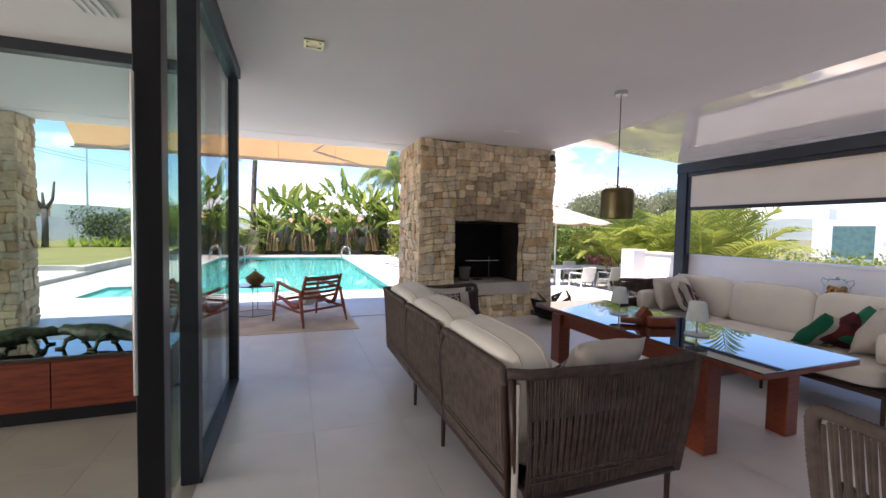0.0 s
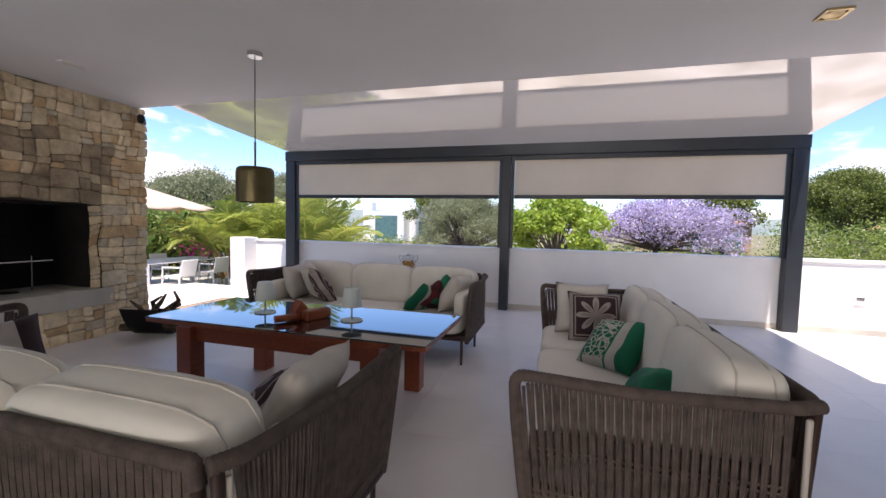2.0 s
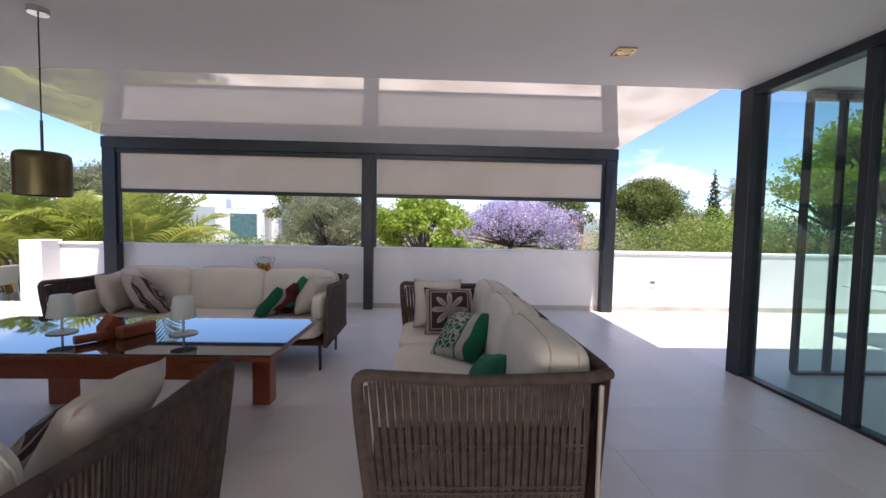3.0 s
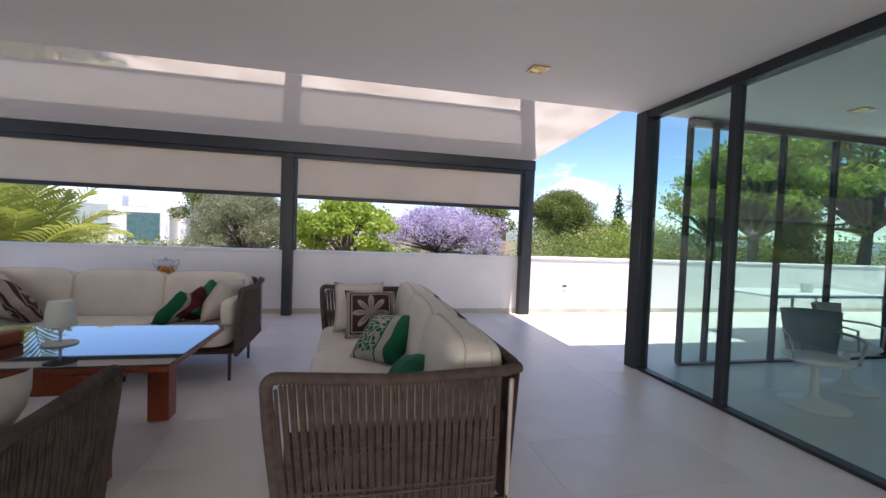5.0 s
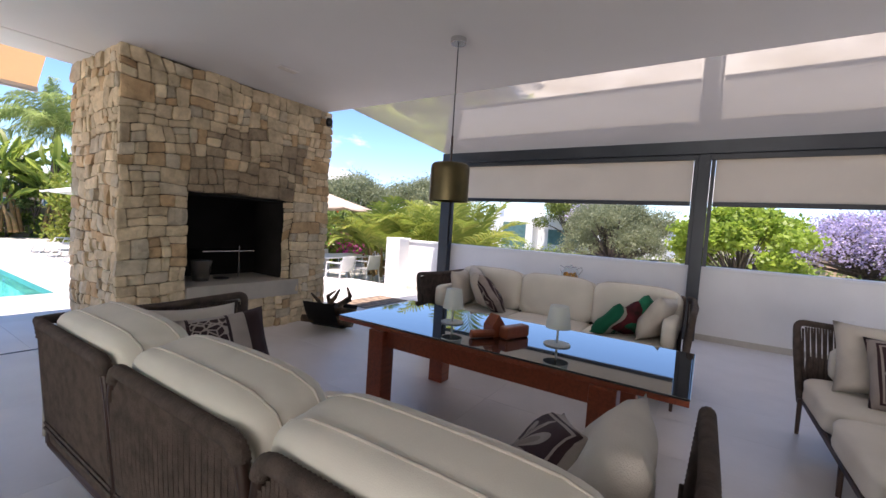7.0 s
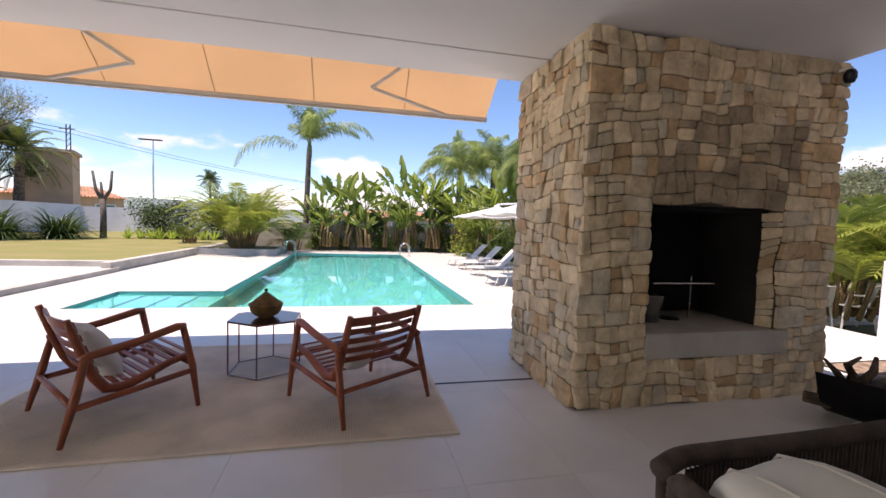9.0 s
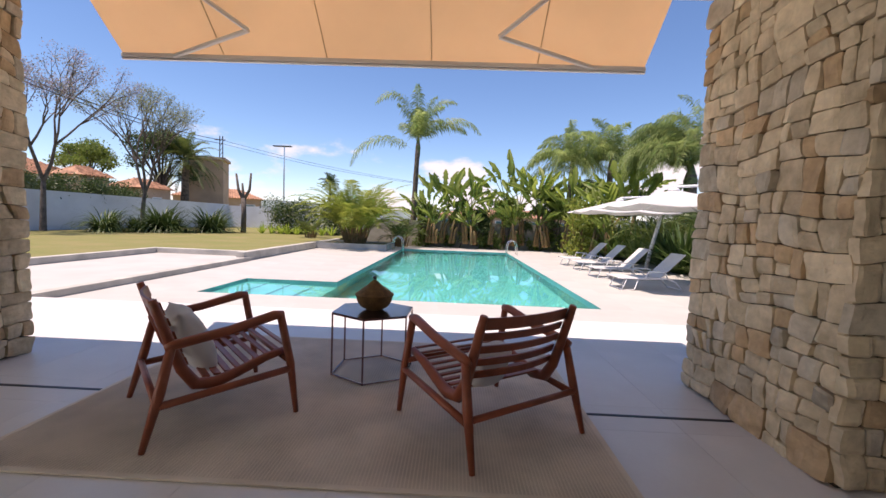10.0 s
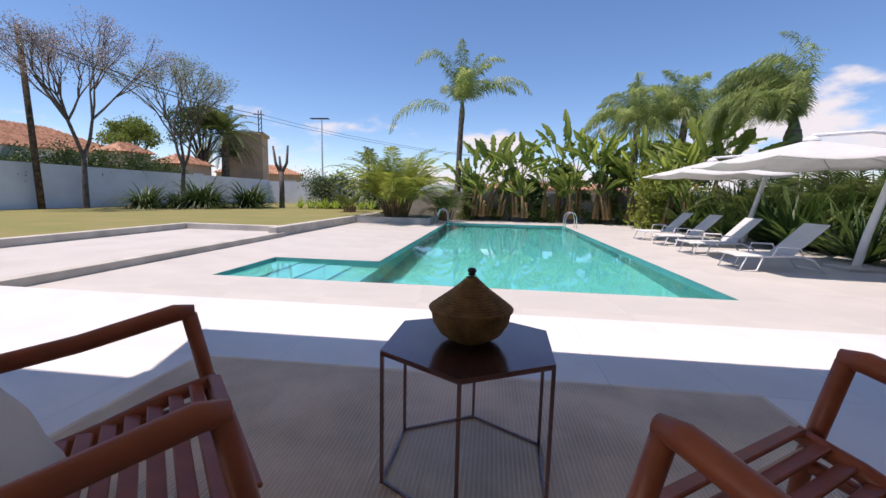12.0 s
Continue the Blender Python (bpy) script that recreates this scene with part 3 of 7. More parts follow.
def cloth_pattern(name, dark, pale, kind):
    """Embroidered cloth: a petal medallion in a border, or bands of geometric stitching."""
    m = mat(name, pale, 0.9, spread=0.06, scale=12, bump=0.4, bump_scale=220, fine=0.1)
    t = m.node_tree
    b = t.nodes["Principled BSDF"]
    old = b.inputs["Base Color"].links[0].from_socket
    co = t.nodes.new("ShaderNodeTexCoord")
    sp = t.nodes.new("ShaderNodeSeparateXYZ")
    t.links.new(co.outputs["Object"], sp.inputs[0])
    x, y = sp.outputs[0], sp.outputs[1]
    mx = node(t, "MAXIMUM", node(t, "ABSOLUTE", x), node(t, "ABSOLUTE", y))
    if kind == "petals":
        r = node(t, "SQRT", node(t, "ADD", node(t, "MULTIPLY", x, x), node(t, "MULTIPLY", y, y)))
        a = node(t, "ARCTAN2", y, x)
        c = node(t, "ABSOLUTE", node(t, "COSINE", node(t, "MULTIPLY", a, 4.0)))
        petal = node(t, "GREATER_THAN", node(t, "SUBTRACT", node(t, "MULTIPLY", node(t, "POWER", c, 0.8), 0.165), r), 0.0)
        inner = node(t, "GREATER_THAN", node(t, "SUBTRACT", node(t, "MULTIPLY", node(t, "POWER", c, 1.6), 0.125), r), 0.0)
        field = node(t, "LESS_THAN", mx, 0.165)
        band = node(t, "MULTIPLY", node(t, "GREATER_THAN", mx, 0.175), node(t, "LESS_THAN", mx, 0.187))
        hem = node(t, "GREATER_THAN", mx, 0.215)
        fac = node(t, "MAXIMUM", node(t, "MULTIPLY", field, node(t, "SUBTRACT", 1.0, petal)), node(t, "MAXIMUM", band, hem))
        fac = node(t, "MAXIMUM", fac, node(t, "MULTIPLY", node(t, "MULTIPLY", inner, 0.35), field))
    else:
        w = t.nodes.new("ShaderNodeTexVoronoi")
        w.feature = "DISTANCE_TO_EDGE"
        w.inputs["Scale"].default_value = 26.0
        t.links.new(co.outputs["Object"], w.inputs["Vector"])
        lines = node(t, "GREATER_THAN", w.outputs["Distance"], 0.09)
        fielda = node(t, "MULTIPLY", node(t, "LESS_THAN", node(t, "ABSOLUTE", node(t, "ADD", x, 0.07)), 0.085), node(t, "LESS_THAN", node(t, "ABSOLUTE", y), 0.17))
        solid = node(t, "GREATER_THAN", x, 0.11)
        edge = node(t, "MULTIPLY", node(t, "GREATER_THAN", node(t, "ABSOLUTE", node(t, "ADD", x, 0.07)), 0.085), node(t, "LESS_THAN", node(t, "ABSOLUTE", node(t, "ADD", x, 0.07)), 0.10))
        fac = node(t, "MAXIMUM", node(t, "MULTIPLY", fielda, lines), node(t, "MAXIMUM", solid, edge))
    mix = t.nodes.new("ShaderNodeMix")
    mix.data_type = "RGBA"
    t.links.new(fac, mix.inputs["Factor"])
    t.links.new(old, mix.inputs["A"])
    mix.inputs["B"].default_value = (*dark, 1)
    t.links.new(mix.outputs["Result"], b.inputs["Base Color"])
    return m


M_PLUM = cloth_pattern("plum_petal_cloth", (0.045, 0.022, 0.026), (0.36, 0.31, 0.28), "petals")
M_PLUMBANDS = cloth_pattern("plum_stitched_cloth", (0.04, 0.022, 0.026), (0.48, 0.42, 0.39), "bands")
M_GREENCLOTH = cloth_pattern("green_stitched_cloth", (0.0, 0.13, 0.065), (0.46, 0.45, 0.40), "bands")
M_GREEN = mat("emerald_cloth", (0.0, 0.17, 0.085), 0.7, spread=0.25, scale=6, bump=0.3, bump_scale=200)
M_WINE = mat("wine_red_cloth", (0.12, 0.012, 0.02), 0.8, spread=0.4, scale=9, bump=0.3, bump_scale=200)
M_LINEN = mat("pale_linen", (0.60, 0.55, 0.49), 0.9, spread=0.07, scale=5, bump=0.4, bump_scale=250, fine=0.05)

# ---- rope sofas ----
L, D, TOP, LOW = 2.62, 1.025, 0.818, 0.235


M_POST = mat("beige_lacquered_tube", (0.46, 0.42, 0.37), 0.5, spread=0.05)


def add_cord(bm, a, b, bulge, r=0.0080, sides=5):
    mid = (Vector(a) + Vector(b)) / 2 + Vector(bulge)
    q = [Vector(a).lerp(mid, 0.0), Vector(a).lerp(mid, 0.55) + Vector(bulge) * 0.18, mid, mid.lerp(Vector(b), 0.45) + Vector(bulge) * 0.18, Vector(b)]
    add_tube(bm, q, r, sides, cap=False)


def wrapped(points, radius, sides=12, pitch=0.016):
    """A bar wound closely with rope: a tube whose girth swells once for each turn."""
    pts = [Vector(p) for p in points]
    fine, radii = [], []
    for p, q in zip(pts, pts[1:]):
        n = max(1, round((q - p).length / (pitch / 2)))
        for k in range(n):
            fine.append(tuple(p.lerp(q, k / n)))
            radii.append(radius + (0.0016 if len(fine) % 2 else -0.0012))
    fine.append(tuple(pts[-1]))
    radii.append(radius)
    return tube(fine, radius, sides, radii=radii)


def bend(points, steps=5):
    """Rounds the corners of a path by cutting them with short curves."""
    pts = [Vector(p) for p in points]
    out = [pts[0]]
    for a, b, c in zip(pts, pts[1:], pts[2:]):
        r = min(0.05, 0.45 * min((a - b).length, (c - b).length))
        p, q = b + (a - b).normalized() * r, b + (c - b).normalized() * r
        for k in range(steps + 1):
            u = k / steps
            out.append(p * (1 - u) ** 2 + b * 2 * u * (1 - u) + q * u * u)
    out.append(pts[-1])
    return [tuple(p) for p in out]


def sofa(m, label):
    s = base("sofa", m, label=label, category="sofa", group="rope sofas round the table")
    bm = bmesh.new()
    for y in (0.10, D - 0.06):
        add_tube(bm, [(0.03, y, 0.26), (L - 0.03, y, 0.26)], 0.02, 8)
    for x in (0.03, L / 3, 2 * L / 3, L - 0.03):
        add_tube(bm, [(x, 0.08, 0.26), (x, D - 0.06, 0.26)], 0.018, 8)
    add_box(bm, 0.03, L - 0.03, 0.10, D - 0.06, 0.262, 0.29)
    part("seat_frame", bm, M_BROWN, s)
    for x, y in ((0.05, D - 0.04), (L - 0.05, D - 0.04), (0.05, 0.30), (L - 0.05, 0.30), (L / 3 + 0.1, 0.04), (2 * L / 3 - 0.1, 0.04), (L / 3 + 0.06, D - 0.10), (2 * L / 3 - 0.06, D - 0.10)):
        part("leg", tube([(x, y, 0.0), (x, y, 0.27)], 0.016, 10, radii=[0.013, 0.017]), M_BROWN, s)
    # arms: a bent tube wrapped with rope that curls down in front, strung with two layers of cords
    for x, o in ((0.0, -1), (L, 1)):
        top = bend([(x - o * 0.012, -0.028, TOP + 0.012), (x + o * 0.03, 0.06, TOP + 0.010), (x + o * 0.055, 0.55, TOP), (x + o * 0.05, D + 0.012, TOP + 0.022), (x + o * 0.035, D + 0.002, TOP - 0.16), (x + o * 0.012, D - 0.03, LOW + 0.14), (x, D - 0.05, LOW - 0.005)])
        part("arm_rail", wrapped(top, 0.024), M_ROPE, s, "arm rail wrapped in taupe rope", smooth=True)
        frame_pts = [(x, D - 0.05, LOW), (x, 0.02, LOW), (x - o * 0.004, -0.01, TOP)]
        part("arm_frame", tube(frame_pts, 0.019, 8), M_BROWN, s, smooth=True)
        bm = bmesh.new()
        n = 58
        for layer in (0, 1):
            for k in range(n - layer):
                f = (k + 0.5 * layer) / (n - 1)
                y = 0.075 + (D - 0.14) * f
                y_top = 0.065 + (D - 0.075) * f
                inn = -o * 0.022 * layer
                z_top = TOP - 0.01 - max(0.0, f - 0.97) * 1.2
                if layer:
                    add_cord(bm, (x + inn, y, LOW), (x + inn + o * 0.02, y + 0.012, LOW + 0.36), (o * 0.008, 0.003 * (-1) ** k, 0))
                else:
                    add_cord(bm, (x, y, LOW), (x + o * 0.052 * min(1.0, 3.5 * f + 0.06), y_top, z_top), (o * 0.012, 0.004 * (-1) ** k, 0))
        for z in (LOW + 0.09, LOW + 0.115, LOW + 0.27, LOW + 0.295):
            add_tube(bm, [(x + o * 0.016, 0.08, z), (x + o * 0.024, 0.6, z), (x + o * 0.016, D - 0.07, z)], 0.007, 5)
        part("rope_side", bm, M_ROPE, s, "taupe rope strung close over the arm")
        # pale flat upright at the rear corner, between the strung arm and back
        cp = bmesh.new()
        add_box(cp, -0.015, 0.015, -0.010, 0.010, LOW + 0.02, TOP - 0.03, 0.009, 3)
        post = part("corner_post", cp, M_POST, s, "pale beige upright between arm and back", smooth=True)
        post.location, post.rotation_euler = (x + o * 0.006, 0.012, 0), (0, 0, o * math.pi / 4)
    # back: three strung panels with rounded tops
    for k in range(3):
        x0, x1 = 0.012 + k * (L - 0.024) / 3 + 0.016, 0.012 + (k + 1) * (L - 0.024) / 3 - 0.016
        if k == 0:
            x0 += 0.03
        if k == 2:
            x1 -= 0.03
        # inner top corners are rounded, the outer ones meet the arms squarely
        rl, rr = 0.02 if k == 0 else 0.10, 0.02 if k == 2 else 0.10
        loop = bend([(x0, 0.02, LOW), (x0, -0.018, TOP - rl - 0.02), (x0 + rl * 0.35, -0.026, TOP + 0.012), (x0 + rl * 2, -0.028, TOP + 0.012), (x1 - rr * 2, -0.028, TOP + 0.012), (x1 - rr * 0.35, -0.026, TOP + 0.012), (x1, -0.018, TOP - rr - 0.02), (x1, 0.02, LOW)], 4)
        fr = part("back_frame", tube(loop, 0.019, 10, closed=True), M_BROWN, s, smooth=True)
        rail = [p for p in loop if p[2] > TOP - 0.06]
        part("top_roll", wrapped(rail, 0.024), M_ROPE, fr, "top rail wrapped in taupe rope", smooth=True)
        bm = bmesh.new()
        n = 50
        for layer in (0, 1):
            for i in range(n - layer):
                x = x0 + 0.015 + (x1 - x0 - 0.03) * (i + 0.5 * layer) / (n - 1)
                e = min(x - x0 if k else 1.0, x1 - x if k < 2 else 1.0)
                add_cord(bm, (x, 0.02 + 0.022 * layer, LOW), (x, -0.026 + 0.03 * layer, TOP - max(0, 0.09 - e) * 1.1 - 0.22 * layer), (0.004 * (-1) ** i, -0.012, 0))
        for z in (LOW + 0.09, LOW + 0.115, LOW + 0.27, LOW + 0.295):
            add_tube(bm, [(x0, -0.006, z), (x1, -0.006, z)], 0.007, 5)
        part("rope_back", bm, M_ROPE, fr, "taupe rope strung close over the back")
    # cushions
    w = (L - 0.14) / 3
    for k in range(3):
        c = part("seat_cushion", cushion(w - 0.003, D - 0.13, 0.18, 7, 9), M_CUSH, s, smooth=True)
        c.location = (0.07 + w * (k + 0.5), 0.11 + (D - 0.13) / 2, 0.385)
        c = part("back_cushion", cushion(w + 0.012, 0.29, 0.50, 5.5, 11, 0.008), M_CUSH, s, smooth=True)
        c.location, c.rotation_euler = (0.07 + w * (k + 0.5), 0.165, 0.668), (radians(10), 0, 0)
        # piping round the front and the rear rim of the cushion
        for y in (-0.055, 0.075):
            h = (1 - abs(y / 0.145) ** 5.5) ** (1 / 5.5)
            rim = []
            for j in range(25):
                a = radians(-50 + 280 * j / 24)
                ca, sa = math.cos(a), math.sin(a)
                r = (abs(ca) ** 5.5 + abs(sa) ** 5.5) ** (-1 / 5.5) * h * 1.012
                rim.append((ca * r * (w + 0.012) / 2, y, sa * r * 0.25 + 0.008 * max(0.0, sa) * (1 - ca * ca * r * r) * 0.6))
            part("piping", tube(rim, 0.0042, 6), M_LINEN, c, smooth=True)
    for x in (0.125, L - 0.125):
        c = part("arm_cushion", cushion(0.12, D - 0.46, 0.25, 6), M_CUSH, s, smooth=True)
        c.location = (x, 0.30 + (D - 0.46) / 2, 0.59)
    return s


# local frames: back along the local x axis, seat towards local +y
S1 = Matrix.Translation((0.85, 4.52, 0)) @ Matrix.Rotation(radians(-90), 4, "Z")
S2 = Matrix.Translation((5.08, 1.99, 0)) @ Matrix.Rotation(radians(90), 4, "Z")
S3 = Matrix.Translation((1.75, 0.225, 0))
first_sofa = sofa(S1, "taupe rope sofa with beige cushions, its back to the house")
tagged(copy_thing(first_sofa, S2), label="taupe rope sofa with beige cushions along the low wall")
tagged(copy_thing(first_sofa, S3), label="taupe rope sofa with cream cushions and cushions piled on it")


def throw(m, lx, ly, lz, tilt, turn, spin, material, label, size=0.46, thick=0.17, seed=0):
    p = link("throw_pillow", pillow(size, thick, seed), material, smooth=True)
    p.matrix_basis = m @ pose(lx, ly, lz, tilt, 0, turn) @ pose(0, 0, 0, 0, 0, spin)
    return tagged(p, label, "pillow", "throw pillows")


# sofa with its back to the house: far end is local x small
throw(S1, 0.34, 0.52, 0.66, 66, 78, 0, M_LINEN, "plain pale linen throw pillow leaning on a sofa arm", seed=1)
throw(S1, 0.52, 0.60, 0.66, 58, 66, 8, M_PLUMBANDS, "striped grey and plum throw pillow on a sofa", 0.44, seed=2)
throw(S1, L - 0.21, 0.62, 0.69, 62, -84, 0, M_LINEN, "plain pale linen throw pillow leaning on a sofa arm", 0.48, seed=3)
throw(S1, L - 0.42, 0.68, 0.62, 44, -74, 20, M_PLUM, "dark plum embroidered throw pillow on a sofa", 0.44, seed=4)
# sofa along the wall: its pool end is local x large
throw(S2, L - 0.26, 0.52, 0.68, 72, -82, 0, M_LINEN, "plain pale linen throw pillow in a sofa corner", 0.44, seed=5)
throw(S2, L - 0.46, 0.48, 0.72, 66, -60, 6, M_LINEN, "plain taupe linen throw pillow on a sofa", 0.46, seed=6)
throw(S2, L - 0.68, 0.58, 0.63, 56, -52, 42, M_PLUM, "plum and grey petal-patterned throw pillow on a sofa", 0.44, seed=7)
throw(S2, 0.25, 0.52, 0.67, 66, 76, 6, M_LINEN, "plain pale linen throw pillow leaning on a sofa arm", 0.46, seed=8)
throw(S2, 0.38, 0.48, 0.66, 62, 60, 25, M_GREEN, "emerald green throw pillow on a sofa", 0.40, seed=9)
throw(S2, 0.46, 0.54, 0.62, 58, 58, 25, M_WINE, "wine-red and white embroidered throw pillow on a sofa", 0.38, 0.14, seed=10)
throw(S2, 0.60, 0.62, 0.59, 56, 60, 20, M_GREENCLOTH, "grey and green stitched throw pillow on a sofa", 0.40, 0.14, seed=16)
# sofa across: far arm is local x large
throw(S3, L - 0.34, 0.66, 0.70, 72, -88, 0, M_LINEN, "plain cream linen throw pillow against a sofa arm", 0.48, seed=11)
throw(S3, L - 0.56, 0.56, 0.665, 66, -86, 0, M_PLUM, "plum and grey petal-patterned throw pillow on a sofa", 0.46, seed=12)
throw(S3, L - 1.22, 0.47, 0.615, 40, -140, 10, M_GREENCLOTH, "green and grey geometric throw pillow on a sofa", 0.46, 0.17, seed=13)
throw(S3, 0.64, 0.38, 0.565, 50, -165, 20, M_GREEN, "crumpled emerald green throw pillow on a sofa", 0.32, 0.2, seed=14)
throw(S3, 0.36, 0.68, 0.56, 24, 84, 0, M_LINEN, "plain cream linen throw pillow against a sofa arm", 0.46, seed=15)

# ---- coffee table ----
tb = base("coffee_table", label="reddish wooden table with a reflective black glass top", category="table")
part("tabletop", box(2.492, 3.448, 1.905, 4.268, 0.618, 0.648, 0.004), M_WOOD, tb)
part("glass_top", box(2.49, 3.45, 1.903, 4.27, 0.650, 0.661, 0.003), M_TABLEGLASS, tb, "black glass reflecting the sky")
for x in (2.535, 3.36):
    part("apron", box(x - 0.02, x + 0.02, 2.36, 3.79, 0.50, 0.616, 0.004), M_WOOD, tb)
    for y in (2.29, 3.86):
        part("leg", box(x - 0.065, x + 0.065, y - 0.07, y + 0.07, 0.0, 0.617, 0.006), M_WOOD, tb)
for y in (2.29, 3.86):
    part("apron", box(2.602, 3.293, y - 0.02, y + 0.02, 0.50, 0.616, 0.004), M_WOOD, tb)


def table_lamp(x, y):
    t = base("table_lamp", pose(x, y, 0.661), label="small pale green-white cordless table lamp on the table", category="lamp", group="table lamps")
    part("base_plate", lathe([(0, 0), (0.085, 0), (0.088, 0.004), (0.086, 0.009), (0.02, 0.012), (0, 0.012)], 32), M_LAMP, t, smooth=False)
    part("stem", tube([(0, 0, 0.012), (0, 0, 0.135)], 0.0075, 10), M_LAMP, t, smooth=True)
    part("shade", lathe([(0.082, 0.115), (0.060, 0.262), (0.056, 0.265), (0, 0.265), (0, 0.262), (0.055, 0.260), (0.078, 0.115), (0.082, 0.115)], 32), M_LAMP, t, smooth=True)
    return t


M_LAMP = mat("pale_lacquer", (0.58, 0.62, 0.60), 0.5, spread=0.03)
table_lamp(2.955, 3.51)
table_lamp(2.955, 2.685)
oc = base("wooden_ornament", pose(2.85, 3.06, 0.661, 0, 0, -20), label="small carved wooden house and block ornament on the table", category="ornament")
bm = bmesh.new()
pr = [(-0.07, 0), (0.05, 0), (0.05, 0.08), (-0.01, 0.15), (-0.07, 0.08)]
fa = bm.faces.new([bm.verts.new((x, 0.0, z)) for x, z in pr])
ex = bmesh.ops.extrude_face_region(bm, geom=[fa])
bmesh.ops.translate(bm, vec=(0, 0.09, 0), verts=[v for v in ex["geom"] if isinstance(v, bmesh.types.BMVert)])
bmesh.ops.recalc_face_normals(bm, faces=bm.faces)
part("carved_house", bm, M_TEAK, oc)
bm = box(-0.03, 0.20, -0.10, -0.02, 0.0, 0.085, 0.015)
part("block", bm, M_TEAK, oc)
part("log", tube([(-0.22, 0.05, 0.03), (-0.06, 0.0, 0.03)], 0.028, 10), M_TEAK, oc)

# ---- pendant lamp ----
pl = base("pendant_lamp", pose(3.007, 3.653, 0), label="bronze cylinder pendant lamp on a thin cable", category="lamp")
part("canopy", lathe([(0, CEIL - 0.001), (0.062, CEIL - 0.001), (0.062, CEIL - 0.035), (0.058, CEIL - 0.04), (0, CEIL - 0.04)], 28), M_STEEL, pl, smooth=False)
part("cable", tube([(0, 0, 1.95), (0, 0, CEIL - 0.04)], 0.0045, 8), M_BLACKFR, pl)
part("holder", tube([(0, 0, 1.90), (0, 0, 2.12)], 0.009, 10), M_BROWN, pl)
part("shade", lathe([(0.155, 1.605), (0.155, 1.85), (0.150, 1.885), (0.135, 1.90), (0, 1.905), (0, 1.895), (0.130, 1.89), (0.144, 1.87), (0.149, 1.84), (0.149, 1.605), (0.155, 1.605)], 40), M_BRONZE, pl, smooth=True)


# ---- recessed ceiling spots, vent and camera ----
M_BRASSY = mat("brushed_brass", (0.55, 0.42, 0.22), 0.35, metal=0.9, spread=0.1)


def spot(x, y, turn=0):
    s = base("ceiling_spot", pose(x, y, CEIL, 0, 0, turn), label="square brass-lined recessed spotlight in the ceiling", category="spotlight", group="ceiling spots")
    bm = bmesh.new()
    for a in ((-0.075, 0.075, -0.075, -0.055), (-0.075, 0.075, 0.055, 0.075), (-0.075, -0.055, -0.055, 0.055), (0.055, 0.075, -0.055, 0.055)):
        add_box(bm, *a, -0.014, -0.001)
    part("bezel", bm, M_BRASSY, s)
    part("reflector", lathe([(0.0, -0.003), (0.05, -0.003), (0.055, -0.012), (0.035, -0.010), (0, -0.006)], 20), M_BRASSY, s)


spot(3.353, -0.548)
spot(0.08, 3.739)
spot(0.2, -0.55)
spot(3.3, -4.1)
va = base("ceiling_vent", label="slim white rectangular ceiling vent", category="vent")
part("frame", box(2.72, 2.95, 5.50, 5.59, CEIL - 0.012, CEIL - 0.001, 0.002), M_CEIL, va)
for k in range(3):
    part("slat", box(2.74, 2.93, 5.515 + k * 0.022, 5.527 + k * 0.022, CEIL - 0.018, CEIL - 0.012), M_BEIGE_METAL, va)
sc = base("security_camera", pose(4.10, 6.36, 2.73), label="small black security camera on the chimney corner", category="camera")
part("body", lathe([(0, -0.06), (0.03, -0.055), (0.045, -0.02), (0.045, 0.02), (0.03, 0.05), (0, 0.055)], 16), M_BLACKFR, sc, smooth=True)
part("bracket", box(-0.015, 0.015, -0.01, 0.10, 0.05, 0.075), M_BEIGE_METAL, sc)

# ---- fireplace things ----
gr = base("fire_grill", pose(3.0, 6.92, FB[2]), label="iron grill plate and stand inside the dark fireplace", category="grill")
part("plate", box(-0.30, 0.35, -0.14, 0.22, 0.34, 0.355, 0.005), M_STEEL, gr)
part("stand", tube([(0.22, 0.0, 0.0), (0.22, 0.0, 0.40)], 0.01, 8), M_STEEL, gr)
part("foot", lathe([(0, 0), (0.09, 0), (0.09, 0.012), (0.02, 0.02), (0, 0.02)], 20), M_BLACKFR, gr)
bk = base("ash_bucket", pose(2.72, 6.85, FB[2]), label="dull grey metal ash bucket in the fireplace", category="bucket")
part("body", lathe([(0, 0.0), (0.085, 0.0), (0.12, 0.24), (0.126, 0.245), (0.112, 0.24), (0.08, 0.012), (0, 0.012)], 24), M_STEEL, bk, smooth=True)

# ---- firewood sling beside the chimney ----
M_LEATHER = mat("black_leather", (0.012, 0.011, 0.011), 0.5, spread=0.3, bump=0.3, bump_scale=80)
M_BARK = mat("grey_bark", (0.12, 0.085, 0.055), 0.95, spread=0.4, scale=8, bump=1.0, bump_scale=40, fine=0.3)
fw = base("firewood_holder", pose(3.90, 5.92, 0.0, 0, 0, 15), label="black leather firewood sling holding gnarled logs", category="firewood holder")
bm = bmesh.new()
rows = []
for i in range(11):
    u = i / 10 * 2 - 1
    rows.append([bm.verts.new((u * 0.30, v, 0.015 + (0.36 if u < 0 else 0.25) * abs(u) ** 2.2)) for v in (-0.22, 0.22)])
for a, b in zip(rows, rows[1:]):
    bm.faces.new((a[0], b[0], b[1], a[1]))
bmesh.ops.solidify(bm, geom=bm.faces[:], thickness=0.012)
part("sling", bm, M_LEATHER, fw)
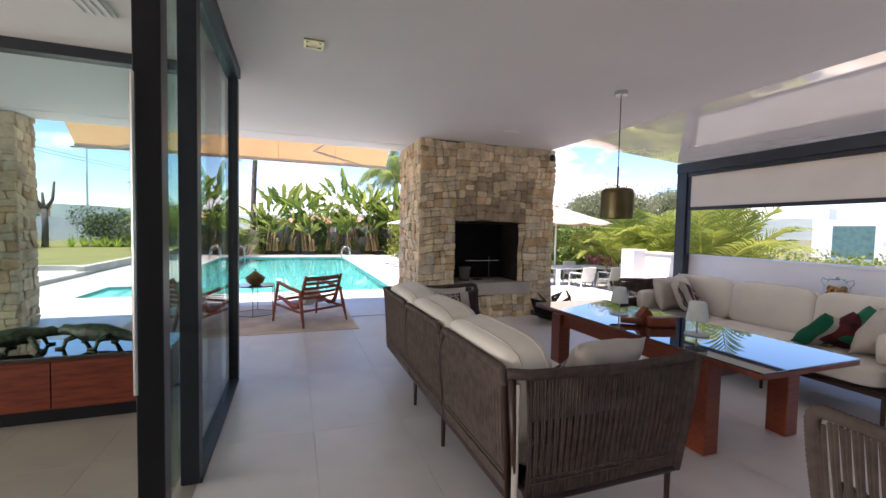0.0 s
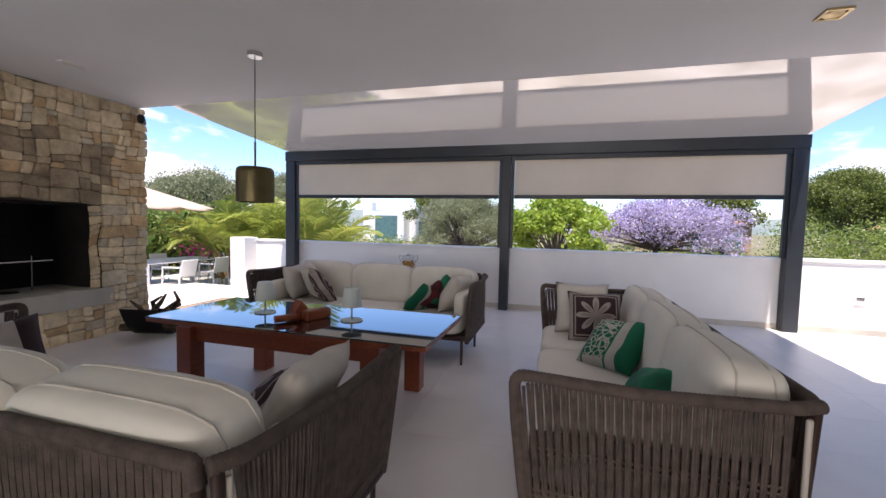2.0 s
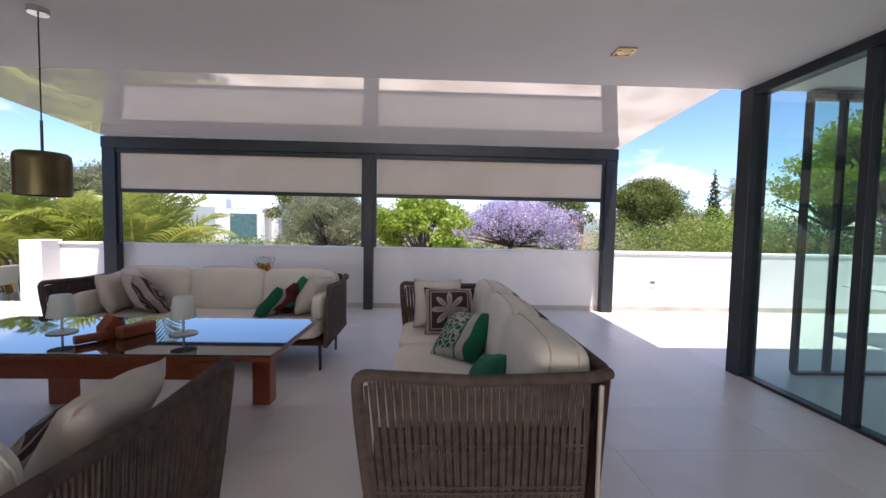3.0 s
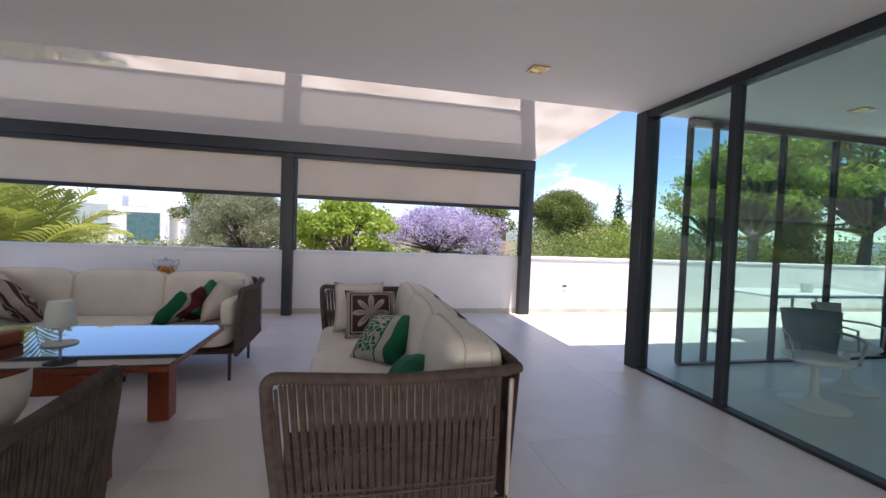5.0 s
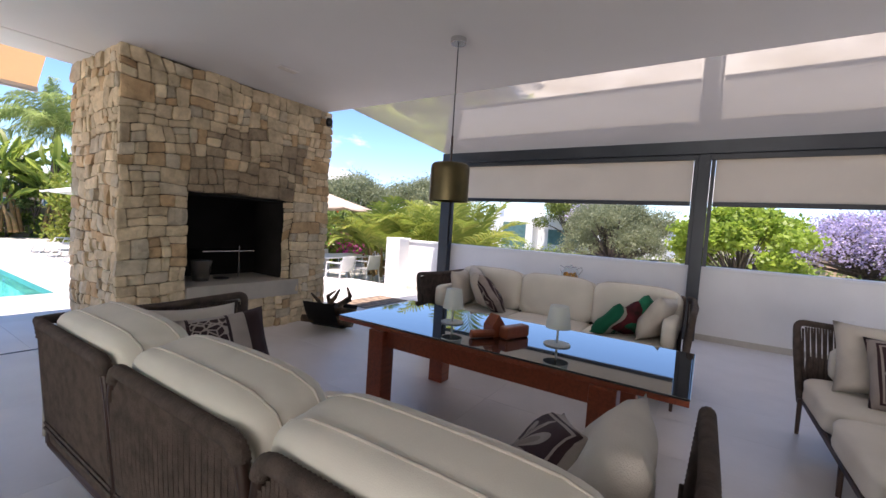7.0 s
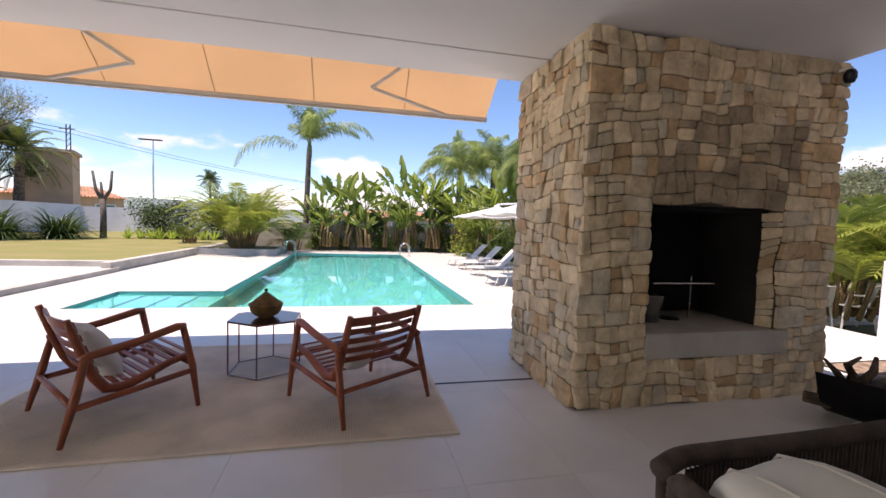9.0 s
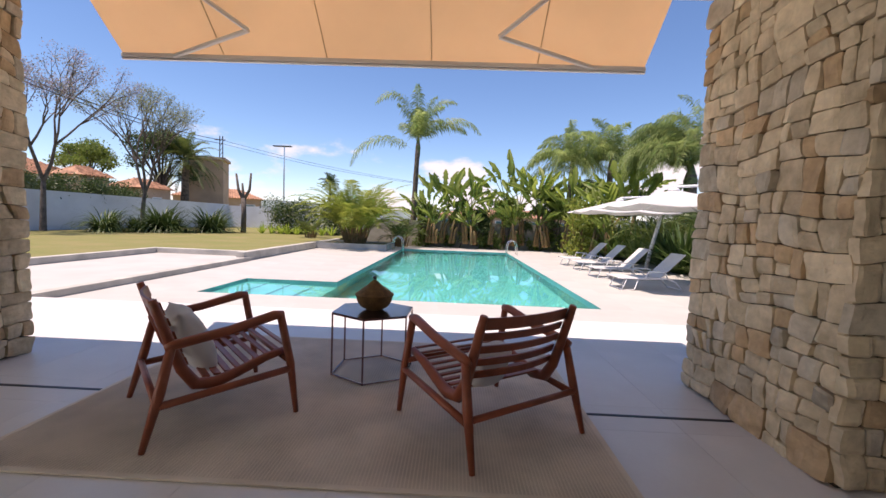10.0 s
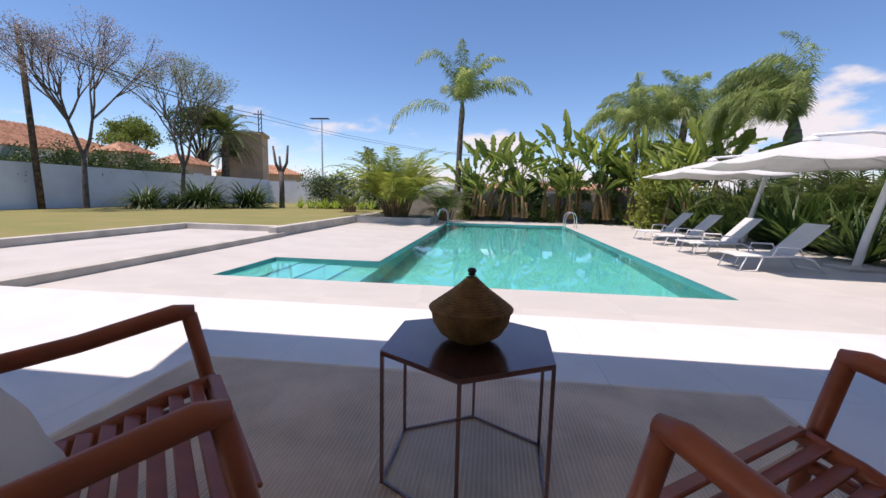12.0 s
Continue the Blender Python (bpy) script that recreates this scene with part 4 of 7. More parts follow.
for k, (x, y, z, a, b) in enumerate(((-0.08, 0.0, 0.10, 10, 0.34), (0.07, 0.02, 0.09, -14, 0.32), (0.0, -0.02, 0.20, 30, 0.30))):
    c, s_ = math.cos(radians(a + 90)), math.sin(radians(a + 90))
    part("log", tube([(x - c * b, y - s_ * b, z), (x + 0.02, y, z + 0.02), (x + c * b, y + s_ * b, z + 0.01)], 0.055, 9, radii=[0.05, 0.06, 0.045]), M_BARK, fw)
part("branch", tube([(0.05, 0.1, 0.16), (0.16, 0.12, 0.26), (0.22, 0.2, 0.36), (0.34, 0.16, 0.42)], 0.03, 8, radii=[0.04, 0.034, 0.028, 0.012]), M_BARK, fw)
for pts in (((0.02, -0.1, 0.20), (0.14, -0.06, 0.30), (0.20, -0.16, 0.40), (0.17, -0.12, 0.52)), ((0.10, 0.0, 0.22), (0.24, 0.02, 0.27), (0.36, -0.06, 0.31), (0.44, 0.02, 0.40)), ((-0.05, 0.0, 0.22), (0.06, 0.06, 0.30), (0.12, 0.02, 0.38), (0.26, 0.05, 0.46))):
    part("branch", tube(pts, 0.03, 8, radii=[0.045, 0.036, 0.028, 0.014]), M_BARK, fw)
part("branch", tube([(0.0, 0.1, 0.2), (-0.02, 0.18, 0.33), (-0.10, 0.24, 0.44)], 0.03, 8, radii=[0.035, 0.026, 0.010]), M_BARK, fw)

# ---- glass drinks jar on a narrow console behind the sofa ----
cs = base("console_table", label="narrow white console against the low wall", category="table")
part("tabletop", box(6.70, 7.04, 3.25, 4.15, 0.59, 0.63, 0.004), M_WHITEMETAL, cs)
for x in (6.73, 7.01):
    for y in (3.28, 4.12):
        part("leg", box(x - 0.018, x + 0.018, y - 0.018, y + 0.018, 0, 0.59), M_WHITEMETAL, cs)
jr = base("drinks_jar", pose(6.87, 3.70, 0.63), label="glass jar of orange slices with a lid and handles", category="jar")
M_ORANGE = mat("orange_slices", (0.75, 0.33, 0.04), 0.4, spread=0.4, scale=20)
jb = part("jar", lathe([(0, 0.004), (0.10, 0.004), (0.135, 0.05), (0.14, 0.16), (0.10, 0.23), (0.085, 0.25), (0.088, 0.26)], 28), M_JAR, jr, smooth=True)
part("lid", lathe([(0, 0.30), (0.02, 0.295), (0.02, 0.275), (0.09, 0.268), (0.09, 0.258), (0, 0.258)], 24), M_STEEL, jr)
for k in range(9):
    a = k * 0.7
    o = part("orange_slice", lathe([(0, -0.012), (0.046, -0.012), (0.052, 0), (0.046, 0.012), (0, 0.012)], 12), M_ORANGE, jr)
    o.location, o.rotation_euler = (0.07 * math.cos(a), 0.07 * math.sin(a), 0.065 + 0.032 * (k % 3)), (1.2, 0.3 * k, a)
for o in (1, -1):
    part("handle", tube([(0, o * 0.09, 0.235), (0, o * 0.17, 0.27), (0, o * 0.18, 0.22), (0, o * 0.135, 0.15)], 0.007, 8), M_STEEL, jr)

# ---- wall socket, floor outlets ----
so = base("wall_socket", label="white double socket box on the low wall", category="socket")
part("plate", box(WALL_X - 0.02, WALL_X, -3.12, -2.99, 0.46, 0.56, 0.004), M_WHITEMETAL, so)
part("flap", box(WALL_X - 0.028, WALL_X - 0.02, -3.10, -3.01, 0.505, 0.55), M_STEEL, so)
so2 = base("wall_socket", label="white socket box on the low wall behind the sofas", category="socket")
part("plate", box(WALL_X - 0.02, WALL_X, 0.28, 0.42, 0.48, 0.56, 0.004), M_WHITEMETAL, so2)

# ---- door mat on the way to the dining set ----
dm = base("door_mat", label="flat brown coir mat on the terrace tiles", category="mat")
M_COIR = mat("brown_coir", (0.30, 0.22, 0.16), 0.95, spread=0.3, scale=9, bump=0.8, bump_scale=220, fine=0.25)
part("field", box(5.14, 6.16, 6.48, 7.06, 0.002, 0.012, 0.003), M_COIR, dm)
for x0, x1, y0, y1 in ((5.10, 6.20, 6.44, 6.478), (5.10, 6.20, 7.062, 7.10), (5.10, 5.138, 6.48, 7.06), (6.162, 6.20, 6.48, 7.06)):
    part("border", box(x0, x1, y0, y1, 0.002, 0.010, 0.002), M_LEATHER, dm)

# ---- rug ----
RUG = (-2.32, 0.83, 6.255, 8.45)
rg = base("rug", label="flat sisal rug with a ribbed weave under the armchairs", category="rug")
part("field", box(RUG[0] + 0.03, RUG[1] - 0.03, RUG[2] + 0.03, RUG[3] - 0.03, 0.003, 0.009), M_RUGBASE, rg)
for x0, x1, y0, y1 in ((RUG[0], RUG[1], RUG[2], RUG[2] + 0.03), (RUG[0], RUG[1], RUG[3] - 0.03, RUG[3]), (RUG[0], RUG[0] + 0.03, RUG[2] + 0.03, RUG[3] - 0.03), (RUG[1] - 0.03, RUG[1], RUG[2] + 0.03, RUG[3] - 0.03)):
    part("binding", box(x0, x1, y0, y1, 0.003, 0.011), M_RUG, rg)
bm = bmesh.new()
k = RUG[0] + 0.04
while k < RUG[1] - 0.04:
    add_tube(bm, [(k, RUG[2] + 0.03, 0.0085), (k, RUG[3] - 0.03, 0.0085)], 0.0042, 4, cap=False)
    k += 0.0175
part("rib", bm, M_RUG, rg)


# ---- teak armchairs ----
def armchair(m):
    """Local frame: rear feet on y = 0, front feet on y = 0.755, width 0.79 along x."""
    a = base("armchair", m, label="reddish teak slatted lounge armchair on the rug", category="chair", group="lounge armchairs")
    W, DP = 0.79, 0.755
    for x in (0.0, W):
        inn = 0.03 if x == 0 else -0.03
        part("front_leg", tube([(x, DP, 0.0), (x + inn * 0.5, DP - 0.03, 0.30), (x + inn, DP - 0.085, 0.59)], 0.022, 10, radii=[0.015, 0.024, 0.023]), M_TEAK, a, smooth=True)
        part("rear_leg", tube([(x, 0.0, 0.0), (x + inn * 0.5, 0.075, 0.27), (x + inn, 0.13, 0.50)], 0.022, 10, radii=[0.015, 0.026, 0.022]), M_TEAK, a, smooth=True)
        part("armrest", tube([(x + inn, 0.10, 0.495), (x + inn, 0.15, 0.508), (x + inn, 0.40, 0.545), (x + inn, DP - 0.12, 0.600), (x + inn, DP - 0.07, 0.598)], 0.026, 12, radii=[0.018, 0.026, 0.026, 0.028, 0.022]), M_TEAK, a, smooth=True)
        part("side_rail", tube([(x + inn * 0.4, DP - 0.03, 0.27), (x + inn * 0.4, 0.06, 0.21)], 0.02, 10), M_TEAK, a, smooth=True)
        # curved rail that carries seat and back in one sweep
        xx = x + (0.075 if x == 0 else -0.075)
        sweep = [(xx, DP - 0.02, 0.375), (xx, 0.60, 0.345), (xx, 0.45, 0.29), (xx, 0.33, 0.255), (xx, 0.24, 0.27), (xx, 0.18, 0.36), (xx, 0.13, 0.50), (xx, 0.08, 0.66), (xx, 0.055, 0.735)]
        part("seat_rail", tube(sweep, 0.024, 8, radii=[0.022, 0.026, 0.03, 0.034, 0.034, 0.030, 0.026, 0.024, 0.02]), M_TEAK, a, smooth=True)
    part("crossbar", tube([(0.02, DP - 0.05, 0.33), (W - 0.02, DP - 0.05, 0.33)], 0.018, 8), M_TEAK, a, smooth=True)
    part("crossbar", tube([(0.02, 0.06, 0.23), (W - 0.02, 0.06, 0.23)], 0.018, 8), M_TEAK, a, smooth=True)
    for k in range(9):
        u = k / 8
        y = DP - 0.03 - u * 0.43
        z = 0.385 - 0.10 * math.sin(u * math.pi / 2)
        b = bmesh.new()
        add_box(b, 0.09, W - 0.09, -0.019, 0.019, 0, 0.012, 0.003, 1)
        s = part("seat_slat", b, M_TEAK, a)
        s.location, s.rotation_euler = (0, y, z), (radians(-12 + 8 * u), 0, 0)
    for k in range(5):
        u = k / 4
        y, z = 0.20 - u * 0.10, 0.395 + u * 0.29
        n = 8
        b = bmesh.new()
        vs = []
        for i in range(n + 1):
            v = i / n * 2 - 1
            bow = 0.045 * (1 - v * v)
            hh = 0.021 if k < 4 else 0.033
            row = [b.verts.new((W / 2 + v * (W / 2 - 0.09), y - bow + dy - (zz + hh) * 0.33, z + zz)) for dy, zz in ((0, -hh), (0.014, -hh), (0.014, hh), (0, hh))]
            vs.append(row)
        for r0, r1 in zip(vs, vs[1:]):
            for j in range(4):
                b.faces.new((r0[j], r0[(j + 1) % 4], r1[(j + 1) % 4], r1[j]))
        b.faces.new(vs[0][::-1])
        b.faces.new(vs[-1])
        bmesh.ops.recalc_face_normals(b, faces=b.faces)
        part("back_slat", b, M_TEAK, a)
    return a


def chair_frame(rear_a, rear_b):
    """Pose of a chair whose rear feet stand at these two points, the first at local x = 0."""
    d = Vector((rear_b[0] - rear_a[0], rear_b[1] - rear_a[1], 0))
    return Matrix.Translation((rear_a[0], rear_a[1], 0.012)) @ Matrix.Rotation(math.atan2(d.y, d.x), 4, "Z")


CA = chair_frame((-2.059, 7.009), (-1.513, 6.412))
CB = chair_frame((0.075, 6.402), (0.724, 6.849))
ac = armchair(CA)
copy_thing(ac, CB)
for m, x, y, z, size in ((CA, 0.40, 0.27, 0.445, 0.40), (CB, 0.30, 0.30, 0.385, 0.28)):
    p = link("throw_pillow", pillow(size, 0.16, 21 + int(x * 100)), M_WHITECLOTH, smooth=True)
    p.matrix_basis = m @ pose(x, y, z, 116, 0, 0)
    tagged(p, "white cotton pillow on a teak armchair", "pillow", "armchair pillows")

# ---- hexagonal table and lidded basket ----
HX, HY, HR, HZ = -0.652, 7.682, 0.325, 0.478
hx = base("side_table", pose(HX, HY, 0.012), label="hexagonal burgundy metal wire-frame side table", category="table")
bm = bmesh.new()
ring = [(HR * math.cos(radians(-92 + 60 * k)), HR * math.sin(radians(-92 + 60 * k))) for k in range(6)]
fa = bm.faces.new([bm.verts.new((x, y, HZ)) for x, y in ring])
ex = bmesh.ops.extrude_face_region(bm, geom=[fa])
bmesh.ops.translate(bm, vec=(0, 0, -0.008), verts=[v for v in ex["geom"] if isinstance(v, bmesh.types.BMVert)])
bmesh.ops.recalc_face_normals(bm, faces=bm.faces)
part("tabletop", bm, M_HEX, hx)
for k, (x, y) in enumerate(ring):
    part("leg", box(x * 0.98 - 0.006, x * 0.98 + 0.006, y * 0.98 - 0.006, y * 0.98 + 0.006, 0.0, HZ - 0.008), M_HEX, hx)
    x2, y2 = ring[(k + 1) % 6]
    part("foot_rail", tube([(x * 0.98, y * 0.98, 0.006), (x2 * 0.98, y2 * 0.98, 0.006)], 0.006, 4), M_HEX, hx)
    part("rim", tube([(x * 0.985, y * 0.985, HZ - 0.012), (x2 * 0.985, y2 * 0.985, HZ - 0.012)], 0.007, 4), M_HEX, hx)
bs = base("lidded_basket", pose(HX, HY, HZ + 0.012), label="round coiled brown basket with a pointed lid", category="basket")


def coiled(profile, coils):
    """A body of stacked round coils along a profile."""
    pts = []
    for i in range(coils):
        u = i / (coils - 1) * (len(profile) - 1)
        j = min(int(u), len(profile) - 2)
        f = u - j
        r, z = (profile[j][q] * (1 - f) + profile[j + 1][q] * f for q in (0, 1))
        pts += [(r - 0.001, z - 0.0028), (r + 0.0035, z), (r - 0.001, z + 0.0028)]
    return lathe(pts, 36)


part("bowl", coiled([(0.06, 0.003), (0.105, 0.03), (0.131, 0.07), (0.139, 0.112)], 18), M_BASKET, bs, smooth=True)
part("lid", coiled([(0.143, 0.112), (0.147, 0.121), (0.104, 0.154), (0.056, 0.19), (0.018, 0.226)], 20), M_BASKET, bs, smooth=True)
part("knob", lathe([(0, 0.235), (0.014, 0.235), (0.012, 0.242), (0.017, 0.25), (0.012, 0.26), (0, 0.262)], 16), M_LEATHER, bs, smooth=True)

# ---- awning over the pool side ----
def translucent(m, amount, sheen=0.0):
    t = m.node_tree
    b = t.nodes["Principled BSDF"]
    tr = t.nodes.new("ShaderNodeBsdfTranslucent")
    t.links.new(b.inputs["Base Color"].links[0].from_socket, tr.inputs["Color"])
    ms = t.nodes.new("ShaderNodeMixShader")
    ms.inputs[0].default_value = amount
    t.links.new(b.outputs[0], ms.inputs[1])
    t.links.new(tr.outputs[0], ms.inputs[2])
    out = ms.outputs[0]
    if sheen:
        lw = t.nodes.new("ShaderNodeLayerWeight")
        lw.inputs["Blend"].default_value = 0.5
        sq = t.nodes.new("ShaderNodeMath")
        sq.operation = "POWER"
        sq.inputs[1].default_value = 1.5
        t.links.new(lw.outputs["Facing"], sq.inputs[0])
        fr = t.nodes.new("ShaderNodeMath")
        fr.operation = "MULTIPLY_ADD"
        fr.inputs[1].default_value, fr.inputs[2].default_value = sheen, 0.05
        t.links.new(sq.outputs[0], fr.inputs[0])
        gl = t.nodes.new("ShaderNodeBsdfGlossy")
        gl.inputs["Roughness"].default_value = 0.02
        top = t.nodes.new("ShaderNodeMixShader")
        t.links.new(fr.outputs[0], top.inputs[0])
        t.links.new(out, top.inputs[1])
        t.links.new(gl.outputs[0], top.inputs[2])
        out = top.outputs[0]
    t.links.new(out, t.nodes["Material Output"].inputs["Surface"])


translucent(M_AWNING, 0.5)
translucent(M_SCREEN, 0.6)
translucent(M_GLOSS, 0.5, 0.9)
translucent(M_WHITECLOTH, 0.35)
aw = base("awning", label="extended orange-beige fabric awning on folding arms", category="awning")
AX0, AX1 = -3.35, 1.675
A0, A1 = Vector((0, 7.78, 3.44)), Vector((0, 8.56, 2.715))
bm = bmesh.new()
cols = 25
g = []
for i in range(cols):
    x = AX0 + (AX1 - AX0) * i / (cols - 1)
    g.append([bm.verts.new((x, *(A0.lerp(A1, j / 6) + Vector((0, 0, -0.02 * math.sin(math.pi * j / 6))))[1:])) for j in range(7)])
for a, b in zip(g, g[1:]):
    for j in range(6):
        bm.faces.new((a[j], b[j], b[j + 1], a[j + 1]))
bmesh.ops.solidify(bm, geom=bm.faces[:], thickness=0.002)
part("fabric", bm, M_AWNING, aw)
part("front_bar", box(AX0 - 0.01, AX1 + 0.01, 8.545, 8.60, 2.672, 2.715, 0.008), M_BEIGE_METAL, aw)
part("valance_rail", box(AX0 - 0.01, AX1 + 0.01, 8.555, 8.59, 2.655, 2.668, 0.004), M_BEIGE_METAL, aw)
part("cassette", box(AX0 - 0.03, AX1 + 0.03, 7.722, 7.84, 3.38, 3.54, 0.03), M_BEIGE_METAL, aw)
M_SEAM = mat("awning_seam", (0.58, 0.40, 0.22), 0.85, spread=0.05)
for k in range(1, 5):
    x = AX0 + (AX1 - AX0) * k / 5
    q0, q1 = A0.lerp(A1, 0.02), A0.lerp(A1, 0.99)
    part("seam", tube([(x, q0.y, q0.z - 0.004), (x, (q0.y + q1.y) / 2, (q0.z + q1.z) / 2 - 0.024), (x, q1.y, q1.z - 0.004)], 0.006, 4), M_SEAM, aw)
for sx, ex_, fx in ((-2.85, -2.0, -2.83), (1.12, 0.28, 1.19)):
    elbow = A0.lerp(A1, 0.72)
    part("arm", tube([(sx, 7.80, 3.36), (ex_, elbow.y, elbow.z - 0.06), ], 0.022, 8), M_BEIGE_METAL, aw)
    part("arm", tube([(ex_, elbow.y, elbow.z - 0.06), (fx, 8.55, 2.69)], 0.022, 8), M_BEIGE_METAL, aw)

# ---- living room: cabinet with two lizard figures ----
cb = base("cabinet", label="low mahogany cabinet with a glossy top in the living room", category="cabinet")
part("body", box(-3.05, -0.98, 3.98, 4.46, 0.115, 0.475, 0.004), M_CABWOOD, cb)
part("top", box(-3.08, -0.95, 3.95, 4.48, 0.475, 0.505, 0.005), M_TABLEGLASS, cb, "dark glossy top")
part("plinth", box(-2.98, -1.05, 4.05, 4.40, 0.0, 0.115), M_BLACKFR, cb)
for k in range(3):
    part("door", box(-3.03 + k * 0.685, -3.03 + k * 0.685 + 0.675, 3.966, 3.98, 0.13, 0.46, 0.003), M_CABWOOD, cb)
M_LIZARD = mat("green_patinated_bronze", (0.035, 0.075, 0.04), 0.5, metal=0.3, spread=0.4, scale=25, bump=0.6, bump_scale=70)


def lizard(x, y, turn, s):
    """A four-legged lizard figure."""
    bm = bmesh.new()
    body = [(-0.34, 0.02, 0.012), (-0.22, 0.04, 0.018), (-0.10, 0.07, 0.035), (0.0, 0.085, 0.055), (0.10, 0.09, 0.055), (0.18, 0.10, 0.032), (0.22, 0.105, 0.034), (0.27, 0.09, 0.018), (0.29, 0.085, 0.006)]
    add_tube(bm, [(a, 0.02 * math.sin(a * 9), z) for a, z, _ in body], 0.03, 10, radii=[r for *_, r in body])
    for lx in (-0.06, 0.13):
        for o in (1, -1):
            add_tube(bm, [(lx, o * 0.03, 0.075), (lx + 0.03, o * 0.085, 0.055), (lx + 0.05, o * 0.08, 0.008), (lx + 0.09, o * 0.09, 0.006)], 0.014, 6, radii=[0.02, 0.015, 0.011, 0.006])
    ob = link("lizard_figure", bm, M_LIZARD, smooth=True)
    ob.matrix_basis = pose(x, y, 0.505, 0, 0, turn) @ Matrix.Diagonal((s, s, s, 1))
    tagged(ob, "dark green bronze lizard figure on the cabinet", "figurine", "lizard figures")


lizard(-1.42, 4.16, 160, 1.25)
lizard(-2.02, 4.18, 10, 1.15)
ac_v = base("air_vent", label="white slotted linear air vent in the living room ceiling", category="vent")
part("frame", box(-1.42, -1.20, 2.6, 3.85, CEIL - 0.012, CEIL - 0.001), M_CEIL, ac_v)
for k in range(4):
    part("slat", box(-1.40 + k * 0.05, -1.375 + k * 0.05, 2.62, 3.83, CEIL - 0.022, CEIL - 0.012), M_WHITEMETAL, ac_v)

# ---- office seen through the glass front ----
M_GREYPLASTIC = mat("grey_plastic", (0.48, 0.49, 0.48), 0.5, spread=0.05)


def tulip_chair(m):
    c = base("swivel_chair", m, label="grey shell armchair on a white trumpet base", category="chair", group="swivel chairs")
    part("pedestal", lathe([(0, 0.0), (0.26, 0.0), (0.26, 0.01), (0.10, 0.03), (0.035, 0.10), (0.028, 0.35), (0.06, 0.40), (0, 0.41)], 32), M_WHITEMETAL, c, smooth=True)
    b = cushion(0.46, 0.46, 0.06, 4)
    s = part("seat", b, M_WHITEMETAL, c, smooth=True)
    s.location = (0, 0, 0.43)
    bm = bmesh.new()
    g = []
    for i in range(9):
        a = radians(-55 + 110 * i / 8)
        g.append([bm.verts.new((math.sin(a) * (0.23 + 0.02 * j), -math.cos(a) * (0.20 + 0.035 * j), 0.45 + 0.13 * j)) for j in range(4)])
    for p, q in zip(g, g[1:]):
        for j in range(3):
            bm.faces.new((p[j], q[j], q[j + 1], p[j + 1]))
    bmesh.ops.solidify(bm, geom=bm.faces[:], thickness=0.014)
    part("backrest", bm, M_GREYPLASTIC, c, smooth=True)
    for o in (1, -1):
        part("armrest", tube([(o * 0.20, -0.16, 0.66), (o * 0.26, 0.05, 0.66), (o * 0.26, 0.18, 0.64), (o * 0.22, 0.18, 0.44)], 0.012, 8), M_GREYPLASTIC, c, smooth=True)
    return c


tc = tulip_chair(pose(2.91, -3.18, 0, 0, 0, 55))
copy_thing(tc, pose(3.24, -4.05, 0, 0, 0, 100))
ot = base("pedestal_table", pose(2.0, -3.9, 0), label="round white pedestal table inside the glass room", category="table")
part("tabletop", lathe([(0, 0.70), (0.60, 0.70), (0.62, 0.715), (0.60, 0.73), (0, 0.73)], 40), M_WHITEMETAL, ot)
part("pedestal", lathe([(0, 0), (0.33, 0), (0.33, 0.01), (0.1, 0.04), (0.04, 0.15), (0.035, 0.6), (0.1, 0.70), (0, 0.70)], 32), M_WHITEMETAL, ot, smooth=True)

# terrace table beyond the glass room
gt = base("garden_table", pose(5.15, -6.1, 0, 0, 0, 0), label="long white metal garden table on the side terrace", category="table")
part("tabletop", box(-0.5, 0.5, -1.2, 1.2, 0.705, 0.73, 0.006), M_WHITEMETAL, gt)
for x in (-0.48, 0.48):
    for y in (-0.9, 0.9):
        part("leg", tube([(x, y, 0), (x * 0.96, y * 0.97, 0.70)], 0.02, 8), M_WHITEMETAL, gt)
pt = base("plant_pot", pose(5.1, -6.05, 0.73), label="small white pot with a succulent on the garden table", category="plant")
part("pot", lathe([(0, 0), (0.07, 0), (0.09, 0.14), (0.082, 0.14), (0.07, 0.02), (0, 0.02)], 20), M_WHITEMETAL, pt)


# ---- white dining set under the parasol ----
def garden_chair(m, label="white plastic garden armchair beside the dining table"):
    c = base("garden_chair", m, label=label, category="chair", group="white garden chairs")
    part("seat", box(-0.23, 0.23, -0.22, 0.23, 0.42, 0.445, 0.012), M_WHITEMETAL, c)
    bm = bmesh.new()
    add_box(bm, -0.23, 0.23, -0.012, 0.012, 0.0, 0.38, 0.01, m=pose(0, -0.22, 0.44, 12, 0, 0))
    part("backrest", bm, M_WHITEMETAL, c)
    for x in (-0.23, 0.23):
        for y in (-0.22, 0.22):
            part("leg", tube([(x * 1.12, y * 1.15, 0), (x * 0.96, y * 0.95, 0.43)], 0.018, 8), M_WHITEMETAL, c)
        part("armrest", tube([(x * 1.08, -0.24, 0.65), (x * 1.1, 0.18, 0.64), (x * 1.05, 0.21, 0.43)], 0.017, 8), M_WHITEMETAL, c)
    return c


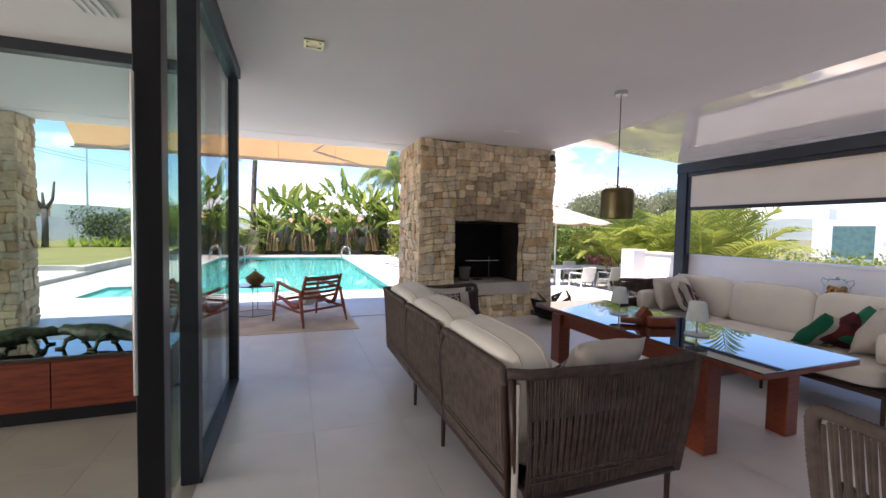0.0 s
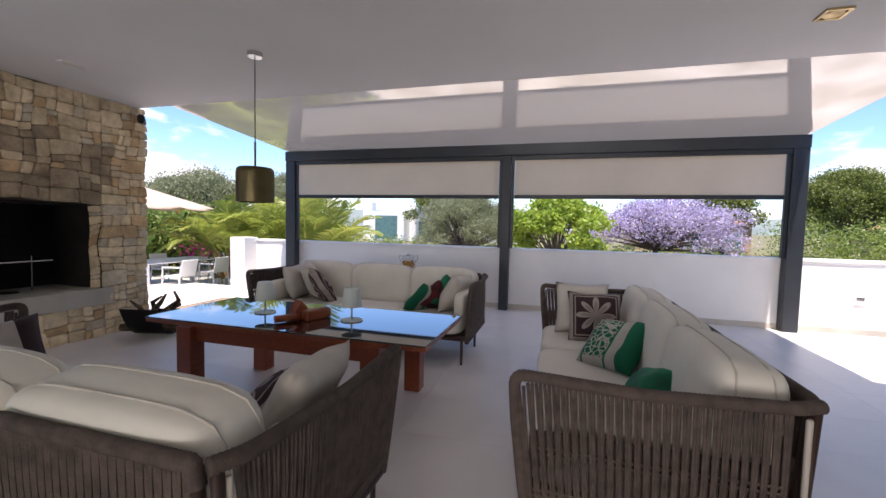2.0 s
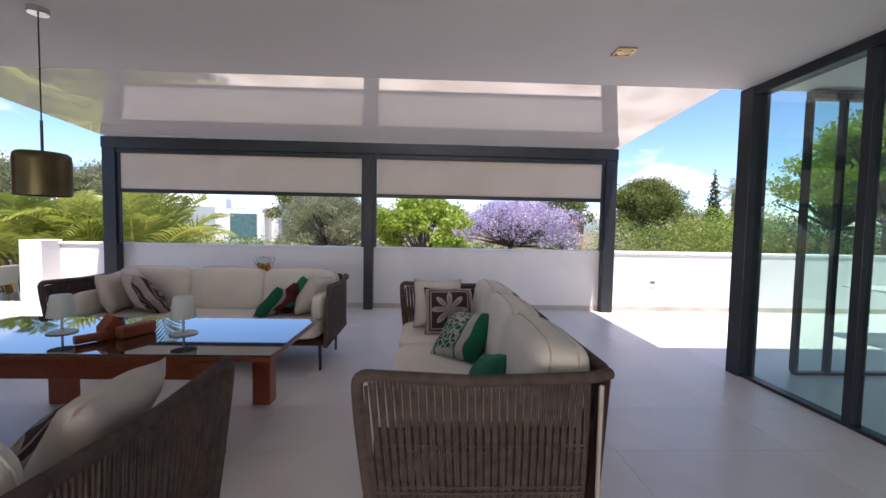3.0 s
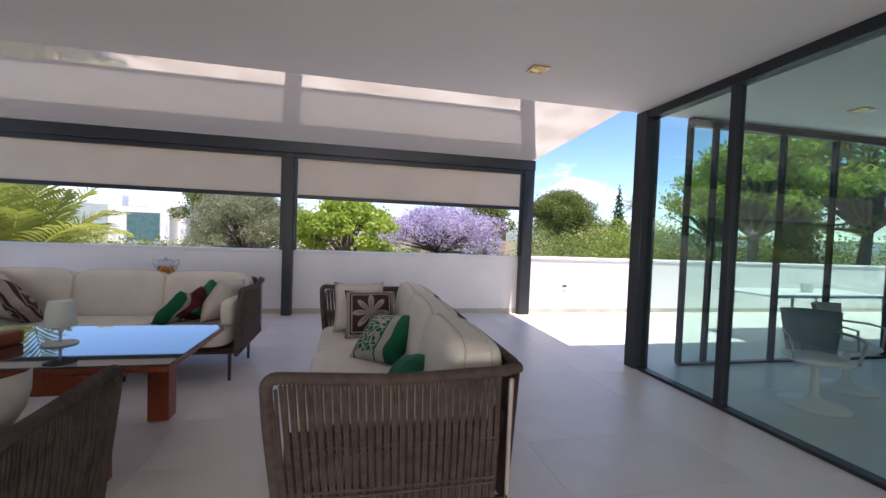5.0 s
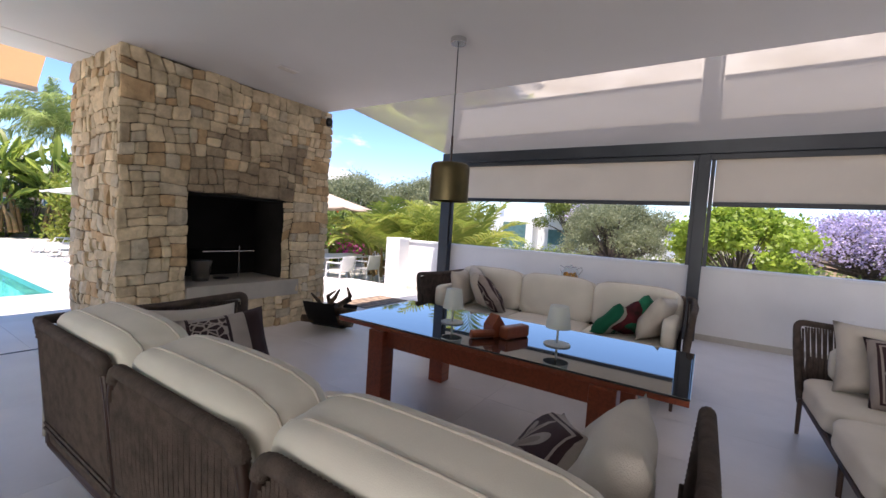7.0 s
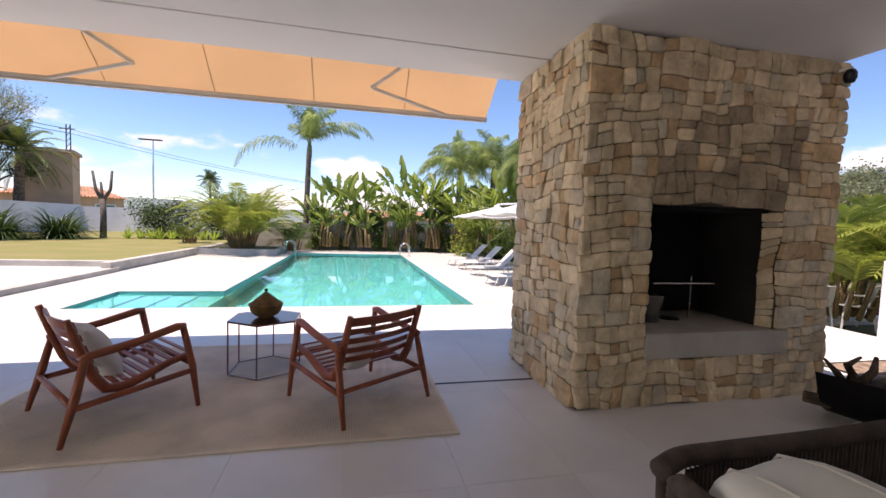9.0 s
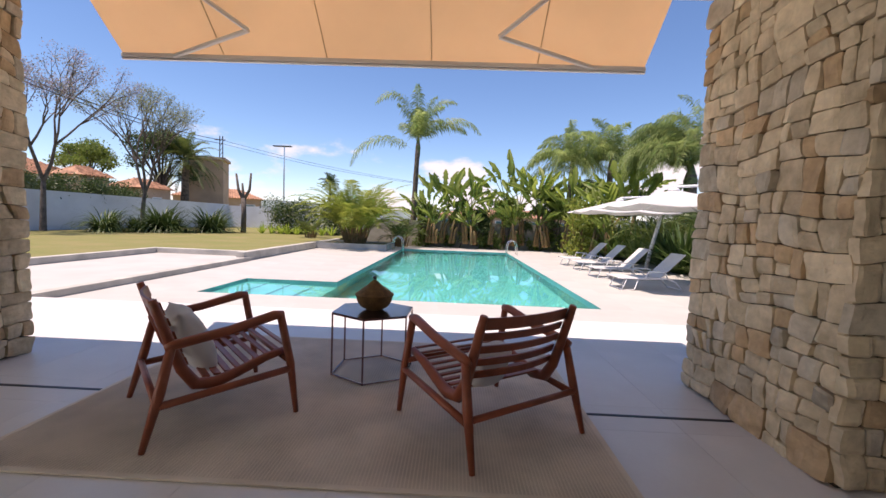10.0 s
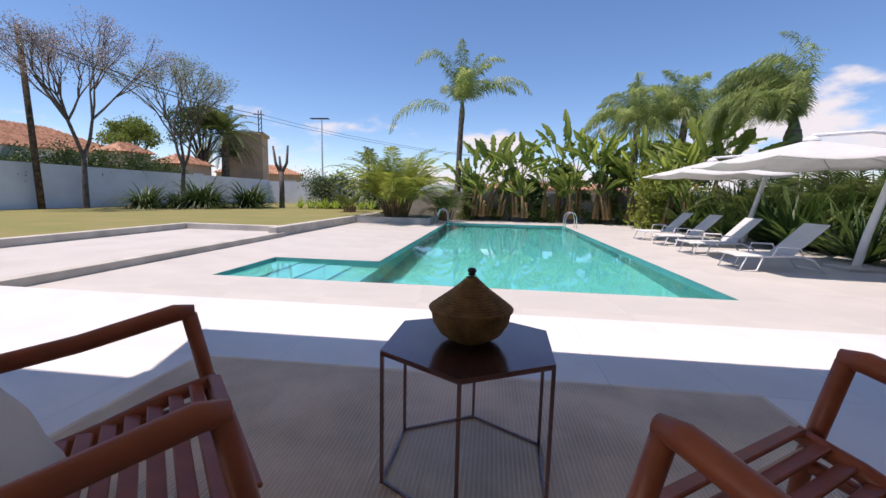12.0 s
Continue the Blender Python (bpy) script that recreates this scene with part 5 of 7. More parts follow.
DX, DY = 7.75, 10.2
dt = base("dining_table", pose(DX, DY, DECK), label="white outdoor dining table under a beige parasol", category="table")
part("tabletop", box(-1.05, 1.05, -0.5, 0.5, 0.71, 0.74, 0.008), M_WHITEMETAL, dt)
for x in (-0.98, 0.98):
    for y in (-0.43, 0.43):
        part("leg", box(x - 0.05, x + 0.05, y - 0.05, y + 0.05, 0, 0.71, 0.006), M_WHITEMETAL, dt)
gc = garden_chair(pose(DX + 0.55, DY - 0.72, DECK))
for x, y, r in ((-0.45, -0.75, 6), (-0.5, 0.78, 180), (0.5, 0.78, 176), (1.45, -0.1, 96), (1.4, -0.85, 60)):
    copy_thing(gc, pose(DX + x, DY + y, DECK, 0, 0, r))


def canopy(rx, ry, h, ribs=8, sag=0.06):
    """A parasol cloth: ribs straight, cloth sagging between them."""
    bm = bmesh.new()
    top = bm.verts.new((0, 0, h))
    rings = []
    n = ribs * 4
    for j in range(1, 7):
        u = j / 6
        ring = []
        for k in range(n):
            a = 2 * math.pi * k / n
            sq = 1 / max(abs(math.cos(a)), abs(math.sin(a))) ** 0.75
            dip = math.sin(math.pi * ((k % 4) / 4)) * sag * u
            ring.append(bm.verts.new((math.cos(a) * rx * u * sq, math.sin(a) * ry * u * sq, h * (1 - u) ** 1.08 - dip)))
        rings.append(ring)
    for k in range(n):
        bm.faces.new((top, rings[0][k], rings[0][(k + 1) % n]))
        for a, b in zip(rings, rings[1:]):
            bm.faces.new((a[k], b[k], b[(k + 1) % n], a[(k + 1) % n]))
    bmesh.ops.recalc_face_normals(bm, faces=bm.faces)
    bmesh.ops.solidify(bm, geom=bm.faces[:], thickness=0.003)
    return bm


M_PARASOL = mat("beige_parasol_cloth", (0.66, 0.54, 0.44), 0.9, spread=0.05, bump=0.2, bump_scale=300)
translucent(M_PARASOL, 0.35)
ps = base("parasol", pose(7.35, 10.75, DECK), label="open beige market parasol over the white dining table", category="parasol")
part("pole", tube([(0, 0, 0), (0, 0, 2.5)], 0.026, 12), M_WHITEMETAL, ps, smooth=True)
part("foot", box(-0.3, 0.3, -0.3, 0.3, 0, 0.07, 0.01), M_KERB, ps)
cn = part("canopy", canopy(1.30, 1.30, 0.52), M_PARASOL, ps, smooth=True)
cn.location = (0, 0, 2.0)
part("finial", lathe([(0, 0), (0.12, -0.02), (0.10, 0.02), (0.02, 0.05), (0, 0.06)], 16), M_PARASOL, ps).location = (0, 0, 2.54)


# ---- cantilever umbrellas, sun loungers and pool ladders ----
def cantilever(m, label):
    u = base("cantilever_umbrella", m, label=label, category="umbrella", group="white cantilever umbrellas")
    part("mast", tube([(1.10, 0.0, 0.0), (1.22, 0, 0.7), (1.52, 0.0, 2.0), (1.74, 0, 2.62)], 0.06, 12, radii=[0.075, 0.07, 0.06, 0.05]), M_WHITEMETAL, u, smooth=True)
    part("arm", tube([(1.72, 0, 2.58), (1.0, 0, 2.64), (0.0, 0, 2.56)], 0.035, 10), M_WHITEMETAL, u, smooth=True)
    part("base_plate", box(0.72, 1.52, -0.35, 0.35, 0, 0.06, 0.01), M_KERB, u)
    c = part("canopy", canopy(1.62, 1.62, 0.46), M_WHITECLOTH, u, smooth=True)
    c.location = (0, 0, 2.03)
    part("hub", lathe([(0, 0), (0.14, -0.01), (0.13, 0.03), (0.05, 0.08), (0, 0.09)], 20), M_WHITEMETAL, u).location = (0, 0, 2.47)
    for k in range(8):
        a = 2 * math.pi * k / 8
        sq = 1 / max(abs(math.cos(a)), abs(math.sin(a))) ** 0.75
        part("rib", tube([(0, 0, 2.44), (math.cos(a) * 1.60 * sq, math.sin(a) * 1.60 * sq, 2.018)], 0.016, 6), M_WHITEMETAL, u)
        part("strut", tube([(0, 0, 2.10), (math.cos(a) * 0.75 * sq, math.sin(a) * 0.75 * sq, 2.235)], 0.013, 6), M_WHITEMETAL, u)
    return u


def lounger(m, label):
    """Local frame: foot end at x = 0, head towards x = 1.9, width along y."""
    s = base("sun_lounger", m, label=label, category="sun lounger", group="white sun loungers")
    for y in (-0.31, 0.31):
        part("frame_rail", tube([(0.0, y, 0.29), (0.6, y, 0.285), (1.2, y, 0.30), (1.42, y, 0.22), (1.62, y, 0.0)], 0.018, 8), M_WHITEMETAL, s, smooth=True)
        part("leg", tube([(0.22, y, 0.28), (0.10, y, 0.0), (0.42, y, 0.02), (0.5, y, 0.28)], 0.016, 8), M_WHITEMETAL, s, smooth=True)
        part("armrest", tube([(0.66, y * 1.05, 0.30), (0.72, y * 1.1, 0.47), (1.12, y * 1.1, 0.46), (1.2, y * 1.05, 0.31)], 0.015, 8), M_WHITEMETAL, s, smooth=True)
    for x in (0.1, 1.58):
        part("crossbar", tube([(x, -0.31, 0.02 if x < 1 else 0.04), (x, 0.31, 0.02 if x < 1 else 0.04)], 0.014, 8), M_WHITEMETAL, s)
    part("seat_sling", box(0.0, 1.08, -0.29, 0.29, 0.285, 0.31, 0.01), M_WHITECLOTH, s)
    b = bmesh.new()
    add_box(b, 0.0, 0.82, -0.29, 0.29, 0.0, 0.022, 0.01, m=pose(1.06, 0, 0.30, 0, -45, 0))
    part("backrest", b, M_WHITECLOTH, s)
    part("strut", tube([(1.46, 0.2, 0.68), (1.42, 0.2, 0.22)], 0.012, 6), M_WHITEMETAL, s)
    return s


lg = lounger(pose(3.85, 14.6, DECK, 0, 0, 4), "white metal sun lounger with a raised mesh back")
for x, y, r in ((4.0, 16.7, 5), (4.05, 18.5, 4), (4.0, 20.0, 5)):
    copy_thing(lg, pose(x, y, DECK, 0, 0, r))
cu = cantilever(pose(5.45, 15.1, DECK, 0, 0, 0), "white cantilever umbrella open above the sun loungers")
copy_thing(cu, pose(5.9, 19.6, DECK, 0, 0, 0))


def pool_ladder(m):
    l_ = base("pool_ladder", m, label="bent stainless steel pool ladder rails", category="ladder", group="pool ladders")
    for x in (-0.25, 0.25):
        part("rail", tube([(x, -0.35, 0.0), (x, -0.33, 0.45), (x, -0.25, 0.62), (x, -0.1, 0.68), (x, 0.06, 0.58), (x, 0.12, 0.40), (x, 0.14, -0.6)], 0.021, 10), M_STEEL, l_, smooth=True)
    for k in range(2):
        part("tread", box(-0.25, 0.25, 0.09, 0.19, -0.30 - 0.25 * k, -0.27 - 0.25 * k), M_STEEL, l_)
    return l_


ld = pool_ladder(pose(POOL[1] - 0.02, 24.3, DECK, 0, 0, 90))
copy_thing(ld, pose(POOL[0] + 0.02, 24.4, DECK, 0, 0, -90))

# ---- plants ----
LEAF_PALM = leaf_mat("palm_leaf", (0.085, 0.135, 0.035), (0.30, 0.27, 0.08), 0.35, dryness=0.4)
LEAF_QUEEN = leaf_mat("feathery_palm_leaf", (0.22, 0.31, 0.10), (0.48, 0.52, 0.22), 0.65, dryness=0.7)
LEAF_GOLD = leaf_mat("yellow_green_palm_leaf", (0.20, 0.27, 0.045), (0.46, 0.44, 0.10), 0.5, dryness=0.6)
LEAF_BANANA = leaf_mat("banana_leaf", (0.18, 0.29, 0.055), (0.50, 0.50, 0.12), 0.65, scale=2.2, dryness=0.75)
LEAF_STRAP = leaf_mat("strap_leaf", (0.055, 0.11, 0.028), (0.20, 0.25, 0.06), 0.35)
LEAF_LILACLEAF = leaf_mat("grey_lilac_leaf", (0.26, 0.26, 0.20), (0.44, 0.37, 0.52), 0.45, dryness=0.9)
LEAF_AGAVE = leaf_mat("fresh_strap_leaf", (0.06, 0.105, 0.025), (0.19, 0.24, 0.06), 0.3)
LEAF_BRIGHT = leaf_mat("bright_green_leaf", (0.28, 0.40, 0.06), (0.48, 0.54, 0.10), 0.6)
LEAF_OLIVE = leaf_mat("olive_leaf", (0.21, 0.24, 0.13), (0.36, 0.38, 0.24), 0.5)
LEAF_DARK = leaf_mat("dark_green_leaf", (0.05, 0.09, 0.025), (0.13, 0.17, 0.045), 0.3)
LEAF_PINE = leaf_mat("pine_needles", (0.13, 0.17, 0.035), (0.22, 0.25, 0.06), 0.35)
LEAF_LILAC = leaf_mat("lilac_blossom", (0.50, 0.43, 0.66), (0.66, 0.58, 0.74), 0.45)
LEAF_MAGENTA = leaf_mat("magenta_blossom", (0.55, 0.03, 0.30), (0.65, 0.10, 0.35), 0.3)
LEAF_ORANGE = leaf_mat("orange_blossom", (0.75, 0.10, 0.02), (0.7, 0.2, 0.05), 0.3)
LEAF_HEDGE = leaf_mat("hedge_leaf", (0.15, 0.22, 0.045), (0.32, 0.36, 0.09), 0.5)
M_TRUNK = mat("palm_trunk", (0.17, 0.13, 0.095), 0.95, spread=0.3, scale=6, bump=1.0, bump_scale=18, fine=0.25)
M_BROWNSTEM = mat("fibrous_stem", (0.20, 0.125, 0.06), 0.95, spread=0.35, scale=7, bump=1.0, bump_scale=22, fine=0.25, tint=(0.10, 0.09, 0.03))
M_CROWNSHAFT = mat("green_leaf_sheath", (0.16, 0.19, 0.07), 0.7, spread=0.25, scale=6, bump=0.5, bump_scale=22, fine=0.2)
M_GREYBARK = mat("smooth_grey_bark", (0.14, 0.115, 0.10), 0.9, spread=0.25, scale=7, bump=0.6, bump_scale=40, fine=0.15)


def mesh_part(name, verts, faces, material, parent, smooth=False):
    me = bpy.data.meshes.new(name)
    me.from_pydata(verts, [], faces)
    me.materials.append(material)
    if smooth:
        me.polygons.foreach_set("use_smooth", [True] * len(me.polygons))
    ob = new(name, me)
    ob.parent = parent
    return ob


def add_frond(verts, faces, origin, yaw, rise, length, droop, rng, pairs=26, leaf=0.42, width=0.03, hang=0.5, vee=0.35, wind=(0.0, 0.0), plume=0.0):
    """A feather-shaped palm frond: a bowed midrib with narrow leaflets on both sides, set all round it where it is a plume."""
    d0 = Vector((math.cos(yaw) * math.cos(rise), math.sin(yaw) * math.cos(rise), math.sin(rise)))
    d0 = (d0 + Vector((wind[0], wind[1], 0)) * 0.35).normalized()
    pts, p, d = [Vector(origin)], Vector(origin), d0
    seg = 14
    for k in range(seg):
        d = (d + Vector((wind[0] / seg, wind[1] / seg, -droop / seg * (0.35 + 1.5 * k / seg)))).normalized()
        p = p + d * (length / seg)
        pts.append(p.copy())
    flat = Vector((-math.sin(yaw), math.cos(yaw), 0))
    w0 = 0.022
    for k in range(seg):
        a, b = pts[k], pts[k + 1]
        r0, r1 = w0 * (1 - k / seg) + 0.004, w0 * (1 - (k + 1) / seg) + 0.004
        i = len(verts)
        verts.extend([tuple(a - flat * r0), tuple(a + flat * r0), tuple(b + flat * r1), tuple(b - flat * r1)])
        faces.append((i, i + 1, i + 2, i + 3))
    for n in range(pairs):
        u = 0.16 + 0.84 * n / (pairs - 1)
        f = u * seg
        k = min(int(f), seg - 1)
        c = pts[k].lerp(pts[k + 1], f - k)
        ax = (pts[k + 1] - pts[k]).normalized()
        ll = leaf * math.sin(math.pi * min(1, 0.18 + 0.78 * u)) ** 0.7 * rng.uniform(0.8, 1.1)
        up = flat.cross(ax)
        if up.z < 0:
            up = -up
        for o in (1, -1):
            lift = vee * rng.uniform(0.5, 1.2) + plume * rng.uniform(-1.0, 1.0)
            di = (flat * o * (1 - 0.2 * u) + ax * (0.45 + 0.5 * u) + up * lift).normalized()
            m = c + di * ll * 0.4
            di2 = (di + Vector((wind[0] * 0.5, wind[1] * 0.5, -hang * rng.uniform(0.5, 1.2)))).normalized()
            m2 = m + di2 * ll * 0.32
            di3 = (di2 + Vector((wind[0] * 0.4, wind[1] * 0.4, -hang * 0.8))).normalized()
            e = m2 + di3 * ll * 0.3
            wv = (ax * 0.9 + up * 0.3).normalized() * width * 0.5
            i = len(verts)
            verts.extend([tuple(c - wv * 0.5), tuple(c + wv * 0.5), tuple(m + wv), tuple(m - wv), tuple(m2 + wv * 0.8), tuple(m2 - wv * 0.8), tuple(e)])
            faces.extend([(i, i + 1, i + 2, i + 3), (i + 3, i + 2, i + 4, i + 5), (i + 5, i + 4, i + 6)])


def palm(name, x, y, z, trunk, lean, fronds, length, label, leaf_material, seed, trunk_r=0.14, droop=1.6, leaf=0.45, width=0.035, hang=0.8, rise=(0.1, 1.25), wind=(0.0, 0.0), pairs=26, plume=0.0, chosen=()):
    """A palm on a ringed trunk; chosen fronds (yaw, rise, length, droop, height) join the spiral of common ones."""
    rng = random.Random(seed)
    t = base(name, pose(x, y, z), label=label, category="palm tree")
    n = 9
    pts = [(lean[0] * (k / n) ** 1.5, lean[1] * (k / n) ** 1.5, trunk * k / n) for k in range(n + 1)]
    bm = bmesh.new()
    add_tube(bm, pts, trunk_r, 12, radii=[trunk_r * (1.15 - 0.35 * k / n) * (1 + 0.05 * (-1) ** k) for k in range(n + 1)])
    part("trunk", bm, M_TRUNK, t, smooth=True)
    verts, faces = [], []
    top = Vector(pts[-1])
    for k in range(fronds):
        yaw = k * 2.39996 + rng.uniform(-0.25, 0.25)
        rs = rise[0] + (rise[1] - rise[0]) * ((k + 0.5) / fronds) + rng.uniform(-0.1, 0.1)
        add_frond(verts, faces, top + Vector((0, 0, rng.uniform(-0.15, 0.1))), yaw, rs, length * rng.uniform(0.82, 1.1), droop * rng.uniform(0.8, 1.2), rng, pairs=pairs, leaf=leaf, width=width, hang=hang, wind=wind, plume=plume)
    for yaw, rs, ll, dr, dz in chosen:
        add_frond(verts, faces, top + Vector((0, 0, dz)), radians(yaw), radians(rs), ll, dr, rng, pairs=pairs, leaf=leaf, width=width, hang=hang, plume=plume)
    mesh_part("crown", verts, faces, leaf_material, t)
    if trunk > 1.5:
        bm = bmesh.new()
        add_tube(bm, [tuple(top + Vector((0, 0, -0.75))), tuple(top + Vector((0, 0, -0.25))), tuple(top + Vector((0, 0, 0.45)))], 0.16, 10, radii=[trunk_r * 0.8, trunk_r * 0.92, trunk_r * 0.3])
        part("crown_base", bm, M_CROWNSHAFT, t, "green sheathed crown base", smooth=True)
    return t


def palm_clump(x, y, z, n, stem, length, label, leaf_material, seed, spread=0.35, leaf=0.34, width=0.035, droop=1.3, lift=0.55):
    """Many fronds that rise from one foot."""
    rng = random.Random(seed)
    t = base("palm_shrub", pose(x, y, z), label=label, category="palm shrub")
    verts, faces = [], []
    bm = bmesh.new()
    for k in range(n):
        a = k * 2.39996
        r = spread * math.sqrt((k + 0.5) / n)
        o = Vector((math.cos(a) * r, math.sin(a) * r, 0))
        h = stem * rng.uniform(0.5, 1.1)
        tip = o * (1.0 + h * 0.7) + Vector((0, 0, h))
        add_tube(bm, [tuple(o), tuple(tip)], 0.03, 5, radii=[0.045, 0.025], cap=False)
        add_frond(verts, faces, tip, a + rng.uniform(-0.4, 0.4), rng.uniform(lift, 1.35), length * rng.uniform(0.7, 1.1), droop * rng.uniform(0.7, 1.3), rng, pairs=22, leaf=leaf, width=width, hang=0.35)
    part("stem", bm, M_BROWNSTEM, t)
    mesh_part("crown", verts, faces, leaf_material, t)
    return t


def leaf_cloud(centres, radii, count, size, rng_seed, flat=0.0, shell=0.45):
    """Many small leaves in clumps: three-cornered or four-cornered blades, numpy built."""
    g = np.random.default_rng(rng_seed)
    c, r = np.array(centres, float), np.array(radii, float)
    pick = g.choice(len(c), count, p=(r.prod(1) / r.prod(1).sum()))
    d = g.normal(size=(count, 3))
    d /= np.linalg.norm(d, axis=1)[:, None]
    rad = (shell + (1 - shell) * g.random(count)) ** 0.6
    pos = c[pick] + d * r[pick] * rad[:, None] * (0.72 + 0.26 * np.minimum(g.exponential(1.0, (count, 1)), 3.0))
    a = g.normal(size=(count, 3))
    a[:, 2] *= 1 - flat
    a /= np.linalg.norm(a, axis=1)[:, None]
    b = np.cross(a, g.normal(size=(count, 3)))
    b /= np.linalg.norm(b, axis=1)[:, None]
    s = size * (0.6 + 0.8 * g.random((count, 1)))
    quad = np.stack([pos - a * s * 0.5, pos + b * s * 0.28, pos + a * s * 0.5, pos - b * s * 0.28], 1).reshape(-1, 3)
    return quad.tolist(), [(4 * k, 4 * k + 1, 4 * k + 2, 4 * k + 3) for k in range(count)]


def clump_tree(name, x, y, z, height, spread, label, leaf_material, seed, clumps=14, leaves=5000, size=0.14, trunk_r=0.14, trunk_h=0.35, crown_h=0.5, category="tree", extra=None, flat=0.0, puff=(0.16, 0.38)):
    """A tapered trunk with limbs and a crown of leaf clumps with gaps between them."""
    rng = random.Random(seed)
    t = base(name, pose(x, y, z), label=label, category=category)
    bm = bmesh.new()
    fork = Vector((rng.uniform(-0.1, 0.1), rng.uniform(-0.1, 0.1), height * trunk_h))
    add_tube(bm, [(0, 0, 0), tuple(fork * 0.5 + Vector((0.04, 0.03, 0))), tuple(fork)], trunk_r, 9, radii=[trunk_r * 1.2, trunk_r, trunk_r * 0.8])
    cs, rs = [], []
    for k in range(clumps):
        a, f = k * 2.39996, (k + 0.5) / clumps
        rr = spread * math.sqrt(f) * rng.uniform(0.75, 1.05) * 0.8
        h = height * (1 - crown_h * (0.12 + 0.62 * f * rng.uniform(0.3, 1.4)))
        c = Vector((math.cos(a) * rr, math.sin(a) * rr, h))
        cs.append(tuple(c))
        q = spread * rng.uniform(*puff)
        rs.append((q, q, q * 0.75))
        mid = fork.lerp(c, 0.5) + Vector((rng.uniform(-0.1, 0.1), rng.uniform(-0.1, 0.1), 0.1)) * spread * 0.3
        add_tube(bm, [tuple(fork), tuple(mid), tuple(c)], 0.05, 6, radii=[trunk_r * 0.55, trunk_r * 0.32, trunk_r * 0.1], cap=False)
    part("trunk", bm, M_GREYBARK, t, smooth=True)
    v, f = leaf_cloud(cs, rs, leaves, size, seed, flat)
    mesh_part("crown", v, f, leaf_material, t)
    if extra:
        v, f = leaf_cloud(cs, [(a * 1.06, b * 1.06, c * 1.1) for a, b, c in rs], extra[1], size * 0.9, seed + 1)
        mesh_part("blossom", v, f, extra[0], t)
    return t


def bare_tree(x, y, z, height, spread, seed, label, leaf_material, leaves=1500):
    """A thinly leaved tree of forking branches."""
    rng = random.Random(seed)
    t = base("tree", pose(x, y, z), label=label, category="tree")
    bm = bmesh.new()
    tips = []

    def grow(p, d, length, r, level):
        q = p + d * length * 0.5 + Vector((rng.uniform(-1, 1), rng.uniform(-1, 1), 0)) * length * 0.05
        e = q + (d + Vector((rng.uniform(-0.15, 0.15), rng.uniform(-0.15, 0.15), 0.12))).normalized() * length * 0.5
        add_tube(bm, [tuple(p), tuple(q), tuple(e)], r, 6 if level < 3 else 4, radii=[r, r * 0.85, r * 0.68], cap=False)
        if level == 6:
            tips.append(tuple(e))
            return
        for k in range(2 if level > 2 else 3):
            a = rng.uniform(0, 6.28)
            s = Vector((math.cos(a), math.sin(a), 0)) * spread
            grow(e, (d + s * rng.uniform(0.6, 1.1)).normalized(), length * rng.uniform(0.66, 0.86), r * 0.62, level + 1)
        if level > 2:
            tips.append(tuple(e))

    grow(Vector((0, 0, 0)), Vector((0.02, 0.02, 1)), height * 0.25, 0.14, 0)
    part("trunk", bm, M_GREYBARK, t, smooth=True)
    v, f = leaf_cloud(tips, [(0.34, 0.34, 0.3)] * len(tips), leaves, 0.075, seed)
    mesh_part("crown", v, f, leaf_material, t)
    return t


def strap_bush(name, m, n, length, width, label, leaf_material, seed, rise=(0.5, 1.45), droop=1.4, base_r=0.12):
    """Long arching strap leaves from one heart."""
    rng = random.Random(seed)
    t = base(name, m, label=label, category="shrub")
    verts, faces = [], []
    for k in range(n):
        yaw = k * 2.39996 + rng.uniform(-0.3, 0.3)
        rs = rng.uniform(*rise)
        d = Vector((math.cos(yaw) * math.cos(rs), math.sin(yaw) * math.cos(rs), math.sin(rs)))
        p = Vector((math.cos(yaw) * base_r * rng.random(), math.sin(yaw) * base_r * rng.random(), 0))
        side = Vector((-math.sin(yaw), math.cos(yaw), 0))
        ll = length * rng.uniform(0.6, 1.1)
        i0 = len(verts)
        for j in range(6):
            w = width * (0.55, 1.0, 0.95, 0.75, 0.45, 0.04)[j] / 2
            verts.extend([tuple(p - side * w), tuple(p + side * w)])
            d = (d + Vector((0, 0, -droop / 5 * (0.3 + 0.4 * j / 5)))).normalized()
            p = p + d * ll / 5
        for j in range(5):
            a = i0 + 2 * j
            faces.append((a, a + 1, a + 3, a + 2))
    mesh_part("leaves", verts, faces, leaf_material, t)
    return t


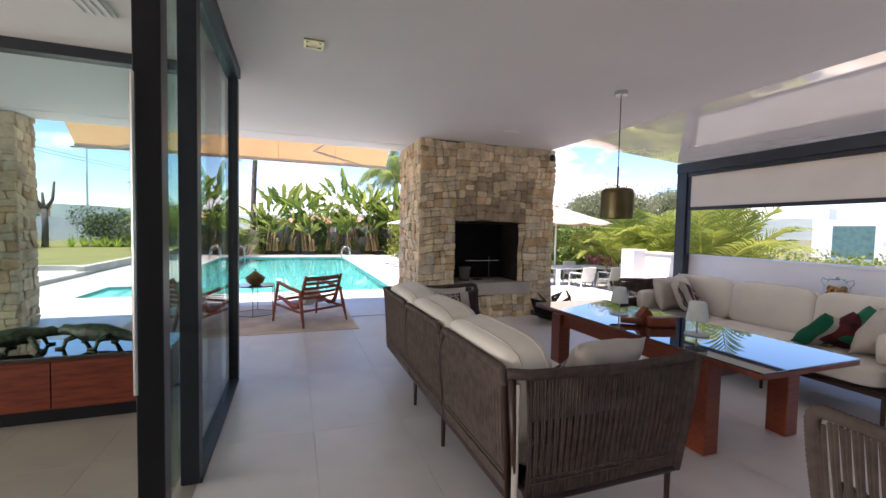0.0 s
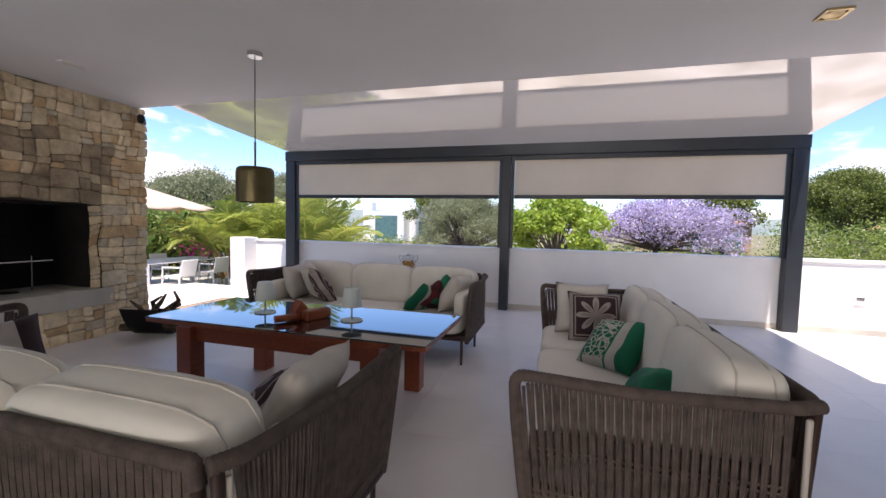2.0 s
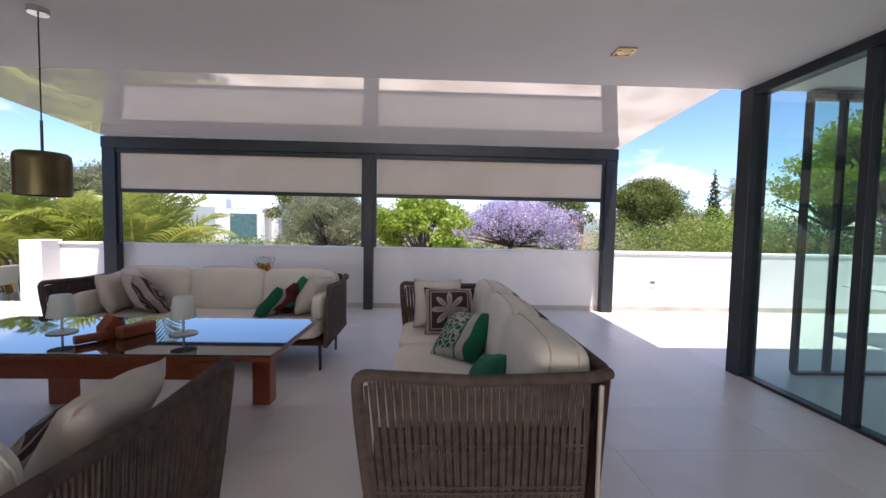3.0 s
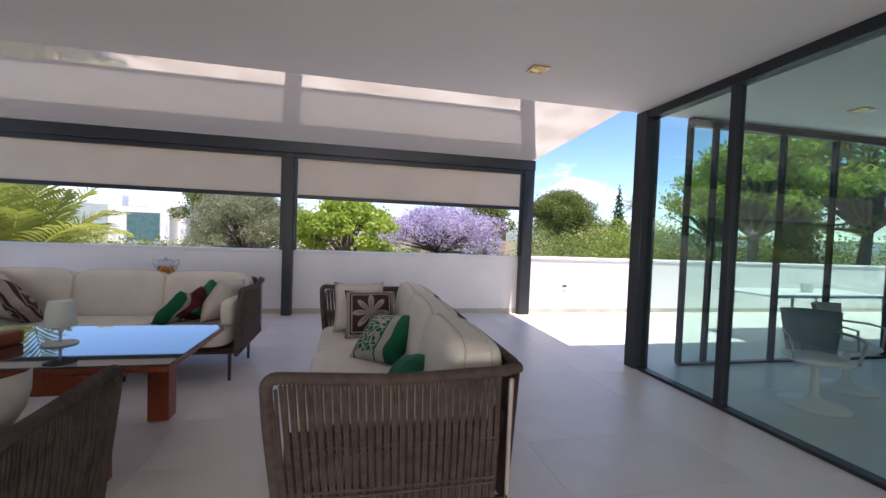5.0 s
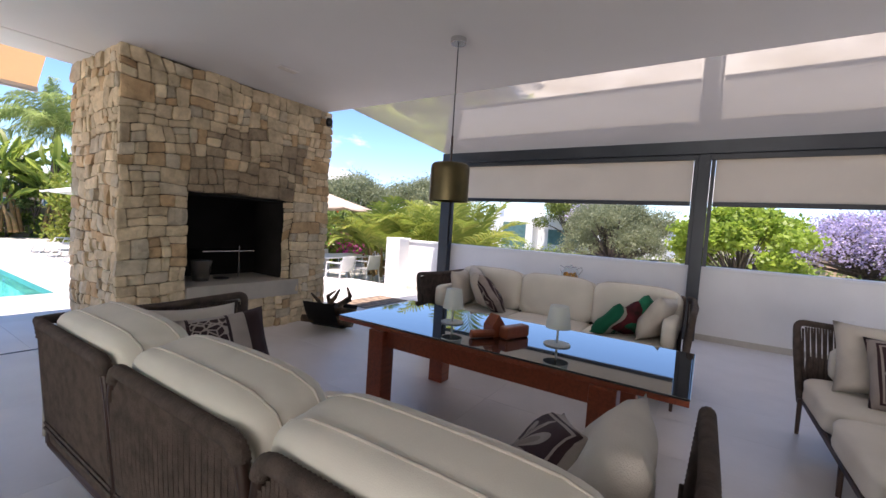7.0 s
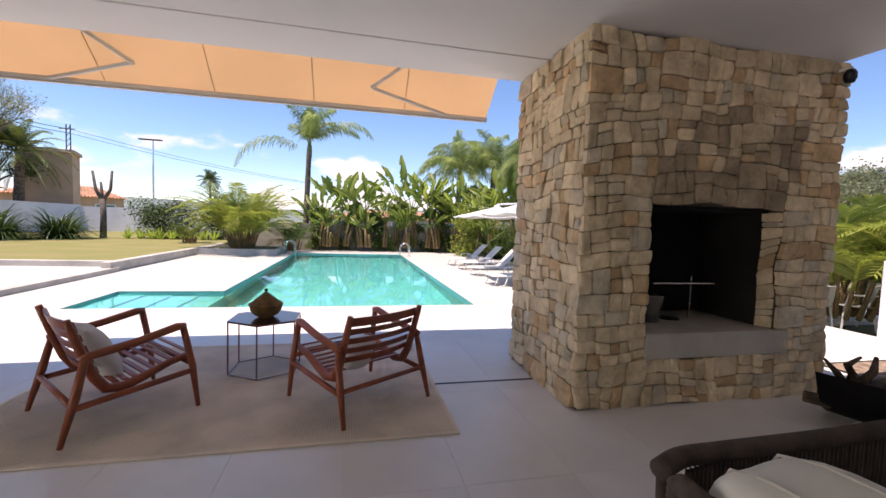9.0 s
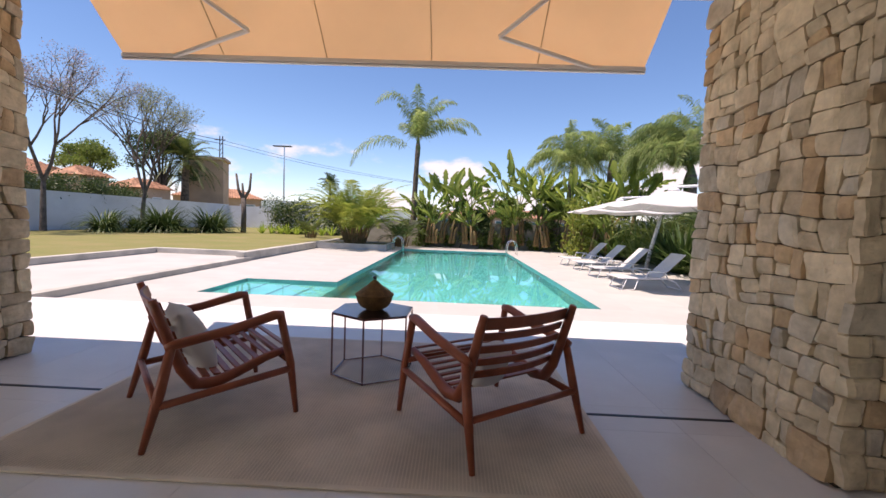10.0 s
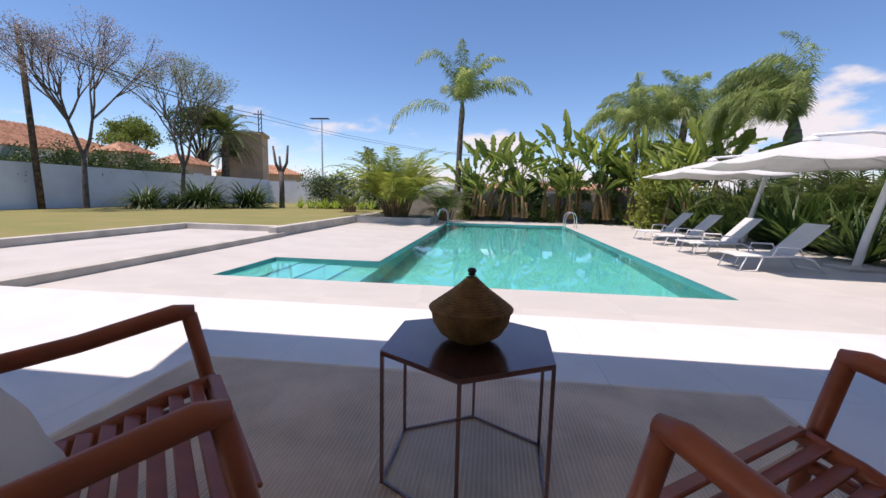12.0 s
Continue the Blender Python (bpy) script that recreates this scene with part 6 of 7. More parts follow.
def paddle_leaf(seed):
    """A banana-like blade folded on its midrib, torn at the edges."""
    rng = random.Random(seed)
    verts, faces = [], []
    n = 16
    for o in (1, -1):
        rows = []
        for j in range(n + 1):
            u = j / n
            w = 0.19 * math.sin(math.pi * min(1, u * 0.93 + 0.05)) ** 0.6
            tear = rng.uniform(0.45, 1.0)
            bend = -0.5 * u ** 2.2
            i = len(verts)
            verts.extend([(0, u * 1.0, bend), (o * w * 0.55, u * 1.0 + 0.02, bend + 0.05 * w / 0.15), (o * w * tear, u * 1.0 + rng.uniform(-0.02, 0.03), bend + rng.uniform(-0.09, 0.05))])
            rows.append(i)
        for k, (a, b) in enumerate(zip(rows, rows[1:])):
            faces.append((a, a + 1, b + 1, b) if o > 0 else (b, b + 1, a + 1, a))
            if rng.random() > 0.22:
                faces.append((a + 1, a + 2, b + 2, b + 1) if o > 0 else (b + 1, b + 2, a + 2, a + 1))
    me = bpy.data.meshes.new("leaf")
    me.from_pydata(verts, [], faces)
    me.materials.append(LEAF_BANANA)
    return me


PADDLES = [paddle_leaf(k) for k in range(4)]


def strelitzia(x, y, height, seed, leaves=9):
    rng = random.Random(seed)
    t = base("bird_of_paradise_plant", pose(x, y, 0.0, 0, 0, rng.uniform(-40, 40)), label="tall green banana-like plant against the garden wall", category="plant", group="banana-like plants")
    trunk_h = height * rng.uniform(0.42, 0.55)
    bm = bmesh.new()
    lean = rng.uniform(-0.11, 0.11) * height
    for k in range(2):
        add_tube(bm, [(k * 0.18, 0, 0), (k * 0.18 + lean * 0.4, 0, trunk_h * 0.5), (k * 0.18 + lean, 0, trunk_h * (1 - 0.3 * k))], 0.08, 8, radii=[0.09, 0.07, 0.055])
    part("stem", bm, M_BROWNSTEM, t, smooth=True)
    for k in range(leaves):
        f = (k + 0.5) / leaves * 2 - 1
        fan = f * 1.05 + rng.uniform(-0.15, 0.15)
        ll = min(1.45, height * rng.uniform(0.20, 0.34))
        st = height * rng.uniform(0.16, 0.30)
        foot = Vector((lean, 0, trunk_h - 0.1))
        d = Vector((math.sin(fan), rng.uniform(-0.25, 0.25), math.cos(fan)))
        d.normalize()
        tip = foot + d * st
        bm = bmesh.new()
        add_tube(bm, [tuple(foot), tuple(foot.lerp(tip, 0.5)), tuple(tip)], 0.02, 5, radii=[0.035, 0.025, 0.016], cap=False)
        s = part("leaf_stalk", bm, LEAF_BANANA, t)
        ob = new("leaf", PADDLES[(seed + k) % 4])
        ob.parent = s
        y_ax = (d + Vector((0, 0, -0.12))).normalized()
        z_ax = Vector((math.sin(fan) * 0.6 + rng.uniform(-0.4, 0.4), rng.choice((-1, -0.6, 0.8)), rng.uniform(0.1, 0.7)))
        z_ax = (z_ax - y_ax * z_ax.dot(y_ax)).normalized()
        x_ax = y_ax.cross(z_ax)
        ob.matrix_basis = Matrix.Translation(tip) @ Matrix((x_ax, y_ax, z_ax)).transposed().to_4x4() @ Matrix.Diagonal((ll * 1.0, ll, ll, 1))
    return t


# behind the pool
for k, (x, y, h) in enumerate(((-1.6, 27.2, 3.6), (-0.9, 27.6, 5.2), (0.5, 27.1, 4.0), (1.9, 27.4, 3.4), (2.6, 27.9, 5.4), (4.4, 27.3, 4.2), (5.1, 27.5, 5.0), (6.9, 25.0, 4.0), (7.8, 25.8, 5.4), (8.4, 24.3, 4.6), (9.3, 26.4, 5.8))):
    strelitzia(x, y, h * 0.9, 100 + k, 7 + k % 4)
for k, (x, y, h) in enumerate(((-2.0, 27.9, 3.0), (-0.3, 27.2, 2.8), (1.1, 27.8, 4.6), (3.2, 27.0, 3.2), (3.7, 27.9, 4.6), (5.9, 27.2, 3.6), (6.3, 26.2, 4.6), (7.3, 24.2, 3.4), (6.5, 24.2, 2.6))):
    strelitzia(x, y, h * 0.9, 150 + k, 8)
palm("palm_tree", -2.6, 29.4, DECK, 6.1, (0.15, 0.1), 9, 3.1, "tall slim palm with feathery windblown fronds behind the pool", LEAF_QUEEN, 5, 0.17, droop=1.5, leaf=0.75, width=0.036, hang=1.1, rise=(0.8, 1.5), wind=(0.08, 0.0), pairs=90, plume=0.9, chosen=((182, 38, 5.0, 2.3, -0.6), (176, 80, 4.6, 3.2, 0.2), (4, 50, 4.4, 1.9, 0.1), (95, 60, 3.2, 1.6, 0.1), (-80, 55, 3.2, 1.8, 0.1), (20, 74, 3.8, 2.0, 0.2)))
palm("palm_tree", 6.9, 30.0, DECK, 5.0, (0.1, 0.0), 20, 3.5, "feathery palm behind the banana-like plants", LEAF_QUEEN, 6, 0.2, droop=2.2, leaf=0.85, width=0.038, hang=1.2, rise=(0.3, 1.5), wind=(-0.2, 0.0), pairs=90, plume=0.9)
palm("palm_tree", 9.1, 29.6, DECK, 5.3, (0.1, 0.0), 20, 3.4, "feathery palm behind the banana-like plants", LEAF_QUEEN, 7, 0.2, droop=2.1, leaf=0.85, width=0.038, hang=1.2, rise=(0.3, 1.5), wind=(-0.1, 0.0), pairs=90, plume=0.9)
palm("palm_tree", 10.7, 23.6, DECK, 4.0, (-0.1, 0.0), 60, 4.1, "thick palm with dense fronds bent by the wind", LEAF_QUEEN, 8, 0.32, droop=3.2, leaf=0.8, width=0.032, hang=1.2, rise=(1.12, 1.62), wind=(-0.48, 0.1), pairs=90, plume=0.7)
palm_clump(-5.0, 24.8, -0.05, 100, 0.9, 2.7, "dense yellowish palm clump in a kerbed bed", LEAF_GOLD, 9, spread=0.5, leaf=0.55, width=0.055, droop=1.5, lift=0.7)
palm_clump(-3.0, 26.9, DECK, 26, 0.6, 1.5, "low green palm shrub by the garden wall", LEAF_PALM, 10, spread=0.4, leaf=0.4)
palm_clump(-8.2, 27.5, 0.0, 18, 0.4, 1.2, "low green palm shrub on the lawn edge", LEAF_PALM, 19, spread=0.3, leaf=0.34)
for k, (x, y, h, s) in enumerate(((4.9, 28.0, 3.9, 1.2), (7.1, 27.3, 4.2, 1.4), (1.4, 28.0, 2.3, 0.9), (9.8, 27.6, 3.8, 1.6))):
    clump_tree("shrub", x, y, DECK, h, s, "dense dark green shrub behind the pool", LEAF_DARK, 200 + k, 12, 5000, 0.13, 0.05, 0.2, 0.85, "shrub")

for k, (x, y, h) in enumerate(((-1.2, 26.7, 2.2), (0.9, 26.6, 2.4), (3.0, 27.3, 2.6), (4.8, 26.8, 2.4), (6.2, 25.4, 2.3), (7.0, 23.6, 1.9))):
    strelitzia(x, y, h, 180 + k, 8)
for k, (x, y, h, w_) in enumerate(((0.3, 27.9, 3.0, 0.9), (3.0, 28.0, 3.2, 1.0), (5.7, 27.9, 3.4, 1.0), (-1.7, 28.0, 2.6, 0.8))):
    clump_tree("shrub", x, y, DECK, h, w_, "loose bright green shrub between the banana-like plants", LEAF_HEDGE, 220 + k, 16, 3500, 0.15, 0.05, 0.2, 0.85, "shrub")

# thick strap-leaved planting beside the loungers
first = strap_bush("strap_leaf_shrub", pose(7.6, 16.2, DECK), 60, 1.7, 0.10, "dense dark green strap-leaved shrub beside the deck", LEAF_STRAP, 31, (0.45, 1.4), 1.2)
rng = random.Random(77)
for k in range(64):
    x = 7.3 + rng.random() * 5.0
    y = 13.6 + rng.random() * 10.8
    if x < 7.9 and y < 15.6:
        continue
    c = copy_thing(first, pose(x, y, DECK, 0, 0, rng.uniform(0, 360)))
    s = rng.uniform(0.9, 1.25) * (1 + 0.08 * (x - 7.0))
    c.scale = (s, s, s)
for k, (x, y) in enumerate(((10.3, 18.0), (11.2, 20.8), (12.0, 16.0), (9.4, 19.4), (10.6, 15.2), (9.0, 22.4))):
    palm_clump(x, y, DECK, 34, 1.0, 2.1, "arching green palm shrub behind the loungers", LEAF_PALM, 40 + k, spread=0.3, leaf=0.45, width=0.05)

# strap-leaved plant in a shallow terracotta bowl on the deck
bowl = base("potted_plant", pose(5.95, 12.75, DECK), label="green strap-leaved plant in a shallow terracotta bowl", category="plant")
M_CLAY = mat("terracotta_clay", (0.36, 0.17, 0.10), 0.85, spread=0.2, scale=6, bump=0.3, bump_scale=50, fine=0.1)
part("pot", lathe([(0, 0), (0.20, 0), (0.30, 0.12), (0.35, 0.22), (0.36, 0.25), (0.33, 0.25), (0.30, 0.20), (0, 0.20)], 32), M_CLAY, bowl, smooth=True)
rng = random.Random(405)
for k in range(26):
    yaw, tilt, ll = k * 2.39996, rng.uniform(0.5, 1.4), rng.uniform(0.5, 0.85)
    d = Vector((math.cos(yaw) * math.cos(tilt), math.sin(yaw) * math.cos(tilt), math.sin(tilt)))
    side = Vector((-math.sin(yaw), math.cos(yaw), 0))
    p = Vector((math.cos(yaw), math.sin(yaw), 0)) * 0.12 * rng.random() + Vector((0, 0, 0.19))
    verts = []
    for w_ in (0.018, 0.030, 0.026, 0.016, 0.002):
        verts.extend([tuple(p - side * w_), tuple(p + side * w_)])
        p = p + d * ll / 4
        d = (d + Vector((0, 0, -0.22))).normalized()
    mesh_part("leaf", verts, [(2 * q, 2 * q + 1, 2 * q + 3, 2 * q + 2) for q in range(4)], LEAF_STRAP, bowl)

# left garden: bushes on the lawn edge, thin trees, pruned trunk
b1 = strap_bush("agave_bush", pose(-18.2, 25.3, 0.0), 460, 1.75, 0.065, "rounded dark green strap-leaved bush on the lawn", LEAF_AGAVE, 51, (0.1, 1.4), 3.9, 0.5)
for x, y, s in ((-16.7, 27.4, 1.3), (-14.9, 29.1, 1.25), (-16.0, 27.0, 0.8), (-17.3, 26.4, 0.75)):
    copy_thing(b1, pose(x, y, 0.0, 0, 0, s * 200)).scale = (s, s, s)
for k in range(9):
    x = -12.4 + k * 0.55
    c = strap_bush("grass_tuft", pose(x, 30.4 + 0.15 * (k % 3), 0.0), 30, 0.8, 0.06, "bright green grassy tuft at the hedge foot", LEAF_BRIGHT, 60 + k, (0.7, 1.45), 0.8)
bare_tree(-19.9, 23.7, 0.0, 9.7, 0.44, 71, "thin half-bare tree with lilac tips on the lawn", LEAF_LILACLEAF, 11000)
bare_tree(-18.6, 28.4, 0.0, 9.0, 0.5, 72, "thin half-bare spreading tree before the white wall", LEAF_OLIVE, 9000)
pt_ = base("pruned_tree", pose(-13.6, 30.4, 0.0), label="pruned bare tree trunk with short stub branches", category="tree")
part("trunk", tube([(0, 0, 0), (0.03, 0, 1.2), (0, 0, 2.2)], 0.12, 9, radii=[0.17, 0.15, 0.15]), M_GREYBARK, pt_, smooth=True)
for dx, dz in ((-0.6, 1.7), (0.6, 1.75), (-0.1, 1.1)):
    part("branch", tube([(0, 0, 2.05), (dx * 0.6, 0.05, 2.05 + dz * 0.4), (dx * 0.8, 0.0, 2.05 + dz)], 0.07, 7, radii=[0.11, 0.085, 0.06]), M_GREYBARK, pt_, smooth=True)
clump_tree("tree", -24.5, 38.0, 0, 7.8, 2.9, "dense dark green tree beyond the white wall", LEAF_DARK, 81, 18, 9000, 0.18, 0.2)
clump_tree("tree", -29.0, 36.0, 0, 6.4, 2.7, "bright green tree beyond the white wall", LEAF_HEDGE, 82, 16, 7000, 0.18, 0.2)
palm("date_palm", -22.6, 38.0, 0, 5.4, (0.2, 0), 40, 3.2, "grey-green date palm beyond the white wall", LEAF_PALM, 83, 0.3, droop=1.5, leaf=0.5, width=0.05, hang=0.4, rise=(-0.5, 1.3), pairs=44)
palm("fan_palm", -21.5, 74, 0, 7.0, (0, 0), 30, 1.9, "small dark palm far beyond the garden", LEAF_DARK, 84, 0.2, droop=0.9, leaf=0.7, width=0.1, rise=(-0.6, 1.4), pairs=14)


def hedge(x0, x1, y0, y1, z0, z1, label, leaf_material, seed, count, size=0.11, flowers=None):
    t = base("hedge", label=label, category="hedge", kind="stuff")
    g = np.random.default_rng(seed)
    n = max(6, int((x1 - x0) * (y1 - y0) * 3 + (x1 - x0 + y1 - y0) * 2))
    cs = np.stack([g.uniform(x0, x1, n), g.uniform(y0, y1, n), g.uniform(z0 + 0.2, z1 - 0.2, n)], 1)
    r = (z1 - z0) * 0.32
    v, f = leaf_cloud(cs.tolist(), [(r, r, r)] * n, count, size, seed)
    mesh_part("leaves", v, f, leaf_material, t)["kind"] = "stuff"
    if flowers:
        v, f = leaf_cloud(cs.tolist(), [(r * 1.1, r * 1.1, r * 1.1)] * n, flowers[1], size * 1.2, seed + 1, shell=0.9)
        mesh_part("blossom", v, f, flowers[0], t)["kind"] = "stuff"
    return t


hedge(-13.0, -7.4, 31.2, 32.2, -0.1, 2.1, "flowering hedge at the end of the lawn", LEAF_DARK, 91, 12000, 0.12, (LEAF_OLIVE, 900))
hedge(-22.0, -20.95, 12.0, 31.5, 1.3, 2.95, "clipped dark hedge behind the white wall", LEAF_DARK, 92, 22000, 0.12)

hedge(-2.2, 8.6, 27.7, 28.25, DECK, 0.9, "mixed green shrubs along the garden wall", LEAF_HEDGE, 97, 4500, 0.16)
hedge(6.0, 8.6, 24.6, 26.8, DECK, 2.2, "mixed yellow-green shrubs at the pool corner", LEAF_GOLD, 98, 5000, 0.18)

# east of the low wall
for k, (x, y, n, l) in enumerate(((8.9, 9.4, 24, 1.5), (9.5, 7.4, 28, 2.0), (9.5, 8.4, 24, 1.8), (10.6, 11.0, 24, 1.65), (10.3, 9.6, 18, 1.65))):
    palm_clump(x, y, -0.05, n, 0.75, l, "yellow-green areca palm clump behind the low wall", LEAF_GOLD, 300 + k, spread=0.45, leaf=0.62, width=0.05, droop=1.35, lift=0.75)
hedge(9.0, 16.5, 12.8, 16.0, DECK, 1.7, "mixed green shrubs with flowers behind the dining set", LEAF_HEDGE, 93, 16000, 0.13, (LEAF_ORANGE, 60))
hedge(10.2, 12.6, 12.4, 13.2, 0.2, 1.25, "magenta bougainvillea in bloom", LEAF_HEDGE, 94, 900, 0.11, (LEAF_MAGENTA, 700))
clump_tree("olive_tree", 16.0, 18.0, -0.05, 3.7, 2.6, "grey-green olive tree beyond the terrace", LEAF_OLIVE, 311, 26, 26000, 0.10, 0.16)
clump_tree("olive_tree", 20.5, 16.5, -0.05, 4.0, 2.6, "grey-green olive tree beyond the terrace", LEAF_OLIVE, 312, 24, 24000, 0.11, 0.16)
clump_tree("olive_tree", 15.5, 4.6, -0.3, 3.0, 2.3, "grey-green olive tree behind the low wall", LEAF_OLIVE, 313, 70, 70000, 0.058, 0.14, 0.25, 0.8, puff=(0.09, 0.26))
clump_tree("leafy_tree", 13.0, 1.25, -0.3, 2.95, 1.8, "bright green leafy tree behind the low wall", LEAF_BRIGHT, 314, 60, 17000, 0.125, 0.05, 0.2, 0.95, puff=(0.09, 0.25))
clump_tree("jacaranda_tree", 25.0, -4.0, -0.3, 3.45, 5.0, "jacaranda tree full of lilac blossom", LEAF_LILACLEAF, 315, 110, 7000, 0.13, 0.16, 0.2, 0.9, extra=(LEAF_LILAC, 19000), puff=(0.06, 0.17))
clump_tree("jacaranda_tree", 30.0, 8.6, -0.5, 4.2, 2.2, "small lilac jacaranda beside the white house", LEAF_OLIVE, 316, 14, 2500, 0.2, 0.1, extra=(LEAF_LILAC, 2500))
clump_tree("pine_tree", 36.0, -18.6, -0.5, 7.0, 4.3, "round-topped dark green stone pine", LEAF_PINE, 317, 80, 60000, 0.14, 0.3, 0.25, 0.95, flat=0.3, puff=(0.12, 0.28))
clump_tree("tree", 42.0, 14.0, -0.5, 5.4, 3.4, "green tree above the white house", LEAF_PINE, 318, 16, 6000, 0.25, 0.2)
clump_tree("tree", 28.0, 22.0, -0.5, 4.2, 2.6, "pale green tree beside the white house", LEAF_HEDGE, 319, 18, 12000, 0.13, 0.16)
clump_tree("tree", 38.0, -11.5, -0.5, 5.0, 3.0, "dark conifer behind the jacaranda", LEAF_PINE, 320, 16, 5000, 0.25, 0.2)


def cypress(x, y, z, h, r, seed):
    t = base("cypress_tree", pose(x, y, z), label="narrow dark green cypress", category="tree")
    cs = [(0, 0, h * (0.08 + 0.9 * k / 15)) for k in range(16)]
    rs = [(r * (1 - (k / 15) ** 1.6) + 0.12, r * (1 - (k / 15) ** 1.6) + 0.12, h / 14) for k in range(16)]
    part("trunk", tube([(0, 0, 0), (0, 0, h * 0.5)], 0.1, 7), M_GREYBARK, t)
    v, f = leaf_cloud(cs, rs, 4500, 0.2, seed)
    mesh_part("crown", v, f, LEAF_DARK, t)


cypress(31.5, -21.3, -0.5, 6.6, 0.75, 321)
cypress(37.0, -27.5, -0.5, 6.0, 0.7, 322)
cypress(12.2, -15.2, -0.5, 6.4, 0.6, 323)
palm("fan_palm", 36.0, -26.3, -0.5, 5.4, (0, 0), 28, 1.7, "grey-green fan palm in the distance", LEAF_OLIVE, 324, 0.2, droop=1.0, leaf=0.6, rise=(-0.5, 1.4), pairs=14)
hedge(14.0, 30.0, -24.0, -10.5, -0.6, 1.9, "mixed green shrubs beyond the side terrace", LEAF_HEDGE, 95, 34000, 0.14)
hedge(20.0, 26.0, -19.0, -15.0, 0.2, 2.7, "taller bright shrubs beyond the side terrace", LEAF_BRIGHT, 99, 9000, 0.13)
hedge(20.0, 40.0, -11.0, 24.0, -1.2, 0.4, "low green scrub below the terrace wall", LEAF_HEDGE, 96, 9000, 0.22)
for k, (x, y, h, s) in enumerate(((12.4, -13.6, 6.5, 2.5), (13.5, -16.2, 7.2, 3.0), (11.5, -17.5, 7.4, 3.2), (9.0, -20.5, 7.6, 3.4), (18.5, -18.0, 6.2, 3.0))):
    clump_tree("leafy_tree", x, y, -0.5, h, s, "bright green leafy tree beyond the side terrace", LEAF_BRIGHT, 330 + k, 50, 15000, 0.14, 0.2, 0.35, 0.68, puff=(0.09, 0.26))

# ---- walls, houses and street things beyond the garden ----
bw = structure("garden_wall", box(-6.5, 18.0, 28.4, 28.65, DECK - 0.05, 1.2), M_BACKWALL, "weathered beige garden wall behind the pool", "wall")
structure("boundary_wall", box(-20.75, -20.5, 8.0, 41.0, -0.1, 2.0), M_WHITEWALL, "tall white-painted boundary wall along the lawn", "wall")
structure("boundary_wall_end", box(-20.5, -6.5, 40.8, 41.0, -0.1, 1.9), M_WHITEWALL, "white boundary wall at the end of the lawn", "wall")
structure("planter_kerb", slabs(-6.5, -3.2, 23.5, 26.2, DECK - 0.05, 0.0, [(-6.35, -3.35, 23.65, 26.05)]), M_KERB, "concrete kerb round the palm bed", "kerb")
structure("planter_soil", box(-6.35, -3.35, 23.65, 26.05, DECK - 0.05, -0.05), M_GROUND, "dark soil in the palm bed", "soil")
M_PEACH = mat("peach_render", (0.55, 0.38, 0.26), 0.9, spread=0.1, scale=0.7, bump=0.2)
M_TERRACOTTA = mat("terracotta_tiles", (0.45, 0.24, 0.15), 0.9, spread=0.25, scale=3, bump=0.8, bump_scale=12, fine=0.2)
M_HOUSEGLASS = mat("bluish_window_glass", (0.10, 0.20, 0.20), 0.08, spread=0.1)


def villa(m, w, d, h, roof, label, wall_mat, windows=3, arches=False, roof_mat=None):
    v = base("house", m, label=label, category="house", kind="")
    part("wall", box(-w / 2, w / 2, -d / 2, d / 2, 0, h), wall_mat, v)
    bm = bmesh.new()
    if roof:
        a = [bm.verts.new(p) for p in ((-w / 2 - 0.3, -d / 2 - 0.3, h), (w / 2 + 0.3, -d / 2 - 0.3, h), (w / 2 + 0.3, d / 2 + 0.3, h), (-w / 2 - 0.3, d / 2 + 0.3, h))]
        b = [bm.verts.new((-w / 4, 0, h + roof)), bm.verts.new((w / 4, 0, h + roof))]
        for q in ((a[0], a[1], b[1], b[0]), (a[2], a[3], b[0], b[1]), (a[1], a[2], b[1]), (a[3], a[0], b[0]), (a[3], a[2], a[1], a[0])):
            bm.faces.new(q)
        ridges = bmesh.new()
        k = -w / 2
        while k < w / 2:
            f = max(0.0, min(1.0, (abs(k) - w / 4) / (w / 4 + 0.3)))
            top = Vector((max(-w / 4, min(w / 4, k)), 0, h + roof))
            add_tube(ridges, [(k, -d / 2 - 0.3, h + 0.03), tuple(Vector((k, -d / 2 - 0.3, h)).lerp(Vector((k, 0, h + roof)), 1 - f) + Vector((0, 0, 0.03)))], 0.06, 5, cap=False)
            k += 0.28
    else:
        add_box(bm, -w / 2 - 0.15, w / 2 + 0.15, -d / 2 - 0.15, d / 2 + 0.15, h, h + 0.25)
    roof_ob = part("roof", bm, (roof_mat or M_TERRACOTTA), v)
    if roof:
        part("roof_tiling", ridges, M_TERRACOTTA, roof_ob)["kind"] = "stuff"
    for k in range(windows):
        x = -w / 2 + w * (k + 0.5) / windows
        hw = min(w * 0.16, w / windows * 0.28)
        wn = part("window", box(x - hw, x + hw, -d / 2 - 0.06, -d / 2 - 0.005, h * 0.30, h * 0.78), M_WHITEMETAL, v)
        part("pane", box(x - hw * 0.87, x + hw * 0.87, -d / 2 - 0.075, -d / 2 - 0.062, h * 0.33, h * 0.75), M_HOUSEGLASS, wn)
        if arches:
            part("arch", lathe([(0, 0), (hw * 0.87, 0), (hw * 0.87, 0.02), (0, 0.02)], 20), M_HOUSEGLASS, wn).matrix_basis = pose(x, -d / 2 - 0.068, h * 0.75, 90, 0, 0)
    return v


